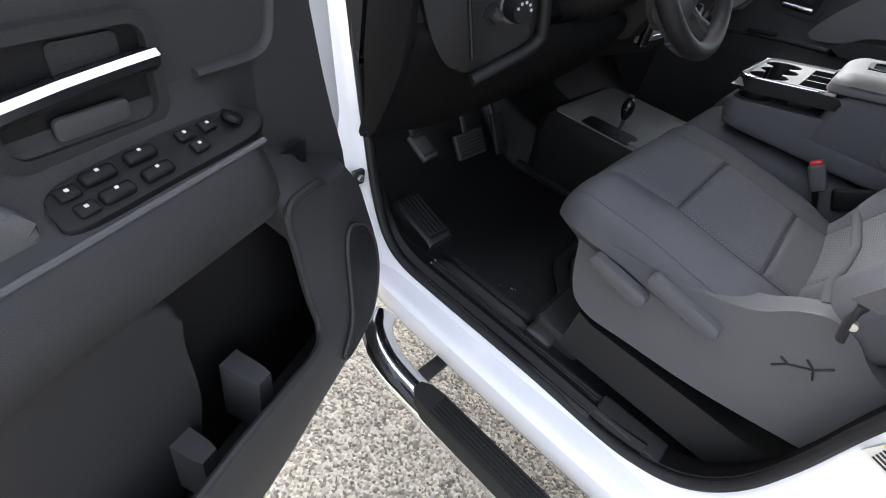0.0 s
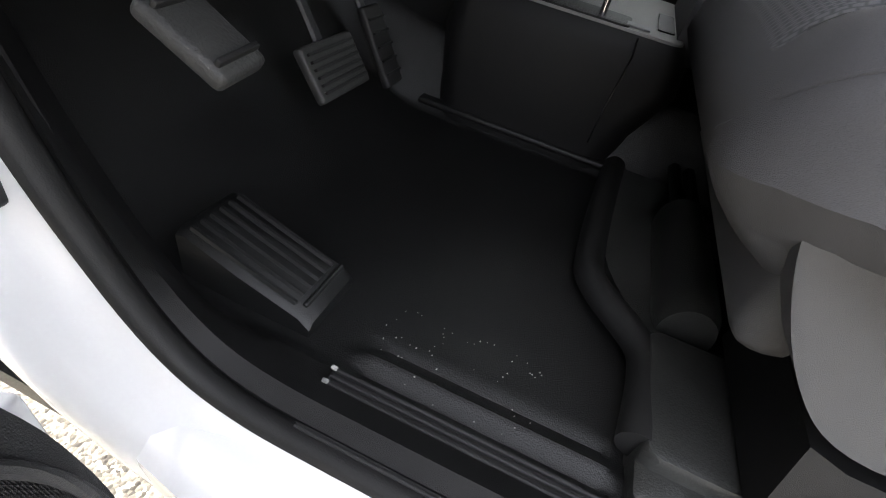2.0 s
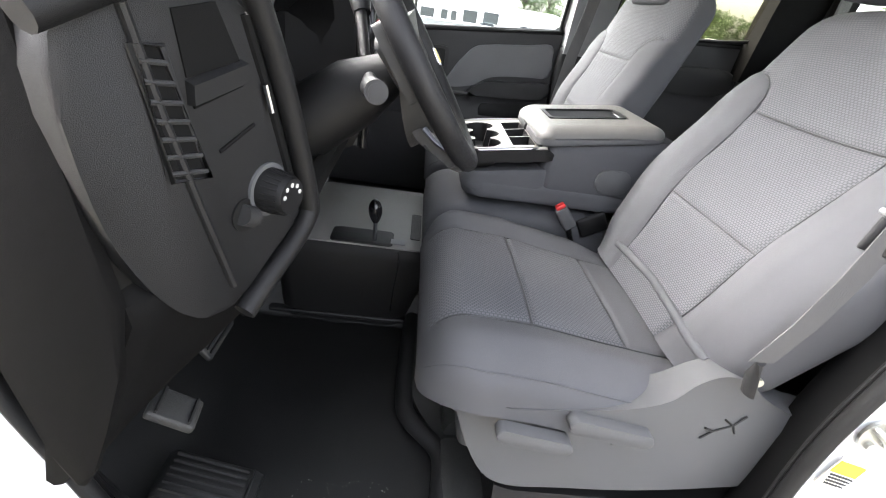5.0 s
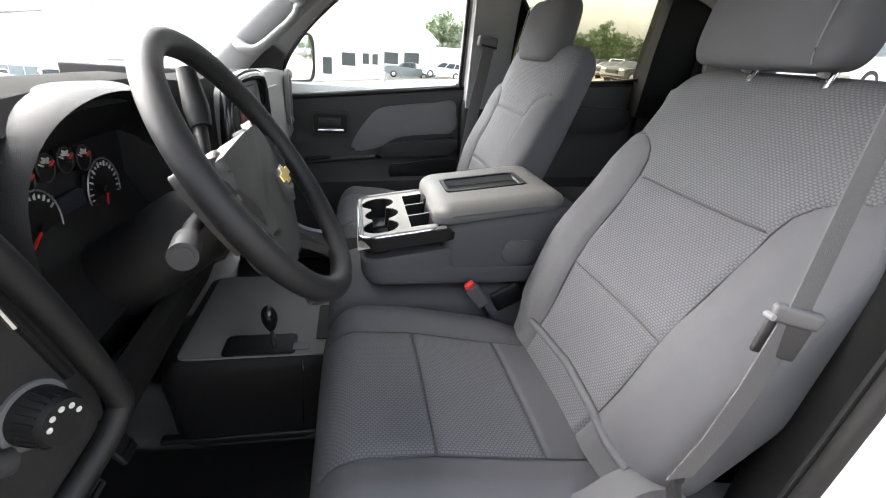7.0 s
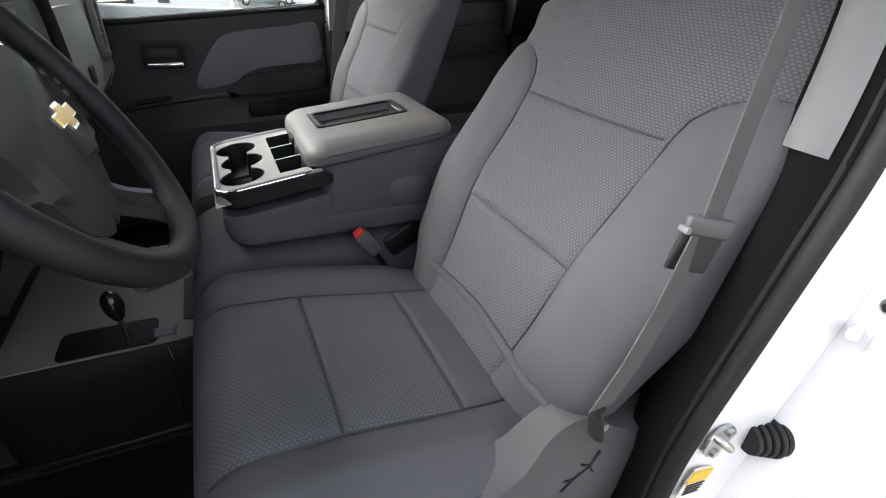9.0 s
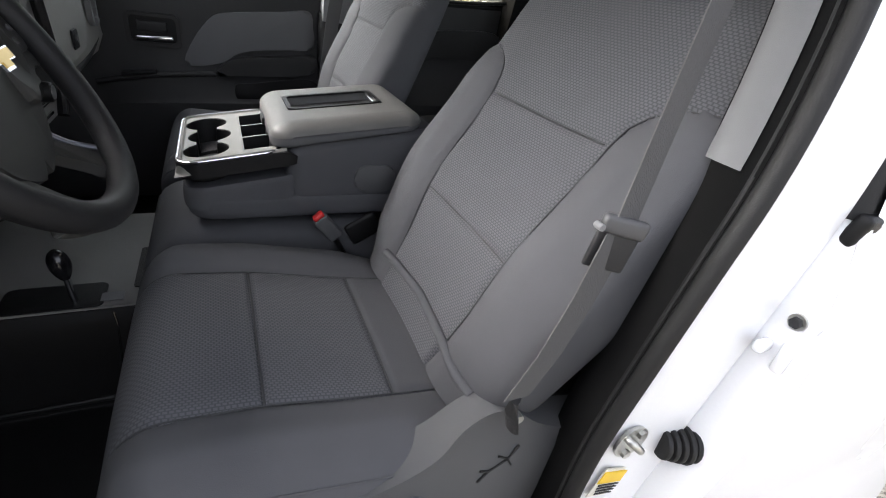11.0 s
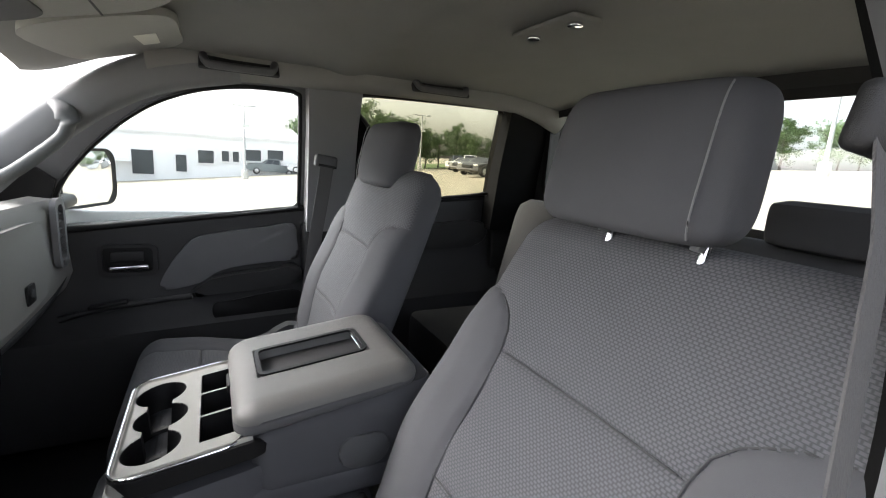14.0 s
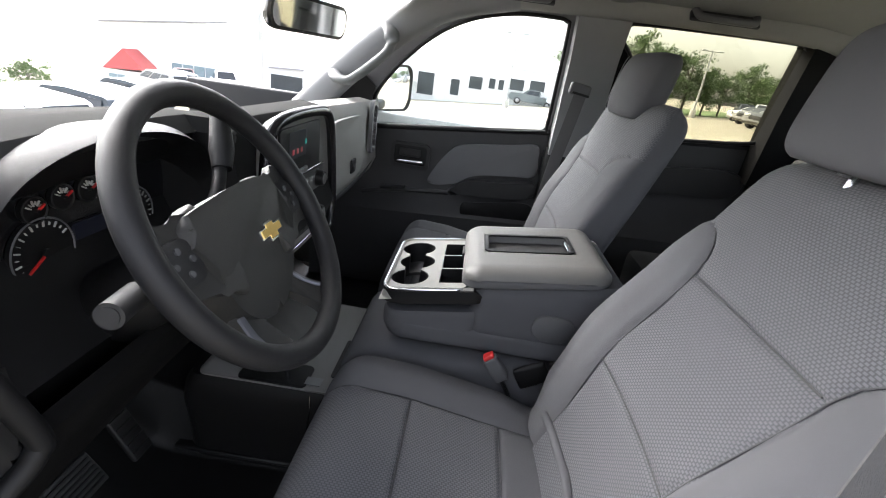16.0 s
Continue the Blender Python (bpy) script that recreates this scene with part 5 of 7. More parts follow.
part("end", tube([wheel_pt(-0.140, -0.003, -0.062), wheel_pt(-0.190, -0.005, -0.050)], 0.0135, 20), CHARCOAL, stalk, "grey ribbed stalk end")
part("end_face", tube([wheel_pt(-0.190, -0.005, -0.050), wheel_pt(-0.192, -0.005, -0.0495)], 0.0095, 20), CHARCOAL, stalk)
gear = thing("gear_lever", tuple(wheel_pt(0.05, 0.03, -0.08)), "black column gear lever with a grey button tip", "gear lever")
part("arm", tube([wheel_pt(0.045, 0.02, -0.085), wheel_pt(0.10, 0.06, -0.075), wheel_pt(0.135, 0.105, -0.06)], 0.010, 12), BLACK, gear)
part("grip", tube([wheel_pt(0.118, 0.080, -0.066), wheel_pt(0.135, 0.105, -0.06), wheel_pt(0.16, 0.155, -0.045)], 0.017, 14, radii=[0.014, 0.018, 0.013]), BLACK, gear)

# ---- pedals and floor things ----
PEDAL = mat("worn_grey_rubber", (0.028, 0.028, 0.027), 0.6, bump=0.4, scale=400, var=0.2, vscale=40)
def pedal(name, c, w, h, rot, arm, label, m, ribs):
    t = thing(name, c, label, "pedal")
    part("pad", box((0.014, w, h), c, 0.005, rot), m, t)
    R = pose(*c, *rot)
    for k in range(ribs):
        part("rib", box((0.005, w * 0.86, 0.004), tuple(R @ Vector((0.009, 0, h * (0.34 - 0.68 * k / max(1, ribs - 1))))), 0.001, rot), RUBBER, t)
    part("arm", tube([tuple(R @ Vector((-0.008, 0, h * 0.3))), tuple(Vector(c) + Vector(arm) * 0.5 + Vector((-0.03, 0, 0))), tuple(Vector(c) + Vector(arm))], 0.009, 8, flat=0.6), DARKSTEEL, t)
    return t


pedal("parking_brake_pedal", (-0.272, -0.728, 0.852), 0.048, 0.062, (0, -58, 8), (-0.12, 0.01, 0.16), "small worn metal parking brake pedal", PEDAL, 2)
pedal("brake_pedal", (-0.365, -0.420, 0.725), 0.118, 0.070, (0, -35, 0), (-0.10, 0.0, 0.22), "black ribbed rubber brake pedal", PEDAL, 6)
pedal("accelerator_pedal", (-0.375, -0.268, 0.715), 0.052, 0.12, (0, -30, 0), (-0.10, 0.0, 0.20), "narrow black rubber accelerator pedal", RUBBER, 5)
rest = thing("foot_rest", (-0.25, -0.70, 0.63), "black ribbed foot rest moulded into the floor", "foot rest")
part("pad", loft([[(x, y, z) for y, z in ((-0.722 - k, z0), (-0.715 - k, z0 + 0.006), (-0.650 - k, z0 + 0.006), (-0.643 - k, z0), (-0.643 - k, 0.60), (-0.722 - k, 0.60))] for x, z0, k in ((-0.335, 0.660, 0.004), (-0.325, 0.664, 0.004), (-0.27, 0.647, 0.006), (-0.205, 0.628, 0.006), (-0.193, 0.618, 0.006))]), VINYL, rest)
for k in range(6):
    part("rib", tube([(-0.322, -0.718 + 0.012 * k, 0.670), (-0.27, -0.719 + 0.012 * k, 0.6545), (-0.212, -0.719 + 0.012 * k, 0.6365)], 0.0032, 6), VINYL, rest)
part("rib", box((0.005, 0.064, 0.005), (-0.205, -0.685, 0.6345), 0.002), VINYL, rest)
DUCT = mat("grained_grey_black_vinyl", (0.036, 0.037, 0.035), 0.36, bump=0.3, scale=500, var=0.2, spec=0.45, vscale=12)
duct = thing("floor_duct", (0.11, -0.37, 0.61), "black moulded heater duct on the floor before the seat", "floor duct")
ridge = spline([(0.060, -0.06, 0.628), (0.045, -0.11, 0.630), (0.036, -0.28, 0.628), (0.034, -0.45, 0.626), (0.046, -0.510, 0.626), (0.100, -0.575, 0.628), (0.110, -0.620, 0.630), (0.104, -0.70, 0.632)], 8)
part("ridge", tube(ridge, 0.0185, 14, flat=0.9), RUBBER, duct, "raised black moulded ridge")
part("panel", plate(smoothed([(0.055, -0.06), (0.050, -0.28), (0.050, -0.45), (0.105, -0.55), (0.155, -0.55), (0.17, -0.3), (0.16, -0.06)]), lambda a, b, c: (a, b, 0.622 + c), 0.010, 0.004), DUCT, duct, "grey-black moulded panel")
rings = []
for j in range(15):
    v = j / 14
    y, r = -0.310 - 0.240 * v, 0.034 * (0.84 + 0.16 * (1 - abs(2 * v - 1) ** 10) ** 0.4)
    rings.append([(0.140 + 0.004 * v + r * math.cos(t), y, 0.640 + 0.042 * (r / 0.034) * max(-0.2, math.sin(t))) for t in (2 * math.pi * i / 24 for i in range(24))])
part("barrel", loft(rings), DUCT, duct, "rounded black duct barrel")
for xx in (0.128, 0.152):
    part("neck", tube([(xx, -0.32, 0.662), (xx, -0.14, 0.656), (xx + 0.004, -0.02, 0.665)], 0.0095, 10), VINYL, duct)
part("block", loft([[(a, b, z) for a, b in rrect(0.112 - k, 0.150 - k, 0.012, 4, 0.160, -0.640)] for z, k in ((0.60, 0.0), (0.640, 0.0), (0.647, 0.006), (0.649, 0.016))]), DUCT, duct, "black moulded floor block")
part("foot", loft([[(a, b, z) for a, b in rrect(0.060 - k, 0.080 - k, 0.010, 4, 0.135, -0.705)] for z, k in ((0.60, 0.0), (0.628, 0.0), (0.632, 0.010))]), DUCT, duct)
for xx, yy in ((0.150, 0.005), (0.186, -0.03)):
    part("clip", box((0.010, 0.022, 0.036), (xx, yy, 0.690), 0.004, (20, 20, 0)), LIGHTGREY, duct, "pale metal clip")

# floor console with the transfer lever
fc = thing("floor_console", (-0.10, 0.0, 0.66), "dark plastic floor console with lever gate", "floor console")
part("body", loft([[(a, b, z) for a, b in rrect(x1 - x0, 2 * y, r, 6, (x0 + x1) / 2, 0.0)] for x0, x1, y, r, z in ((-0.30, 0.030, 0.204, 0.05, 0.60), (-0.30, 0.042, 0.206, 0.05, 0.68), (-0.31, 0.078, 0.204, 0.045, 0.755), (-0.30, 0.070, 0.200, 0.035, 0.80), (-0.290, 0.060, 0.196, 0.03, 0.818), (-0.285, 0.054, 0.190, 0.028, 0.826))]), BLACK, fc)
part("seam", tube([(-0.018, -0.2075, 0.660), (-0.016, -0.2075, 0.72), (-0.010, -0.2045, 0.80), (-0.014, -0.199, 0.825)], 0.0016, 6), GLOSS, fc)
part("flange", box((0.36, 0.42, 0.012), (-0.14, 0.0, 0.628), 0.005), VINYL, fc, "black moulded edge round the console foot")
part("top_plate", plate(rrect(0.318, 0.375, 0.02, 5, -0.108, 0.0), lambda a, b, c: (a, b, 0.822 + c), 0.008, 0.003), mat("dull_grey_console_top", (0.19, 0.187, 0.178), 0.5, bump=0.3, scale=1300, var=0.08, spec=0.36), fc, "satin grey console top")
part("gate", plate(rrect(0.15, 0.075, 0.012, 5, -0.105, -0.148), lambda a, b, c: (a, b, 0.829 + c), 0.004, 0.001), BLACK, fc, "black lever gate")
part("slot", plate(rrect(0.026, 0.15, 0.006, 3, 0.024, -0.06), lambda a, b, c: (a, b, 0.829 + c), 0.003), BLACK, fc)
part("gate_badge", box((0.035, 0.026, 0.003), (-0.018, -0.160, 0.832), 0.001), LIGHTGREY, fc)
lev = thing("transfer_lever", (-0.09, -0.163, 0.81), "chrome-stemmed four wheel drive lever with a black knob", "lever")
part("stem", tube([(-0.074, -0.163, 0.83), (-0.075, -0.165, 0.875), (-0.077, -0.170, 0.91)], 0.0055, 10), CHROME, lev)
rings = []
for j in range(17):
    v = j / 16
    r = 0.019 * math.sqrt(max(0.01, math.sin(math.pi * (0.08 + 0.92 * v * 0.98)))) * (0.72 + 0.28 * v)
    rings.append([(-0.076 - 0.004 * v + r * math.cos(t), -0.169 + r * math.sin(t), 0.884 + 0.056 * v) for t in (2 * math.pi * i / 20 for i in range(20))])
part("knob", loft(rings), GLOSS, lev, "glossy black knob")

# ---- cabin things ----
rb = thing("running_board", (0.4, -0.955, 0.45), "chrome side step with black ribbed tread pad", "side step")
part("bar", tube(spline([(-0.16, -0.90, 0.53), (-0.13, -0.935, 0.525), (-0.06, -0.958, 0.515), (0.05, -0.962, 0.51), (0.4, -0.962, 0.51), (1.2, -0.962, 0.51)], 8), 0.036, 18, flat=0.75), CHROME, rb, "polished chrome bar")
part("tread", loft([[(x, -0.962 + a, 0.513 + 0.028 * b) for a, b in ((-0.036 * k, 0.2), (-0.026 * k, 1.02), (0, 1.08), (0.026 * k, 1.02), (0.036 * k, 0.2))] for x, k in ((0.025, 0.4), (0.045, 0.85), (0.08, 1.0), (1.1, 1.0))]), RUBBER, rb, "black ribbed tread")
for i in range(6):
    part("tread_rib", box((1.0, 0.003, 0.004), (0.58, -0.982 + 0.008 * i, 0.5435), 0.001, seg=1), RUBBER, rb)
part("bracket", box((0.03, 0.14, 0.02), (0.0, -0.89, 0.49), 0.004), DARKSTEEL, rb, "dark steel bracket")

# rear bench
bench = thing("rear_bench", (1.2, 0, 0.62), "dark grey cloth rear bench with head restraints", "rear seat")
DARKCLOTH = mat("dark_grey_cloth", (0.048, 0.049, 0.052), 0.95, bump=0.35, scale=1400, var=0.08, spec=0.12)
part("cushion", slab(0.86, 1.26, 0.66, 0.84, 0.99, 0.04), DARKCLOTH, bench)
for yy in (-0.345, 0.345):
    rings = []
    for j in range(21):
        v = j / 20
        k = (1 - abs(2 * v - 1) ** 7) ** (1 / 3)
        z, cx = 0.95 + 0.445 * v, 1.25 + 0.10 * v
        rings.append([(cx - 0.06 * (0.3 + 0.7 * k) * powr(math.cos(t), 0.6), yy + 0.33 * (0.88 + 0.12 * k) * powr(math.sin(t), 0.45), z) for t in (2 * math.pi * i / 40 for i in range(40))])
    part("backrest", loft(rings), DARKCLOTH, bench)
for yy in (-0.36, 0.36):
    rings = []
    for j in range(13):
        v = j / 12
        k = (1 - abs(2 * v - 1) ** 5) ** (1 / 3)
        rings.append([(1.33 - 0.045 * (0.3 + 0.7 * k) * powr(math.cos(t), 0.6), yy + 0.125 * (0.75 + 0.25 * k) * powr(math.sin(t), 0.5), 1.39 + 0.10 * v) for t in (2 * math.pi * i / 32 for i in range(32))])
    part("head_restraint", loft(rings), DARKCLOTH, bench)

# driver's belt: upper anchor, webbing, tongue, lower anchor
TONGUE = mat("mid_grey_belt_plastic", (0.07, 0.07, 0.072), 0.5, bump=0.2, scale=1300, var=0.06)


def belt(y, out, label):
    b = thing("seat_belt", (0.55, y * 1.0, 0.9), label, "seat belt")
    top = (0.610, y - out * 0.052, 1.568)
    tongue = (0.528, y + out * 0.004, 1.232)
    low = (0.462, y + out * 0.004, 1.020)
    def web(path, w, name):
        rings = []
        for i, p in enumerate(path):
            a = Vector(path[min(i + 1, len(path) - 1)]) - Vector(path[max(i - 1, 0)])
            side = Vector((1.0, 0.02, 0)).normalized() * w / 2
            nrm = a.normalized().cross(side.normalized()) * 0.0009
            p = Vector(p)
            rings.append([p - side - nrm, p + side - nrm, p + side + nrm, p - side + nrm])
        part(name, loft(rings), BELT, b, "grey woven webbing")
    web([top, (0.594, y - out * 0.034, 1.50), (0.562, y - out * 0.016, 1.37), tongue], 0.028, "webbing")
    web([(0.528, y + out * 0.002, 1.225), (0.510, y + out * 0.004, 1.15), (0.488, y + out * 0.005, 1.08), low], 0.034, "webbing")
    part("upper_anchor", box((0.044, 0.018, 0.044), top, 0.008, (0, 12, 20 * out)), CHARCOAL, b, "grey plastic upper anchor")
    part("tongue", box((0.048, 0.012, 0.020), tongue, 0.005, (0, 8, 22 * out)), TONGUE, b, "grey belt tongue housing")
    part("tongue_blade", box((0.044, 0.006, 0.042), (tongue[0] - 0.004, tongue[1] - out * 0.003, tongue[2] - 0.028), 0.004, (0, 8, 22 * out)), CHARCOAL, b)
    part("tongue_stop", cyl(0.0035, 0.010, (tongue[0] - 0.030, tongue[1] - out * 0.002, tongue[2] + 0.002), (90, 0, 0), seg=12), LIGHTGREY, b)
    part("lower_anchor", tube([low, (0.462, y + out * 0.004, 0.995), (0.472, y + out * 0.002, 0.965)], 0.011, 10, flat=0.5), CHARCOAL, b)
    part("anchor_bolt", cyl(0.006, 0.010, (0.468, y + out * 0.008, 0.992), (90, 0, 0), seg=12), STEEL, b)
    return b


belt(-0.718, -1, "grey driver's seat belt hanging from its pillar anchor")
pb = thing("seat_belt", (0.6, 0.74, 0.9), "grey passenger seat belt hanging on the far pillar", "seat belt")
part("upper_anchor", box((0.075, 0.024, 0.042), (0.585, 0.748, 1.492), 0.010, (0, 8, 0)), GREYPLASTIC, pb, "grey plastic upper anchor")
part("slot", box((0.060, 0.006, 0.008), (0.588, 0.734, 1.478), 0.001, (0, 8, 0)), BLACK, pb)
part("webbing", loft([[(x - 0.022, y, z), (x + 0.022, y, z), (x + 0.022, y + 0.002, z), (x - 0.022, y + 0.002, z)] for x, y, z in ((0.588, 0.738, 1.478), (0.575, 0.742, 1.38), (0.555, 0.745, 1.25), (0.53, 0.73, 1.05), (0.50, 0.71, 0.95))]), BELT, pb, "grey woven webbing")

# overhead console, visors, handles, lamps, mirror
oc = thing("overhead_console", (0.03, 0.01, 1.74), "light grey overhead console with map lamps", "overhead console")
LABEL = mat("pale_label", (0.62, 0.60, 0.52), 0.6, var=0.06, vscale=60)
TAUPE = mat("warm_light_grey_plastic", (0.27, 0.262, 0.235), 0.6, bump=0.25, scale=1400, var=0.04, spec=0.35)
def oc_z(x):
    return 1.660 + 0.25 * (x + 0.16)
rings = []
for k, dz in ((1.0, 0.055), (1.0, 0.02), (0.97, 0.006), (0.90, 0.0)):
    rings.append([(x, y, oc_z(x) + dz) for x, y in rrect(0.36 * k, 0.36 * k, 0.07 * k, 8, 0.025, 0.015)])
part("body", loft(rings), TAUPE, oc)
# flat plate whose charcoal colour stands for shade on the console's underside
part("recess", plate(rrect(0.15, 0.29, 0.04, 6, -0.045, 0.02), lambda a, b, c: (a, b, oc_z(a) - 0.001 - c), 0.003), CHARCOAL, oc, "flat plate coloured charcoal for the shade under the console")
part("lamp_lens", box((0.052, 0.016, 0.006), (0.165, -0.015, oc_z(0.165) - 0.002), 0.002, (0, -17, 25)), emit("pale_lamp_lens", (0.8, 0.78, 0.68), 0.35), oc, "pale map lamp lens")
part("seam_line", box((0.003, 0.33, 0.002), (0.095, 0.015, oc_z(0.095) - 0.0008), 0.0, (0, -17, 0)), CHARCOAL, oc)
for dx, dy in ((0.0, 0.0), (0.022, 0.0)):
    part("button_frame", frame_plate(rrect(0.020, 0.024, 0.003, 2, 0.085 + dx, 0.06), rrect(0.015, 0.019, 0.002, 2, 0.085 + dx, 0.06), lambda a, b, c: (a, b, oc_z(a) - 0.001 - c), 0.003), BLACK, oc, "black button outline")
part("lens", cyl(0.012, 0.004, (-0.07, 0.06, oc_z(-0.07) - 0.003), (0, -17, 0), seg=20), emit("lit_map_lamp", (0.9, 0.88, 0.8), 0.9), oc, "lit map lamp")


def visor(y, label):
    v = thing("sun_visor", (0.0, y, 1.70), label, "sun visor")
    sg = 1 if y > 0 else -1
    out = [(p.x, p.y) for p in spline([(-0.06, y - sg * 0.19, 0), (0.16, y - sg * 0.20, 0), (0.19, y, 0), (0.175, y + sg * 0.15, 0), (0.05, y + sg * 0.19, 0), (-0.05, y + sg * 0.15, 0)], 6, closed=True)]
    part("board", plate(out, lambda a, b, c: (a, b, 1.700 + 0.28 * (a + 0.1) - 0.02 * abs(b - y) + c), 0.018, 0.006), TAUPE, v, "light grey visor board")
    part("sticker", plate(rrect(0.075, 0.11, 0.004, 2, 0.105, y + sg * 0.03), lambda a, b, c: (a, b, 1.6985 + 0.28 * (a + 0.1) - 0.02 * abs(b - y) + c), 0.001), LABEL, v, "pale warning sticker")
    return v



visor(0.53, "light grey folded passenger sun visor with pale sticker")
visor(-0.44, "light grey folded driver sun visor with pale sticker")


def grab(x0, x1, y, z, label):
    g = thing("grab_handle", ((x0 + x1) / 2, y, z), label, "grab handle")
    sg = 1 if y > 0 else -1
    part("bar", tube(spline([(x0, y, z + 0.014), (x0 + 0.008, y - sg * 0.022, z - 0.006), (x0 + 0.03, y - sg * 0.030, z - 0.012), (x1 - 0.03, y - sg * 0.030, z - 0.012), (x1 - 0.008, y - sg * 0.022, z - 0.006), (x1, y, z + 0.014)], 6), 0.011, 10), GREYPLASTIC, g, "grey folding bar")
    # shade behind the grey bar is put into the base's charcoal colour
    part("base", box((x1 - x0 + 0.024, 0.014, 0.062), ((x0 + x1) / 2, y + sg * 0.004, z + 0.004), 0.005, (-35 * sg, 0, 0)), CHARCOAL, g, "base coloured charcoal for the shade behind the bar")


grab(0.235, 0.420, 0.680, 1.748, "grey folded roof grab handle over the passenger window")
grab(0.86, 1.05, 0.680, 1.762, "grey folded roof grab handle over the rear window")
dl = thing("dome_lamp", (0.91, 0.04, 1.80), "grey dome lamp with two bright lenses", "dome lamp")
part("housing", box((0.07, 0.20, 0.010), (0.88, 0.005, 1.803), 0.008), HEADLINER, dl)
for yy in (-0.060, 0.070):
    part("lens", cyl(0.015, 0.008, (0.88, yy, 1.796), seg=20, bevel=0.002), CHROME, dl, "bright round lens")
rm = thing("rear_view_mirror", (-0.15, 0.03, 1.60), "black rear view mirror on its stalk", "mirror")
mir = lambda a, b, c: Vector((-0.145, 0.115, 1.567)) + Matrix.Rotation(radians(-14), 3, "Z") @ Matrix.Rotation(radians(8), 3, "Y") @ Vector((c, a, b))
part("housing", loft([[mir(p[0] * k, p[1] * k, c) for p in rrect(0.29, 0.074, 0.03, 6)] for c, k in ((-0.035, 0.62), (-0.025, 0.86), (-0.008, 0.98), (0.004, 1.0), (0.008, 0.97))]), GLOSS, rm, "gloss black mirror housing")
MIRROR = mat("mirror_glass", (0.86, 0.88, 0.88), 0.02, metal=1.0, var=0.0)
part("glass", plate(rrect(0.270, 0.058, 0.024, 6), lambda a, b, c: mir(a, b, 0.0082 + c), 0.0012), MIRROR, rm, "mirror glass")
part("stalk", tube([mir(0, 0.01, -0.03), mir(0, 0.05, -0.06), mir(0, 0.07, -0.09)], 0.010, 10), BLACK, rm)
# front pillar grab handle, far side
PILLARGREY = mat("cool_grey_pillar_plastic", (0.115, 0.122, 0.122), 0.6, bump=0.3, scale=1300, var=0.05, spec=0.3)
pg = thing("pillar_grab_handle", (-0.22, 0.72, 1.5), "light grey grab handle on the front pillar", "grab handle")
part("bar", tube(spline([(-0.275, 0.745, 1.432), (-0.250, 0.698, 1.415), (-0.205, 0.686, 1.418), (-0.14, 0.680, 1.468), (-0.082, 0.680, 1.525), (-0.072, 0.686, 1.572), (-0.095, 0.730, 1.602)], 7), 0.026, 16, flat=0.6), PILLARGREY, pg)
part("quarter_panel", plate([(-0.40, 1.33), (-0.16, 1.33), (-0.145, 1.40), (-0.22, 1.46)], lambda a, b, c: (a, 0.83 + c, b), 0.02), BLACK, cab, "black mirror sail panel")
om = thing("door_mirror", (-0.10, 1.05, 1.35), "white door mirror with wide glass outside the window", "door mirror")
MN = Vector((0.905, -0.424, 0.04)).normalized()
MU = Vector((0.424, 0.905, 0.0)).normalized()


def om_at(a, b, c):
    """A point of the door mirror: across, up and out of its glass."""
    return Vector((-0.130, 1.14, 1.385)) + MU * a + Vector((0, 0, b)) + MN * c


part("housing", loft([[om_at(a * k, b * k, c) for a, b in rrect(0.275, 0.20, 0.05, 6)] for c, k in ((-0.10, 0.6), (-0.06, 0.9), (0.0, 1.0), (0.004, 0.99), (0.002, 0.965))]), BLACK, om, "black mirror housing")
convex = [[om_at(a * k, b * k, 0.010 - ((a * k) ** 2 + (b * k) ** 2) / 1.9) for a, b in rrect(0.252, 0.178, 0.042, 6)] for k in (1.0, 0.85, 0.7, 0.55, 0.4, 0.25, 0.1, 0.02)]
part("glass", loft(convex), MIRROR, om, "convex mirror glass")
part("arm", box((0.05, 0.16, 0.04), (-0.17, 0.98, 1.32), 0.015), BLACK, om)

# hardware on the near door pillar
def on_pillar(z, n, lift=0.0):
    """A place on the pillar's white face, n behind the opening's edge."""
    x = lerp([(0.72, 0.43), (0.83, 0.47), (1.0, 0.53), (1.2, 0.585), (1.4, 0.625)], z) + n
    return Vector((x, lerp(OUT, z) - 0.024 - lift, z))


sk = thing("door_striker", tuple(on_pillar(0.955, 0.06)), "zinc-plated door striker loop on the white pillar", "striker")
sp_ = Vector((0.592, -0.785, 0.978))
part("plate", cyl(0.024, 0.004, tuple(sp_ + Vector((0, -0.002, 0))), (90, 0, 0), seg=24), STEEL, sk)
part("loop", tube(spline([tuple(sp_ + Vector(q)) for q in ((-0.012, 0, 0.012), (-0.012, -0.010, 0.012), (0.0, -0.015, 0.002), (0.012, -0.010, -0.010), (0.012, 0, -0.010))], 5), 0.0048, 10), STEEL, sk, "steel loop")
for dx, dz in ((-0.006, -0.014), (0.008, 0.014)):
    part("bolt", cyl(0.006, 0.006, tuple(sp_ + Vector((dx, -0.006, dz))), (90, 0, 0), seg=6), STEEL, sk)
tp = Vector((0.590, -0.7875, 0.905))
tg = thing("certification_label", tuple(tp), "yellow and white paper label stuck on the pillar", "label")
YEL = mat("yellow_paper", (0.75, 0.50, 0.03), 0.6, var=0.05, vscale=50)
part("sheet", box((0.052, 0.0015, 0.05), tuple(tp), 0.0, (0, 16, 0)), LABEL, tg)
part("band", box((0.048, 0.0015, 0.020), tuple(tp + Vector((0.002, -0.0012, 0.010))), 0.0, (0, 16, 0)), YEL, tg, "yellow band")
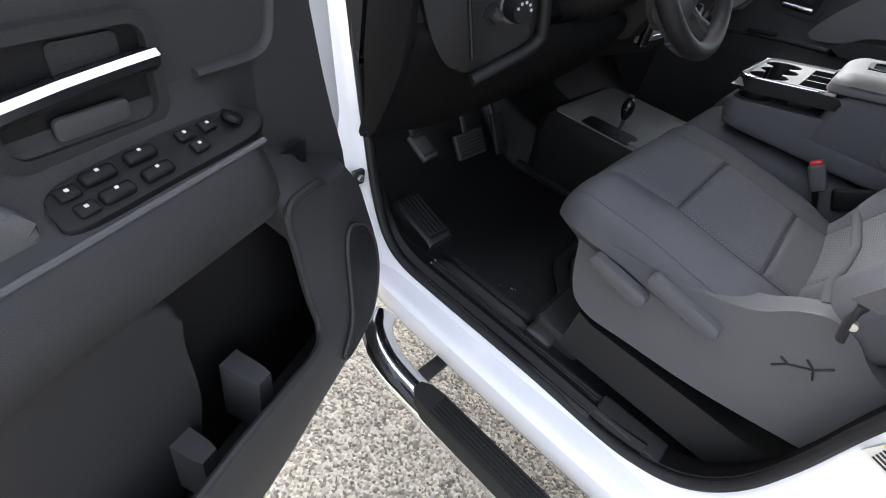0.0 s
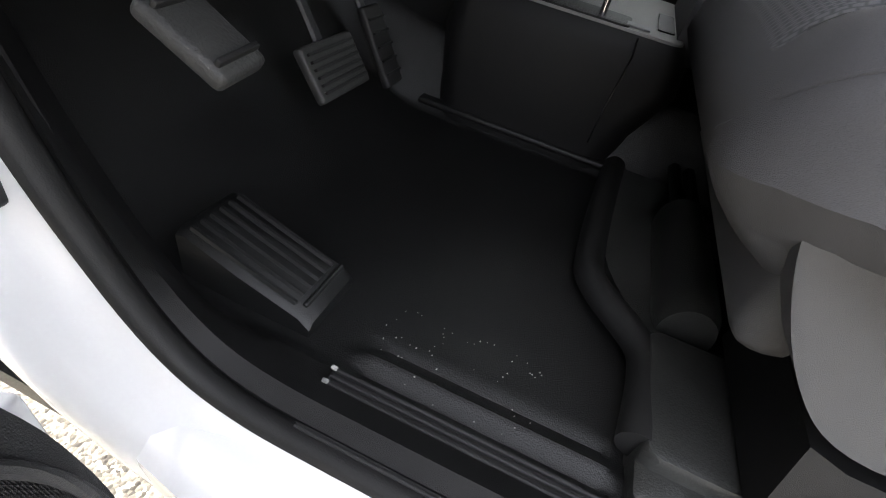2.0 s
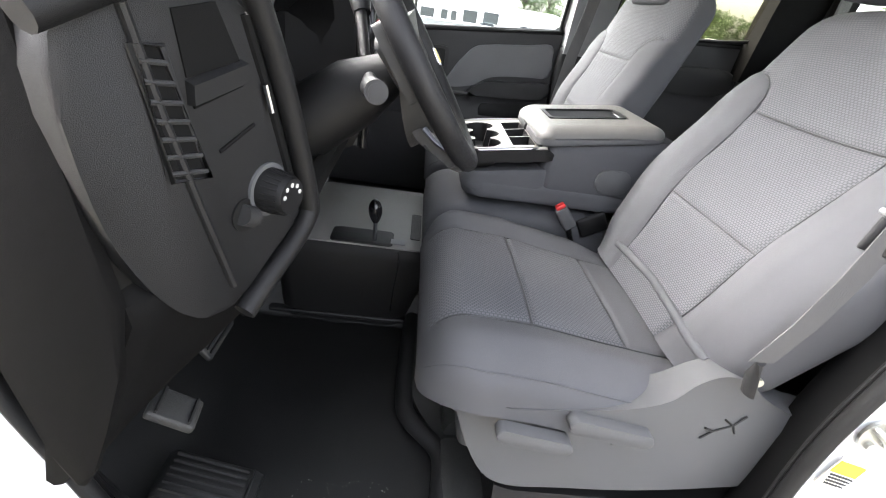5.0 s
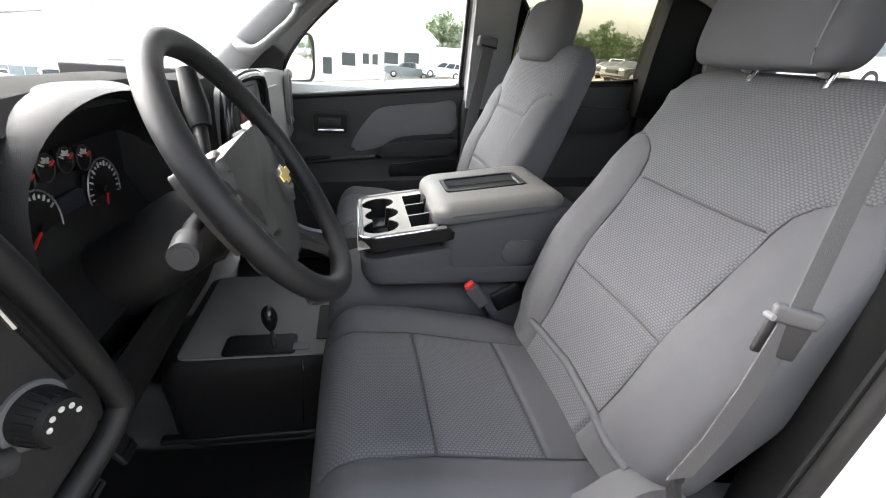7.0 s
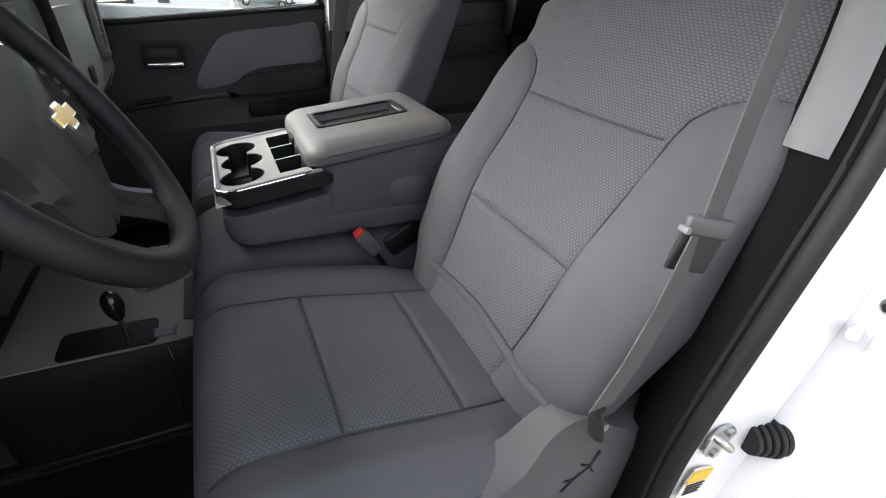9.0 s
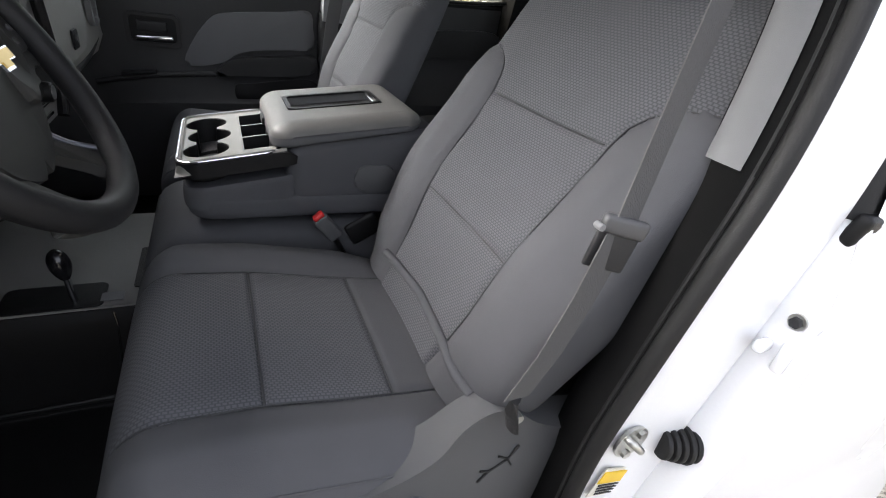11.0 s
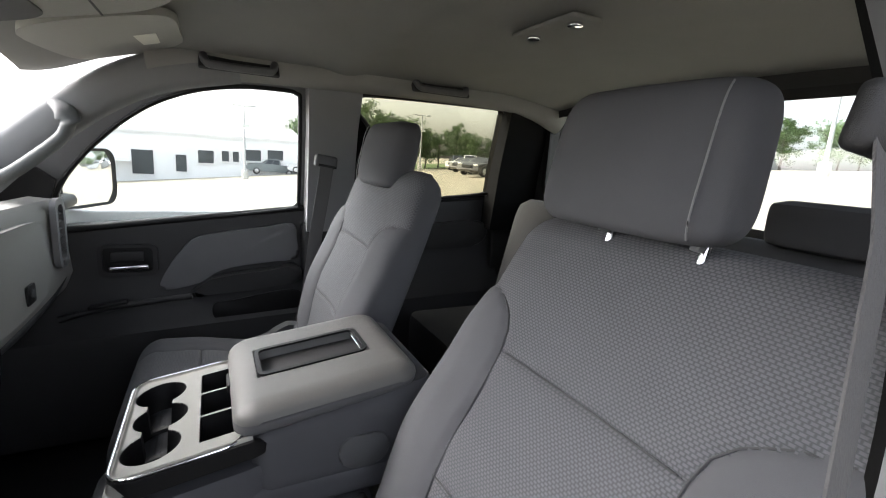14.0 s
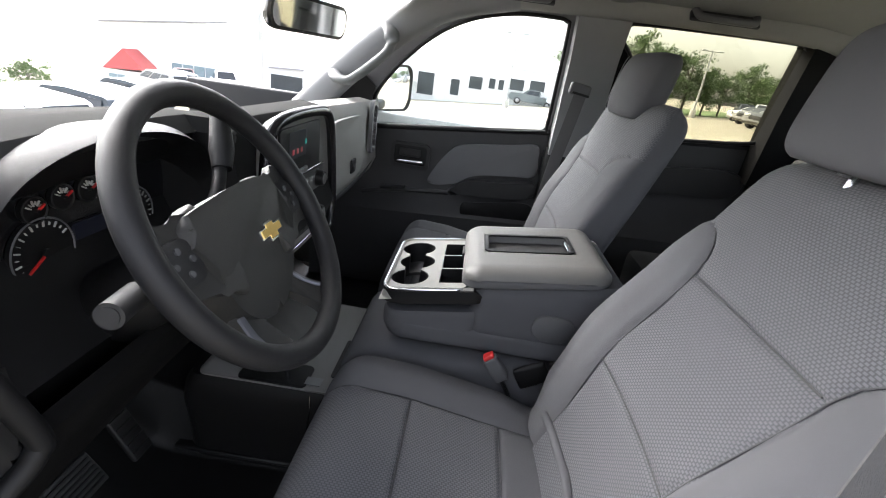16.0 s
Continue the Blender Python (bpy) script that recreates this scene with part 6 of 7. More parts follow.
for i in range(4):
    part("print_line", box((0.040, 0.001, 0.0025), tuple(tp + Vector((-0.001, -0.0016, -0.004 - 0.0055 * i))), 0.0, (0, 16, 0)), CHARCOAL, tg)
hn = thing("rear_door_hinge", (0.715, -0.82, 1.13), "white painted rear door hinge with two bolts", "door hinge")
part("leaf", box((0.010, 0.022, 0.064), (0.712, -0.824, 1.140), 0.004, (12, 0, 0)), WHITE, hn)
part("arm", box((0.050, 0.012, 0.015), (0.690, -0.812, 1.128), 0.005, (0, 15, 12)), WHITE, hn)
part("knuckle", cyl(0.007, 0.034, (0.700, -0.830, 1.122), (0, 0, 0), seg=12, bevel=0.002), WHITE, hn)
for yy, zz in ((-0.821, 1.162), (-0.821, 1.108)):
    part("washer", cyl(0.009, 0.004, (0.7055, yy, zz), (0, 90, 0), seg=20), STEEL, hn)
    part("bolt", cyl(0.0065, 0.010, (0.703, yy, zz), (0, 90, 0), seg=6, bevel=0.002), DARKSTEEL, hn)
bt = thing("wiring_boot", (0.67, -0.80, 0.97), "black ribbed rubber wiring boot between pillar and door", "wiring boot")
for i in range(7):
    part("fold", cyl(0.024 - 0.0016 * abs(i - 3), 0.0075, (0.640 + 0.0085 * i, -0.796 - 0.003 * i, 0.968), (0, 90, -18), seg=20, bevel=0.003), RUBBER, bt)
part("cap", cyl(0.028, 0.012, (0.692, -0.815, 0.968), (0, 90, -18), seg=20, bevel=0.004), RUBBER, bt)

# ---- far doors ----
DOORDARK = mat("dark_door_plastic", (0.033, 0.033, 0.034), 0.55, bump=0.4, scale=1300, var=0.1, spec=0.4)
def smoothline(rows, n=6, closed=True):
    return [(p.x, p.y) for p in spline([(a, b, 0) for a, b in rows], n, closed=closed)]


def far_door(name, x0, x1, label, front):
    d = thing(name, ((x0 + x1) / 2, 0.90, 0.6), label, "truck door")
    inner = 0.862
    rows = []
    for j in range(15):
        v = j / 14
        z = 0.62 + v * (0.62 if front else 0.72)
        bulge = 0.07 * smooth(0.62, 0.5, v) + 0.02 * smooth(0.8, 0.55, v)
        rows.append([(x0 + (x1 - x0) * i / 10, inner - bulge, z + (0.095 if front else 0.055) * (x1 - x0) * i / 10 * v) for i in range(11)] + [(x1, 0.96, z), (x0, 0.96, z)])
    part("panel", loft(rows), DOORDARK, d, "dark grained door panel")
    part("skin", box((x1 - x0, 0.03, 0.80), ((x0 + x1) / 2, 0.975, 0.90), 0.01), WHITE, d, "white painted outer skin")
    part("sill_strip", tube([(x0, 0.868, 1.228 if front else 1.34), (x1, 0.872, 1.322 if front else 1.378)], 0.012, 10), BLACK, d, "black window seal")
    return d


pd = far_door("passenger_door", -0.36, 0.535, "closed passenger door with dark panel and grey padded insert", True)
ins = smoothline([(0.092, 1.085), (0.115, 1.130), (0.145, 1.175), (0.190, 1.222), (0.26, 1.240), (0.40, 1.258), (0.495, 1.270), (0.508, 1.22), (0.508, 1.150), (0.42, 1.138), (0.31, 1.126), (0.25, 1.108), (0.21, 1.080), (0.14, 1.062), (0.095, 1.062)])
part("insert", plate(ins, lambda a, b, c: (a, 0.862 - c, b), 0.020, 0.012, seg=4), mat("mid_grey_padded_vinyl", (0.125, 0.125, 0.128), 0.6, bump=0.3, scale=1200, var=0.05, spec=0.35), pd, "grey padded vinyl insert")
arm = smoothline([(0.176, 1.040), (0.20, 1.070), (0.235, 1.094), (0.30, 1.106), (0.40, 1.115), (0.508, 1.126), (0.508, 1.070), (0.36, 1.050), (0.25, 1.045)])
part("armrest", plate(arm, lambda a, b, c: (a, 0.862 - c, b), 0.055, 0.018, seg=4), CHARCOAL, pd, "dark vinyl armrest")
part("pull_pocket", plate(smoothline([(0.24, 1.015), (0.30, 1.028), (0.50, 1.050), (0.50, 0.965), (0.27, 0.955)]), lambda a, b, c: (a, 0.790 - c, b), 0.006, 0.003), BLACK, pd, "black map pocket")
hb = part("handle_bezel", frame_plate(rrect(0.155, 0.100, 0.02, 5, 0.010, 1.158), rrect(0.130, 0.076, 0.014, 5, 0.010, 1.160), lambda a, b, c: (a, 0.858 - c, b), 0.012), CHARCOAL, pd, "dark handle bezel")
part("handle_recess", plate(rrect(0.132, 0.078, 0.014, 5, 0.010, 1.160), lambda a, b, c: (a, 0.858 - c, b), 0.003), BLACK, hb)
part("handle", box((0.105, 0.014, 0.015), (0.012, 0.842, 1.136), 0.005, (0, -3, 0)), CHROME, pd, "chrome inner door handle")
part("handle_flap", box((0.085, 0.010, 0.030), (0.008, 0.850, 1.170), 0.004), CHARCOAL, pd)
part("pull_edge", tube(spline([(-0.16, 0.800, 1.000), (-0.05, 0.80, 1.024), (0.10, 0.80, 1.040), (0.18, 0.80, 1.046)], 6), 0.009, 10), CHARCOAL, pd)
part("switch_pod", box((0.10, 0.03, 0.012), (-0.04, 0.800, 1.036), 0.004, (0, -8, 0)), BLACK, pd)
rd = far_door("rear_door", 0.69, 1.34, "closed rear door with dark plastic panel", False)
part("pull", plate(smoothline([(0.76, 1.12), (0.80, 1.20), (0.90, 1.25), (1.25, 1.28), (1.25, 1.18), (0.95, 1.16), (0.86, 1.10)]), lambda a, b, c: (a, 0.862 - c, b), 0.03, 0.012, seg=3), CHARCOAL, rd, "dark door pull")
part("handle", box((0.08, 0.012, 0.014), (0.78, 0.842, 1.225), 0.004), CHARCOAL, rd)


def side_window(name, line, top_y, bot_y, zb, zt, glassmat, label, surround):
    w = thing(name, (line[0][0], bot_y, zb), label, "window", kind="structure")
    y = lambda z: bot_y + (top_y - bot_y) * (z - zb) / (zt - zb)
    p = part("pane", plate(line, lambda a, b, c: (a, y(b) + 0.012 + c, b), 0.004), glassmat, w)
    p.visible_shadow = False
    ring = [(a, y(b), b) for a, b in line]
    outer, n = [], len(line)
    for i in range(n):
        (ax, az), (bx, bz) = line[i - 1], line[(i + 1) % n]
        d = Vector((bx - ax, bz - az)).normalized()
        outer.append((line[i][0] + d.y * 0.075, line[i][1] - d.x * 0.075))
    part("surround", frame_plate(outer, line, lambda a, b, c: (a, y(b) + 0.018 + c, b), 0.03), surround, w, "trim round the window")
    part("window_frame", tube(ring, 0.007, 8, closed=True, up=(0, 1, 0)), BLACK, w, "black window frame")
    return w


fw = smoothline([(-0.15, 1.245), (0.15, 1.280), (0.50, 1.322), (0.515, 1.35), (0.507, 1.66), (0.495, 1.697), (0.45, 1.704), (0.32, 1.698), (0.19, 1.668), (0.07, 1.607), (-0.05, 1.50), (-0.14, 1.38), (-0.165, 1.28)], 5)
side_window("side_window", fw, 0.765, 0.862, 1.30, 1.70, WINDOW, "clear glass of the passenger door window", LIGHTGREY)
rw = smoothline([(0.72, 1.352), (1.00, 1.368), (1.26, 1.395), (1.285, 1.43), (1.292, 1.68), (1.275, 1.718), (1.22, 1.728), (0.78, 1.722), (0.695, 1.710), (0.68, 1.68), (0.745, 1.60), (0.715, 1.50), (0.705, 1.38)], 5)
side_window("side_window", rw, 0.765, 0.862, 1.30, 1.70, TINTED, "tinted rear side window glass", MATTE)
# near side rear door, closed
nd = thing("near_rear_door", (1.0, -0.92, 0.6), "closed white rear door on the near side", "truck door")
part("panel", loft([[(x, -0.775, 0.62), (x, -0.77, 1.30), (x, -0.80, 1.32), (x, -0.81, 0.62)] for x in (0.80, 1.0, 1.38)]), DOORDARK, nd, "dark inner panel")
EDGE_X = [(0.60, 0.48), (0.72, 0.548), (0.83, 0.618), (1.0, 0.668), (1.2, 0.703), (1.4, 0.728), (1.58, 0.748), (1.75, 0.75)]
EDGE_IN = [(0.60, -0.82), (0.83, -0.80), (1.0, -0.800), (1.1, -0.806), (1.2, -0.806), (1.3, -0.795), (1.4, -0.776), (1.5, -0.757), (1.75, -0.69)]
EDGE_OUT = [(0.60, -0.87), (0.8, -0.848), (0.95, -0.850), (1.1, -0.854), (1.2, -0.838), (1.27, -0.818), (1.4, -0.790), (1.5, -0.768), (1.75, -0.70)]
low, high, lip_line = [], [], []
for k in range(25):
    z = 0.60 + 1.15 * k / 24
    x, yi, yo = lerp(EDGE_X, z), lerp(EDGE_IN, z), lerp(EDGE_OUT, z)
    ring = [(x + 0.05, yi + 0.05, z), (x + 0.004, yi + 0.045, z), (x + 0.006, yi + 0.004, z), (x + 0.012, yo + 0.016, z), (x + 0.018, yo + 0.004, z), (x + 0.026, yo, z), (1.37, yo - 0.012, z), (1.37, yi + 0.05, z)]
    if z < 1.29:
        low.append(ring)
        lip_line.append((x + 0.020, yo + 0.002, z))
    if z > 1.24:
        high.append([(x + 0.06, yi + 0.05, z), (x, yi + 0.045, z), (x - 0.002, yi + 0.002, z), (x + 0.012, yo + 0.008, z), (x + 0.02, yo + 0.003, z), (x + 0.06, yo + 0.003, z)])
part("skin", loft(low), WHITE, nd, "white painted outer skin")
part("skin_hem", tube(lip_line, 0.0045, 8), WHITE, nd, "folded white skin edge")
part("window_frame", loft(high), BLACK, nd, "black window frame")
part("frame_skin", loft([[(r[4][0] + 0.004, r[4][1] - 0.004, r[4][2]), (r[4][0] + 0.012, r[4][1] - 0.010, r[4][2]), (r[4][0] + 0.05, r[4][1] - 0.010, r[4][2]), (r[4][0] + 0.05, r[4][1], r[4][2])] for r in high]), WHITE, nd, "white outer window frame")
part("mould_tip", box((0.03, 0.016, 0.035), (0.735, -0.812, 1.262), 0.006, (12, 0, 0)), BLACK, nd, "black belt moulding tip")
part("belt_rail", box((0.62, 0.03, 0.03), (1.06, -0.795, 1.345), 0.008), BLACK, nd)

# ---- the open driver's door ----
DA = radians(72)
DP, DD, DN = Vector((-0.285, -0.905, 0)), Vector((math.cos(DA), -math.sin(DA), 0)), Vector((math.sin(DA), math.cos(DA), 0))


def door_pt(s, z, c=0.0):
    """s along the open door from its hinge, c out of its inner face."""
    return DP + DD * s + DN * c + Vector((0, 0, z + 0.066 * smooth(0.60, 0.90, z)))


def door_raw(s, z, c=0.0):
    return DP + DD * s + DN * c + Vector((0, 0, z))


dd = thing("driver_door", tuple(door_pt(0.4, 0.5)), "open driver's door with dark grained panel and map pocket", "truck door")


# painted shell behind the trim
part("shell", loft([[door_pt(s, z, c) for s, c in ((s0 - 0.02, -0.11), (s0 - 0.03, -0.02), (s0 + 0.02, -0.006), (1.0, -0.006), (1.0, -0.11))] for z, s0 in ((0.44, 0.16), (0.52, 0.10), (0.7, 0.06), (0.9, 0.05), (1.2, 0.12), (1.38, 0.14))]), WHITE, dd, "white painted door shell")
FRONT = [(0.78, 0.018), (0.845, 0.040), (0.92, 0.074), (1.00, 0.103), (1.092, 0.132), (1.38, 0.18)]
part("upper_panel", grid(lambda u, v: door_pt(lerp(FRONT, 0.80 + 0.58 * v) + (1.0 - lerp(FRONT, 0.80 + 0.58 * v)) * u, 0.80 + 0.58 * v, 0.004), 30, 24), DOORDARK, dd, "dark grained upper door panel")
# armrest with the switch pod
ARM = [(0.004, 1.050), (0.020, 1.020), (0.034, 1.006), (0.058, 0.994), (0.068, 0.988), (0.076, 0.978), (0.092, 0.955), (0.098, 0.930), (0.090, 0.908), (0.060, 0.900), (0.004, 0.902)]


def arm_ring(s):
    k = smooth(0.235, 0.31, s)
    dz = -0.05 * (s - 0.3) - 0.02 * (1 - k)
    return [door_pt(s, z + dz if c > 0.01 else z, 0.004 + (c - 0.004) * (0.08 + 0.92 * k)) for c, z in ARM]


part("armrest", loft([arm_ring(0.235 + 0.765 * i / 40) for i in range(41)]), CHARCOAL, dd, "dark grained armrest")
part("armrest_edge", tube([door_pt(0.29 + 0.71 * i / 20, 0.991 - 0.05 * (0.71 * i / 20), 0.066) for i in range(21)], 0.0035, 8), GREYPLASTIC, dd, "worn silver-grey armrest edge")
pod = part("switch_pod", plate([(p.x, p.y) for p in spline([(0.272, 0.046, 0), (0.30, 0.028, 0), (0.38, 0.022, 0), (0.48, 0.024, 0), (0.497, 0.040, 0), (0.49, 0.058, 0), (0.40, 0.060, 0), (0.30, 0.060, 0)], 5, closed=True)], lambda s, c, h: door_pt(s, 1.026 - 0.55 * c - 0.05 * (s - 0.3) + h, c), 0.006, 0.002), BLACK, dd, "black window switch pod")
DOT = mat("white_switch_print", (0.7, 0.7, 0.68), 0.5, var=0.02)


def pod_at(s, c, h):
    return door_pt(s, 1.026 - 0.55 * c - 0.05 * (s - 0.3) + h, c)


for s, c, big in ((0.478, 0.034, 0), (0.476, 0.050, 0), (0.450, 0.032, 1), (0.449, 0.050, 1), (0.410, 0.032, 1), (0.409, 0.050, 1), (0.362, 0.033, 0), (0.358, 0.047, 0), (0.335, 0.034, 0)):
    sw = part("switch", box((0.030 if big else 0.018, 0.013, 0.010 if big else 0.005), tuple(pod_at(s, c, 0.008)), 0.004, (-24, 0, -72)), BLACK, pod, "black rocker switch")
    part("symbol", box((0.0032, 0.0028, 0.0008), tuple(pod_at(s, c, 0.0134 if big else 0.0109)), 0.0, (-24, 0, -72)), DOT, sw)
part("mirror_knob", cyl(0.011, 0.008, tuple(pod_at(0.306, 0.038, 0.009)), (-24, 0, 0), seg=24, bevel=0.002), BLACK, pod, "round mirror adjuster")
# inner handle
HANDLEGREY = mat("dark_grey_grained_plastic", (0.05, 0.05, 0.051), 0.55, bump=0.35, scale=1300, var=0.08, spec=0.36)
hb = part("handle_bezel", frame_plate(rrect(0.150, 0.104, 0.022, 6, 0.432, 1.073), rrect(0.128, 0.084, 0.016, 6, 0.432, 1.073), lambda a, b, c: door_pt(a, b, 0.004 + c), 0.012), CHARCOAL, dd, "dark handle bezel")
part("handle_well", plate(rrect(0.130, 0.086, 0.016, 6, 0.432, 1.073), lambda a, b, c: door_pt(a, b, 0.004 + c), 0.002), BLACK, hb, "dark handle well")
part("well_pad", plate(rrect(0.056, 0.030, 0.006, 4, 0.416, 1.094), lambda a, b, c: door_pt(a, b, 0.0065 + c), 0.002), CHARCOAL, hb)
part("handle", loft([[door_pt(s, z0 + h, c) for h, c in ((-0.011, 0.010), (-0.012, 0.020), (-0.004, 0.027), (0.004, 0.027), (0.007, 0.020), (0.006, 0.010))] for s, z0 in ((0.366, 1.086), (0.40, 1.084), (0.45, 1.080), (0.50, 1.074))]), GLOSS, dd, "gloss black handle lever")
part("handle_trim", loft([[door_pt(s, z0 + h, c) for h, c in ((0.003, 0.0265), (0.004, 0.0285), (0.0085, 0.0235), (0.0075, 0.0215))] for s, z0 in ((0.366, 1.086), (0.40, 1.084), (0.45, 1.080), (0.50, 1.074))]), CHROME, dd, "chrome handle trim")
part("handle_pull", plate(rrect(0.064, 0.020, 0.006, 4, 0.428, 1.046), lambda a, b, c: door_pt(a, b, 0.012 + c), 0.004, 0.002), HANDLEGREY, hb)
part("relief_edge", tube([door_pt(a, b, 0.003) for a, b in ((p.x, p.y) for p in spline([(0.318, 1.053, 0), (0.27, 1.052, 0), (0.238, 1.053, 0), (0.216, 1.064, 0), (0.208, 1.09, 0), (0.20, 1.2, 0)], 6))], 0.011, 10, flat=0.5), DOORDARK, dd, "raised moulding")
part("cloth_pad", plate([(p.x, p.y) for p in spline([(0.510, 0.985, 0), (0.514, 1.008, 0), (0.540, 1.030, 0), (0.62, 1.046, 0), (0.80, 1.058, 0), (0.95, 1.062, 0), (0.96, 0.99, 0), (0.95, 0.955, 0), (0.80, 0.952, 0), (0.62, 0.955, 0), (0.530, 0.963, 0)], 5, closed=True)], lambda a, b, c: door_pt(a, b, 0.03 + c), 0.018, 0.010), mat("grey_padded_door_vinyl", (0.10, 0.10, 0.102), 0.6, bump=0.3, scale=1200, var=0.05, spec=0.35), dd, "grey padded vinyl insert")
# map pocket: back wall, outer lip, bottle shelf
part("pocket_back", grid(lambda u, v: door_pt(0.16 + 0.84 * u, 0.46 + 0.46 * v, 0.02 + 0.05 * (1 - v) ** 2), 12, 12), BLACK, dd, "black pocket back wall")
RIM = [(0.190, 0.950, 0.070), (0.232, 0.966, 0.080), (0.283, 0.960, 0.088), (0.280, 0.880, 0.100), (0.272, 0.800, 0.112), (0.272, 0.748, 0.130), (0.305, 0.738, 0.150), (0.380, 0.742, 0.156), (0.480, 0.745, 0.160), (0.70, 0.72, 0.165), (1.0, 0.70, 0.165)]
EDGE = [(0.075, 0.905, 0.030), (0.056, 0.865, 0.050), (0.045, 0.810, 0.066), (0.036, 0.745, 0.085), (0.045, 0.668, 0.105), (0.090, 0.604, 0.125), (0.185, 0.578, 0.140), (0.300, 0.564, 0.152), (0.440, 0.550, 0.166), (0.68, 0.52, 0.170), (1.0, 0.50, 0.170)]
rim_l, edge_l = spline(RIM, 6), spline(EDGE, 6)


def lip_at(u, v):
    i = min(len(rim_l) - 1, round(u * (len(rim_l) - 1)))
    p = edge_l[i].lerp(rim_l[i], v)
    return door_raw(p.x, p.y, p.z + 0.010 * math.sin(math.pi * v))


bm = grid(lip_at, len(rim_l) - 1, 10)
part("pocket_lip", bm, DOORDARK, dd, "dark grained pocket front")
part("pocket_rim", tube([door_raw(p.x, p.y, p.z) for p in rim_l], 0.006, 8), CHARCOAL, dd)
part("lower_edge", loft([[door_raw(p.x, p.y, p.z), door_raw(p.x - 0.004, p.y - 0.012, p.z - 0.02), door_raw(p.x - 0.004, p.y - 0.01, 0.0)] for p in edge_l], closed=False), DOORDARK, dd)
part("front_join", grid(lambda u, v: door_raw(edge_l[0].x + (rim_l[0].x - edge_l[0].x) * u, edge_l[0].y + (rim_l[0].y - edge_l[0].y) * u + 0.012 * v, 0.004 + (edge_l[0].z + (rim_l[0].z - edge_l[0].z) * u + 0.010 * math.sin(math.pi * u) - 0.004) * (1 - v)), 10, 6), DOORDARK, dd)
part("front_join", grid(lambda u, v: door_raw(rim_l[round(16 * u)].x, rim_l[round(16 * u)].y + 0.030 * v, 0.004 + (rim_l[round(16 * u)].z - 0.004) * (1 - v)), 16, 6), DOORDARK, dd)
GRILLE = mat("black_speaker_mesh", (0.012, 0.012, 0.012), 0.6, var=0.1, spec=0.3)
gn, gk = GRILLE.node_tree.nodes, GRILLE.node_tree.links
gtc, gvo, gbp = gn.new("ShaderNodeTexCoord"), gn.new("ShaderNodeTexVoronoi"), gn.new("ShaderNodeBump")
gvo.inputs["Scale"].default_value, gvo.inputs["Randomness"].default_value = 900.0, 0.0
gbp.inputs["Strength"].default_value, gbp.inputs["Distance"].default_value = 1.0, 0.004
gk.new(gtc.outputs["Object"], gvo.inputs["Vector"]), gk.new(gvo.outputs["Distance"], gbp.inputs["Height"]), gk.new(gbp.outputs["Normal"], gn["Principled BSDF"].inputs["Normal"])


def grille_at(r, a, lift):
    """r and a: polar place on the grille, on the pocket's outer face."""
    cu, cv = math.copysign(abs(math.cos(a)) ** 0.7, math.cos(a)), math.copysign(abs(math.sin(a)) ** 0.7, math.sin(a))
    u, v = 0.42 + 0.18 * r * cu, 0.30 + 0.26 * r * cv
    k = u * (len(rim_l) - 1)
    i = min(len(rim_l) - 2, int(k))
    p, q = edge_l[i].lerp(edge_l[i + 1], k - i), rim_l[i].lerp(rim_l[i + 1], k - i)
    p = p.lerp(q, v)
    return door_raw(p.x, p.y, p.z + 0.010 * math.sin(math.pi * v) + lift)


part("speaker_grille", loft([[grille_at(max(0.001, j / 8), 2 * math.pi * i / 48, 0.004) for i in range(48)] for j in range(9)], caps=False), GRILLE, dd, "black meshed speaker grille")
part("grille_edge", tube([grille_at(1.03, 2 * math.pi * i / 60, 0.004) for i in range(60)], 0.0035, 8, closed=True), DOORDARK, dd)
part("speaker_cover", plate([(p.x, p.y) for p in spline([(0.465, 0.885, 0), (0.447, 0.80, 0), (0.45, 0.70, 0), (0.49, 0.60, 0), (0.56, 0.55, 0), (0.98, 0.54, 0), (0.98, 0.875, 0), (0.70, 0.885, 0)], 5, closed=True)], lambda a, b, c: door_pt(a, b, 0.03 + c), 0.045, 0.012, seg=3), CHARCOAL, dd, "dark speaker cover")
for s, z in ((0.385, 0.690), (0.488, 0.660)):
    part("divider_tab", loft([[door_pt(s + a * k, z + b, c) for a, b in ((-0.022, -0.06), (0.022, -0.06), (0.016, 0.035), (-0.016, 0.035))] for c, k in ((0.06, 1.0), (0.11, 0.9), (0.125, 0.7))]), HANDLEGREY, dd, "grey bottle divider tab")
# kick-side hardware: check strap and hinge
st = thing("door_check_strap", (-0.33, -0.84, 0.76), "dark steel door check strap bolted to the white pillar", "check strap")
part("arm", loft([[(x, y - 0.004, z - w), (x + 0.006, y + 0.004, z - w), (x + 0.006, y + 0.004, z + w), (x, y - 0.004, z + w)] for x, y, z, w in ((-0.345, -0.838, 0.772, 0.012), (-0.330, -0.868, 0.760, 0.008), (-0.312, -0.900, 0.745, 0.011), (-0.295, -0.935, 0.732, 0.012))]), DARKSTEEL, st)
part("bracket", box((0.014, 0.030, 0.036), (-0.338, -0.842, 0.775), 0.005), DARKSTEEL, st)
part("bolt", cyl(0.008, 0.010, (-0.329, -0.842, 0.778), (0, 90, 0), seg=6), STEEL, st)
hg = thing("front_hinge_assembly", (-0.33, -0.90, 0.66), "white painted steel hinge assembly below the strap", "hinge")
part("leaf", box((0.06, 0.014, 0.075), (-0.305, -0.905, 0.645), 0.005, (0, 0, 18)), WHITE, hg)
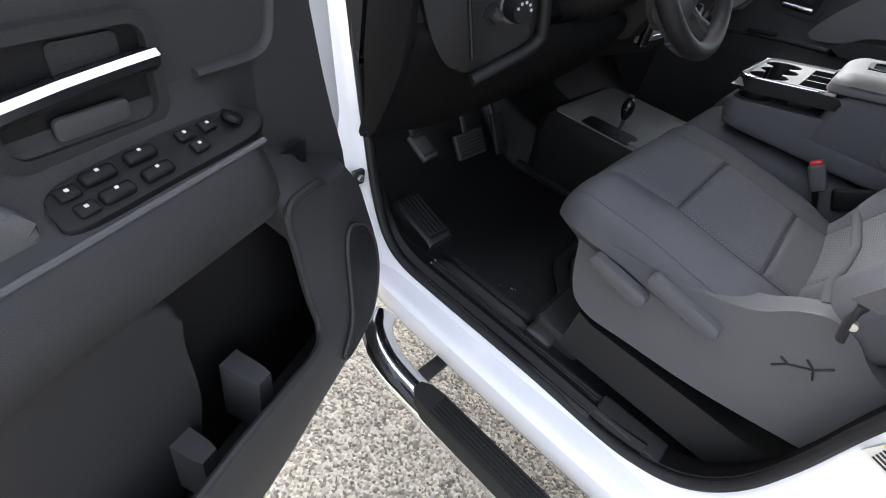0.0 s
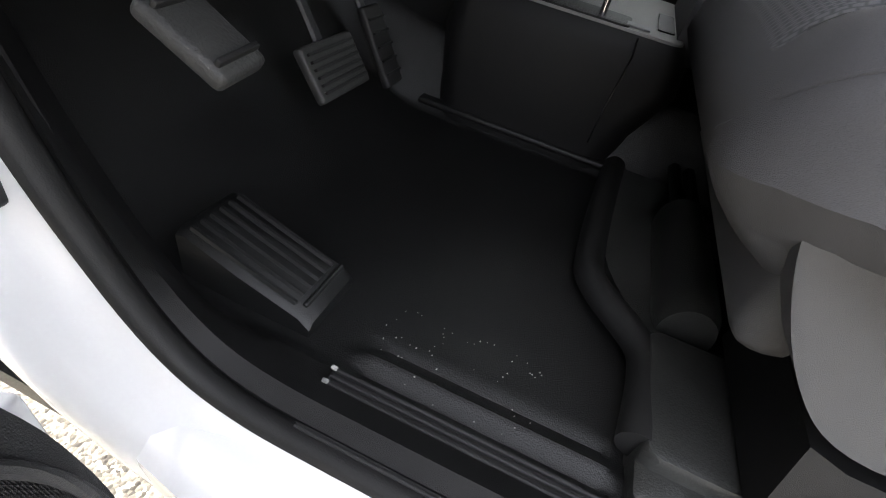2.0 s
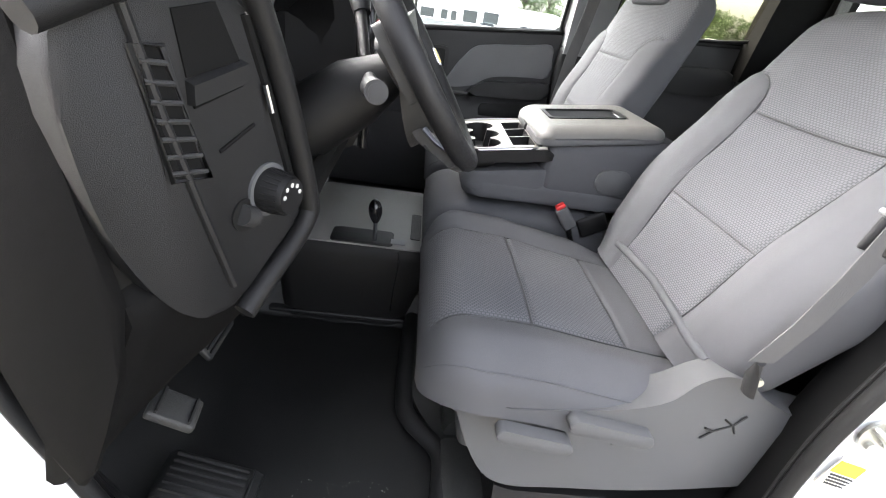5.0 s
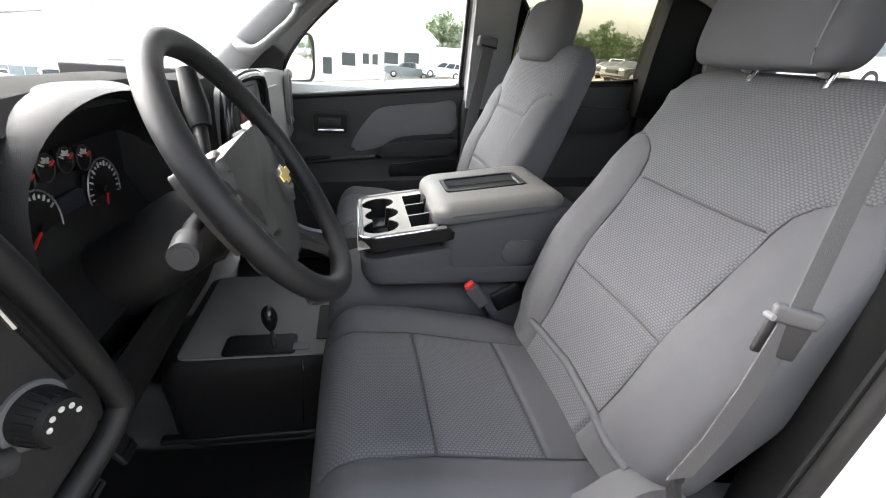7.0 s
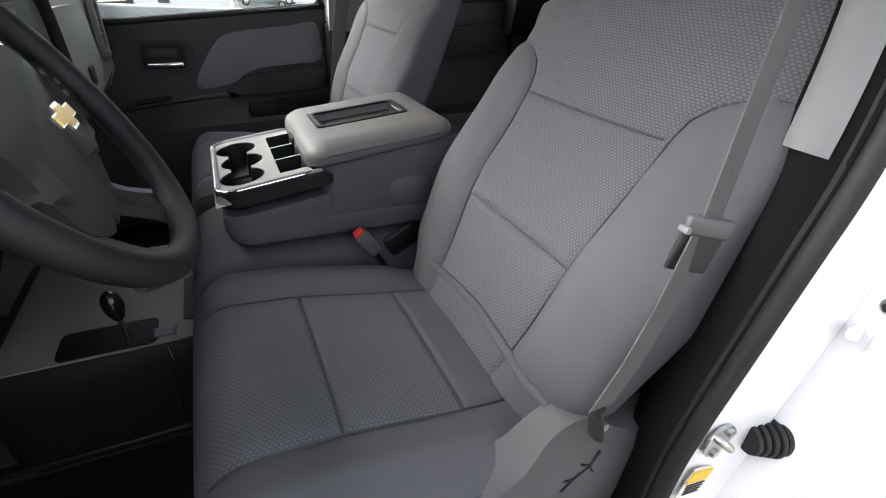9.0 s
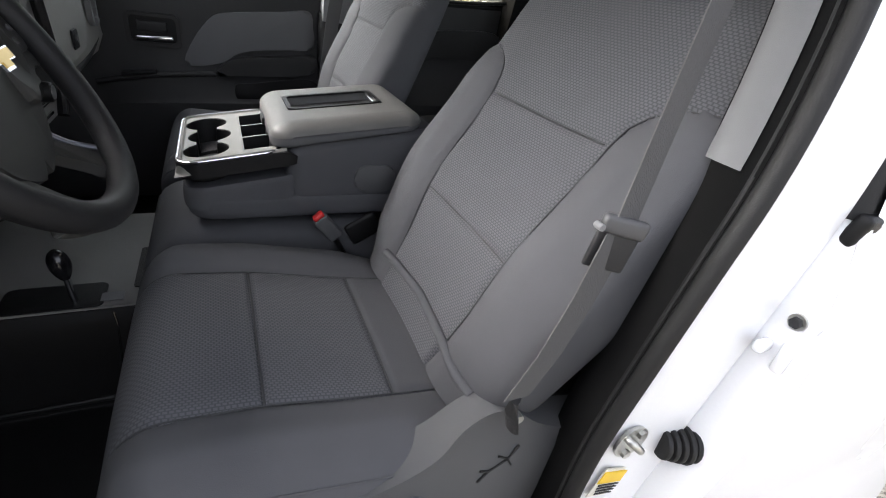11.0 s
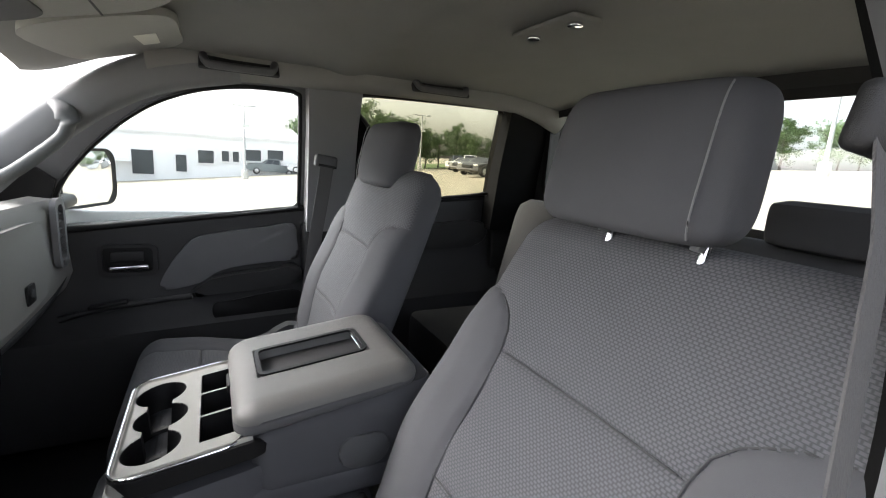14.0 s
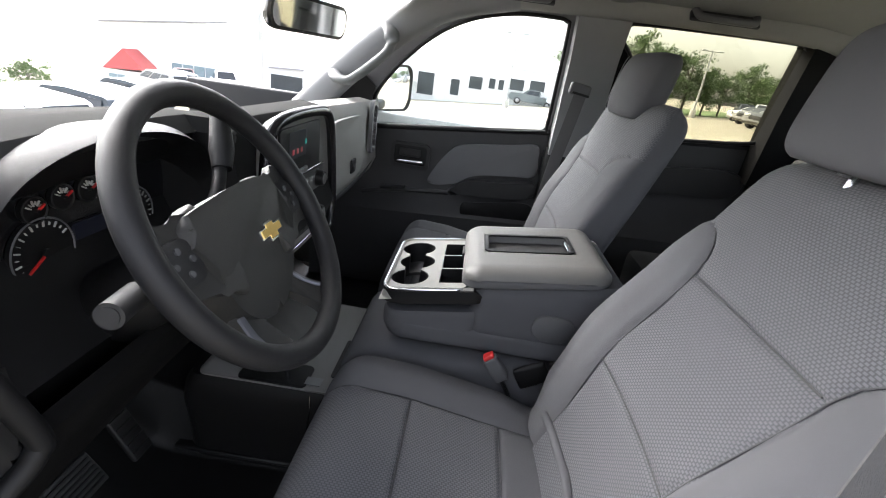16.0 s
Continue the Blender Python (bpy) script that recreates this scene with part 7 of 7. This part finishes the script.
part("knuckle", cyl(0.012, 0.08, (-0.275, -0.925, 0.645), seg=16, bevel=0.002), WHITE, hg)
part("bolt", cyl(0.009, 0.008, (-0.315, -0.895, 0.655), (90, 0, 18), seg=6), STEEL, hg)

# ---- the lot: buildings ----
BUILDING = mat("white_painted_wall", (0.82, 0.83, 0.84), 0.7, var=0.03, vscale=0.4)
DARKBAY = mat("dark_bay_door", (0.05, 0.06, 0.065), 0.5, var=0.25, vscale=0.8)
PANE = mat("blue_grey_window_pane", (0.22, 0.30, 0.34), 0.15, var=0.15, vscale=0.5)
ROOFEDGE = mat("pale_roof_edge", (0.8, 0.8, 0.8), 0.7)
REDROOF = mat("faded_red_roof", (0.50, 0.09, 0.09), 0.6, var=0.08, vscale=0.7)
hall = thing("service_building", (-5, 57, -1), "long white service building with dark bay doors", "building")
part("wall", loft([[(x, 56, -3.5), (x, 72, -3.5), (x, 72, 3.6), (x, 64, 5.2), (x, 56, 3.9)] for x in (-15.5, 9.5)]), BUILDING, hall, smooth=False)
part("roof", loft([[(x, 55.7, 3.85), (x, 64, 5.25), (x, 72.3, 3.55), (x, 72.3, 3.8), (x, 64, 5.5), (x, 55.7, 4.1)] for x in (-15.8, 9.8)]), ROOFEDGE, hall, smooth=False)
for x0, x1, z1, z0 in ((-12.0, -9.9, 1.8, -0.5), (-7.1, -5.2, 2.05, -0.4), (-3.2, -2.2, 1.75, 0.0), (-1.1, 0.4, 2.35, 1.0), (1.2, 1.9, 2.4, 1.3), (2.3, 2.9, 2.4, 1.3), (3.6, 5.2, 2.7, 1.5), (5.9, 7.6, 2.8, 1.7)):
    d = part("bay_door", box((x1 - x0, 0.2, z1 - z0), ((x0 + x1) / 2, 55.95, (z0 + z1) / 2)), DARKBAY, hall, smooth=False)
    part("door_frame", frame_plate(rrect(x1 - x0 + 0.25, z1 - z0 + 0.25, 0.02, 1, (x0 + x1) / 2, (z0 + z1) / 2), rrect(x1 - x0, z1 - z0, 0.02, 1, (x0 + x1) / 2, (z0 + z1) / 2), lambda a, b, c: (a, 55.8 + c, b), 0.12), ROOFEDGE, d, smooth=False)
part("canopy", box((3.2, 1.2, 0.12), (-8.7, 55.3, 0.9)), ROOFEDGE, hall, smooth=False)
hall.location.z -= 1.7
annexe = thing("annexe", (12, 60, 0), "low white annexe with a sloping roof", "building")
part("wall", box((6, 8, 3.4), (12.6, 62, 1.3)), BUILDING, annexe, smooth=False)
part("roof", loft([[(x, 57.6, 2.95), (x, 66, 3.4), (x, 66, 3.6), (x, 57.6, 3.15)] for x in (9.5, 15.9)]), ROOFEDGE, annexe, smooth=False)
annexe.location.z -= 1.6
show = thing("showroom", (-28, 46, -2), "white showroom with a glass front and red gable", "building")
part("wall", box((27, 10, 7.6), (-27.8, 50.4, 0.9)), BUILDING, show, smooth=False)
part("parapet", box((12.8, 0.3, 0.12), (-30.6, 45.3, 4.3), rot=(0, -6.5, 0)), mat("grey_parapet_cap", (0.25, 0.25, 0.26), 0.6), show, smooth=False)
for i in range(5):
    for j in range(3):
        w = part("window", box((1.02, 0.08, 0.92), (-29.5 + 1.13 * i, 45.3, -1.75 + 1.02 * j), 0.02), PANE, show, smooth=False)
part("window_wall", box((5.9, 0.1, 3.2), (-27.2, 45.38, -0.75)), ROOFEDGE, show, smooth=False)
part("portal", box((3.7, 2.2, 2.6), (-33.4, 44.4, -1.75)), BUILDING, show, smooth=False)
for i in (0, 1):
    part("portal_window", box((0.8, 0.1, 1.5), (-34.6 + 0.9 * i, 43.25, -1.6), 0.02), PANE, show, smooth=False)
part("gable_roof", loft([[(-35.5, y, -0.45), (-31.4, y, -0.2), (-33.45, y + 0.2 * (y < 44.5), 1.5)] for y in (43.1, 45.6)]), REDROOF, show, "faded red gable roof", smooth=False)
part("garage_door", box((3.1, 0.15, 2.3), (-18.5, 45.3, -0.05)), DARKBAY, show, smooth=False)
part("ledge", box((3.4, 0.3, 0.12), (-18.5, 45.2, 1.75), rot=(0, -3, 0)), mat("grey_ledge", (0.3, 0.3, 0.31), 0.6), show, smooth=False)
show.location.z -= 2.75

# ---- parked vehicles ----
CARGLASS = mat("dark_car_glass", (0.02, 0.025, 0.03), 0.08, var=0.1)
TYRE = mat("tyre_rubber", (0.02, 0.02, 0.02), 0.8, var=0.2)
RIM = mat("alloy_rim", (0.5, 0.5, 0.52), 0.3, metal=0.8)
TAIL = mat("red_tail_lamp", (0.45, 0.02, 0.03), 0.2, var=0.05)
LAMPW = mat("clear_head_lamp", (0.7, 0.7, 0.7), 0.15, var=0.05)
SIDES = {
    "suv": [(-2.35, 0.42), (-2.40, 0.75), (-2.34, 1.10), (-2.16, 1.66), (-2.0, 1.74), (-0.5, 1.78), (0.35, 1.70), (1.05, 1.14), (2.05, 1.02), (2.33, 0.85), (2.38, 0.45), (2.1, 0.28), (-2.1, 0.28)],
    "pickup": [(-2.85, 0.55), (-2.88, 1.15), (-0.80, 1.18), (-0.74, 1.78), (-0.5, 1.86), (0.55, 1.84), (1.20, 1.24), (2.60, 1.14), (2.85, 1.0), (2.88, 0.55), (2.6, 0.38), (-2.6, 0.38)],
    "sedan": [(-2.30, 0.45), (-2.34, 0.85), (-2.2, 1.02), (-1.55, 1.10), (-0.85, 1.42), (0.25, 1.44), (1.05, 1.02), (2.05, 0.90), (2.30, 0.72), (2.32, 0.42), (2.1, 0.26), (-2.1, 0.26)]}
GLASSES = {"suv": [(-2.08, 1.14), (-1.98, 1.60), (0.28, 1.60), (0.86, 1.16)], "pickup": [(-0.66, 1.24), (-0.62, 1.72), (0.50, 1.72), (1.02, 1.26)], "sedan": [(-1.35, 1.09), (-0.82, 1.36), (0.22, 1.36), (0.88, 1.05)]}


def make_car(kind, paint, label):
    c = thing("parked_" + kind, (0, 0, 0), label, "car" if kind != "pickup" else "pickup", "vehicles parked on the lot")
    side, gl = SIDES[kind], GLASSES[kind]
    zmid = 1.08 if kind != "sedan" else 0.98
    def lay(k):
        return [(x * (1 - 0.02 * k * k), (0.96 - max(0, z - zmid) * 0.32) * k, z - 0.03 * abs(k) ** 6) for x, z in side]
    part("body", loft([lay(k) for k in (-1.0, -0.96, -0.5, 0.5, 0.96, 1.0)]), paint, c)
    for sgn in (-1, 1):
        n = 3 if kind == "suv" else 2
        for i in range(n):
            a, b = i / n + 0.02, (i + 1) / n - 0.02
            q = [(gl[0][0] + (gl[3][0] - gl[0][0]) * t, gl[0][1]) for t in (a, b)] + [(gl[1][0] + (gl[2][0] - gl[1][0]) * t, gl[1][1]) for t in (b, a)]
            bm = bmesh.new()
            bm.faces.new([bm.verts.new((x, sgn * ((0.96 - max(0, z - zmid) * 0.32) + 0.012), z)) for x, z in q])
            part("side_window", bm, CARGLASS, c)
        for x in (-1.42, 1.42) if kind != "pickup" else (-1.75, 1.80):
            w = part("wheel", cyl(0.37, 0.24, (x, sgn * 0.86, 0.37), (90, 0, 0), seg=24, bevel=0.03), TYRE, c)
            part("rim", cyl(0.23, 0.25, (x, sgn * 0.865, 0.37), (90, 0, 0), seg=16, bevel=0.02), RIM, w)
        part("tail_lamp", box((0.10, 0.22, 0.22 if kind == "suv" else 0.16), (side[1][0] + 0.07, sgn * 0.80, side[1][1] + 0.20 if kind == "suv" else 0.88), 0.02), TAIL, c)
        part("head_lamp", box((0.16, 0.34, 0.14), (2.26 if kind != "pickup" else 2.80, sgn * 0.70, 0.80 if kind != "pickup" else 0.92), 0.03), LAMPW, c)
    def pane(x0, z0, x1, z1, wy, name):
        bm = bmesh.new()
        bm.faces.new([bm.verts.new(p) for p in ((x0, -wy, z0), (x0, wy, z0), (x1, wy * 0.84, z1), (x1, -wy * 0.84, z1))])
        part(name, bm, CARGLASS, c)
    if kind == "suv":
        pane(-2.37, 1.16, -2.19, 1.62, 0.72, "rear_window"), pane(1.03, 1.18, 0.42, 1.68, 0.74, "windscreen")
    elif kind == "pickup":
        pane(-0.82, 1.28, -0.77, 1.72, 0.70, "rear_window"), pane(1.19, 1.28, 0.62, 1.82, 0.74, "windscreen")
        part("bed", box((1.9, 1.5, 0.02), (-1.85, 0, 1.20)), TYRE, c, "open dark load bed")
    else:
        pane(-1.57, 1.13, -0.90, 1.42, 0.68, "rear_window"), pane(1.05, 1.05, 0.32, 1.43, 0.70, "windscreen")
    part("grille", box((0.05, 0.9, 0.22), (2.37 if kind != "pickup" else 2.88, 0, 0.66 if kind != "pickup" else 0.78), 0.02), TYRE, c)
    part("bumper", box((0.12, 1.7, 0.18), (-2.36 if kind != "pickup" else -2.88, 0, 0.50), 0.04), paint if kind != "pickup" else RIM, c)
    return c


def paint(name, col):
    return mat(name, col, 0.25, var=0.02, coat=0.6, vscale=2)


PR = paint("dark_red_paint", (0.16, 0.015, 0.02))
PW, PS, PD, PG, PK = paint("white_paint", (0.75, 0.76, 0.77)), paint("silver_paint", (0.45, 0.46, 0.47)), paint("dark_blue_paint", (0.03, 0.045, 0.06)), paint("grey_green_paint", (0.13, 0.15, 0.15)), paint("black_paint", (0.015, 0.015, 0.017))


def spot(x, y, ang):
    """On the lot, nose turned ang degrees from +x."""
    return Matrix.Translation((x, y, gz(x, y))) @ Matrix.Rotation(radians(-2.9 * math.cos(radians(ang))), 4, "Y") @ Matrix.Rotation(radians(ang), 4, "Z")


FLEET = [("suv", PW, "white parked estate car with red tail lamps", [(-12.4, 10.8, 172), (-11.5, 8.0, 172), (-16.5, 18.5, 172), (-26, 39, 160), (28.5, 49, -120), (-3.2, 60, 178), (2.4, 63, 178)]),
         ("suv", PD, "dark blue parked estate car", [(-13.4, 14.4, 172), (-19, 24, 172), (30.5, 56, -110)]),
         ("suv", PS, "silver parked estate car", [(-0.2, 59, 178), (10.0, 52, 160), (-24.5, 35, 165)]),
         ("pickup", PG, "grey crew cab pickup parked on the far row", [(6.4, 56.5, 184)]),
         ("pickup", PW, "white parked pickup truck", [(-21.8, 40, -55), (26, 7, 176), (21, 15, 176)]),
         ("pickup", PR, "dark red parked pickup truck", [(-25.8, 40.5, -55)]),
         ("sedan", PK, "black parked saloon car", [(21.5, 36, 200), (19.0, 30, 205), (9.5, 30, 200), (17.5, 21, 190)]),
         ("sedan", PS, "silver parked saloon car", [(24.5, 43, 205), (16.5, 16, 185)])]
for kind, p, label, spots in FLEET:
    first = make_car(kind, p, label)
    first.matrix_basis = spot(*spots[0])
    for q in spots[1:]:
        copy_thing(first, spot(*q))

# ---- poles, trees and grass ----
GALV = mat("galvanised_steel", (0.42, 0.43, 0.43), 0.5, metal=0.3, var=0.08)


def pole(x, y, h, label):
    z = gz(x, y)
    p = thing("lamp_post", (x, y, z), label, "lamp post")
    part("footing", cyl(0.30, 0.8, (x, y, z + 0.4), seg=16, bevel=0.03), mat("pale_concrete", (0.5, 0.49, 0.46), 0.8), p)
    part("mast", cyl(0.11, h - 0.8, (x, y, z + 0.8 + (h - 0.8) / 2), r2=0.07, seg=12), GALV, p)
    part("arm", box((1.6, 0.08, 0.08), (x, y, z + h - 0.1), 0.02), GALV, p)
    for s in (-1, 1):
        part("lamp_head", box((0.5, 0.3, 0.14), (x + s * 0.8, y, z + h - 0.06), 0.03), GALV, p)
    part("sign", box((0.9, 0.05, 0.25), (x, y - 0.1, z + h * 0.72), 0.01), mat("pale_sign_plate", (0.6, 0.62, 0.6), 0.5), p)


pole(22.9, 51.5, 6.6, "grey steel lamp post with twin heads on a concrete footing")
pole(-7.75, 16.35, 9.0, "thin grey steel lamp post behind the windscreen")
pole(29.9, 12.7, 9.0, "tall thin grey lamp post behind the truck")
pole(3.0, 47.0, 6.8, "grey steel lamp post before the service building")
LEAF = mat("summer_foliage", (0.075, 0.125, 0.032), 0.7, var=0.35, vscale=1.3, col2=(0.025, 0.045, 0.014))
BARK = mat("grey_brown_bark", (0.10, 0.085, 0.07), 0.9, bump=0.5, scale=60, var=0.2)


def make_tree(x, y, h, spread, seed, label):
    rnd = random.Random(seed)
    z = gz(x, y)
    t = thing("tree", (x, y, z), label, "tree", "trees round the lot")
    bm = tube([(x, y, z - 0.2), (x + 0.05, y, z + h * 0.25), (x, y + 0.1, z + h * 0.55), (x + 0.1, y, z + h * 0.8)], 0.2, 8, radii=[0.24, 0.19, 0.12, 0.04])
    tips = []
    for k in range(11):
        a, zz = rnd.uniform(0, 6.28), h * rnd.uniform(0.25, 0.85)
        r = spread * rnd.uniform(0.45, 0.95) * math.sin(math.pi * min(0.95, 0.18 + zz / h * 0.72))
        tip = Vector((x + r * math.cos(a), y + r * math.sin(a), z + zz + r * 0.35))
        tube([(x, y, z + zz * 0.75), tuple(Vector((x, y, z + zz * 0.9)).lerp(tip, 0.5)), tuple(tip)], 0.06, 5, bm=bm, radii=[0.08, 0.05, 0.02])
        tips.append(tip)
    part("trunk", bm, BARK, t)
    verts, faces = [], []
    for tip in tips + [Vector((x, y, z + h * 0.92)), Vector((x, y, z + h * 0.6)), Vector((x, y, z + h * 0.42))]:
        for _ in range(9):
            c = tip + Vector((rnd.gauss(0, 1), rnd.gauss(0, 1), rnd.gauss(0, 0.7))) * spread * 0.22
            for _ in range(30):
                p = c + Vector((rnd.gauss(0, 1), rnd.gauss(0, 1), rnd.gauss(0, 0.8))) * spread * 0.095
                s = rnd.uniform(0.10, 0.2) * (h / 8)
                u = Vector((rnd.uniform(-1, 1), rnd.uniform(-1, 1), rnd.uniform(-1, 1))).normalized()
                w = u.orthogonal().normalized()
                i = len(verts)
                verts += [p - u * s, p + w * s * 0.6, p + u * s, p - w * s * 0.6]
                faces.append((i, i + 1, i + 2, i + 3))
    me = bpy.data.meshes.new("crown")
    me.from_pydata([tuple(v) for v in verts], [], faces)
    me.materials.append(LEAF)
    ob = new("crown", me)
    ob.parent = t
    ob.matrix_parent_inverse = t.matrix_basis.inverted()
    return t


templates = [make_tree(18.0, 58, 8.2, 3.1, 3, "tall leafy green tree at the edge of the lot"), make_tree(21.5, 61, 7.4, 3.2, 5, "broad leafy green tree at the edge of the lot"), make_tree(25.0, 60, 6.8, 3.0, 8, "leafy green tree at the edge of the lot")]
rnd = random.Random(4)
ROW = [(x, 62 + rnd.uniform(-4, 5), 0.62 + 0.2 * rnd.random()) for x in np.arange(27.5, 62, 2.7)] + [(x, 47 - (x - 40) * 0.7 + rnd.uniform(-2, 2), 0.62 + 0.2 * rnd.random()) for x in np.arange(43, 90, 4.0)]
ROW += [(-56, 48, 0.95), (-52, 52, 0.8), (-60, 42, 0.9), (-66, 40, 0.8), (-70, 33, 0.9), (13.5, 74, 1.0), (17.5, 76, 1.05), (22, 63, 1.1)]
ROW += [(70 + rnd.uniform(-4, 4), y, 0.6 + 0.25 * rnd.random()) for y in np.arange(-10, 45, 4.5)]
ROW += [(55, 0.2, 0.75), (59, 4.4, 0.85), (53.5, -5.6, 0.7), (63, -3.5, 0.9), (57, 9, 0.8)]
for i, (x, y, s) in enumerate(ROW):
    src = templates[i % 3]
    copy_thing(src, Matrix.Translation((x, y, gz(x, y) - 0.1)) @ Matrix.Rotation(rnd.uniform(0, 6.28), 4, "Z") @ Matrix.Diagonal((s, s, s, 1)))
GRASS = mat("mown_grass", (0.085, 0.14, 0.035), 0.9, bump=0.6, scale=25, var=0.2, vscale=0.7)
def lawn(x0, x1, y0, y1, label):
    bm = grid(lambda u, v: (x0 + (x1 - x0) * u, y0 + (y1 - y0) * v, gz(x0 + (x1 - x0) * u, y0 + (y1 - y0) * v) + 0.05), 20, 20)
    solid("lawn", bm, GRASS, label, "lawn", kind="structure")


lawn(14.5, 120, -40, 2.0, "mown green grass verge beside the lot")
lawn(16.0, 120, 57.5, 90, "green grass under the far trees")
# blades along the verge's near edge
verts, faces = [], []
for k in range(5000):
    x, y = rnd.uniform(14.4, 20), rnd.uniform(-6, 2.0)
    z = gz(x, y) + 0.04
    a, hgt = rnd.uniform(0, 6.28), rnd.uniform(0.05, 0.13)
    i = len(verts)
    verts += [(x, y, z), (x + 0.02 * math.cos(a), y + 0.02 * math.sin(a), z), (x + rnd.uniform(-0.03, 0.03), y + rnd.uniform(-0.03, 0.03), z + hgt)]
    faces.append((i, i + 1, i + 2))
me = bpy.data.meshes.new("grass")
me.from_pydata(verts, [], faces)
me.materials.append(GRASS)
tagged(new("grass", me), "loose blades of green grass on the verge", "grass", kind="stuff")
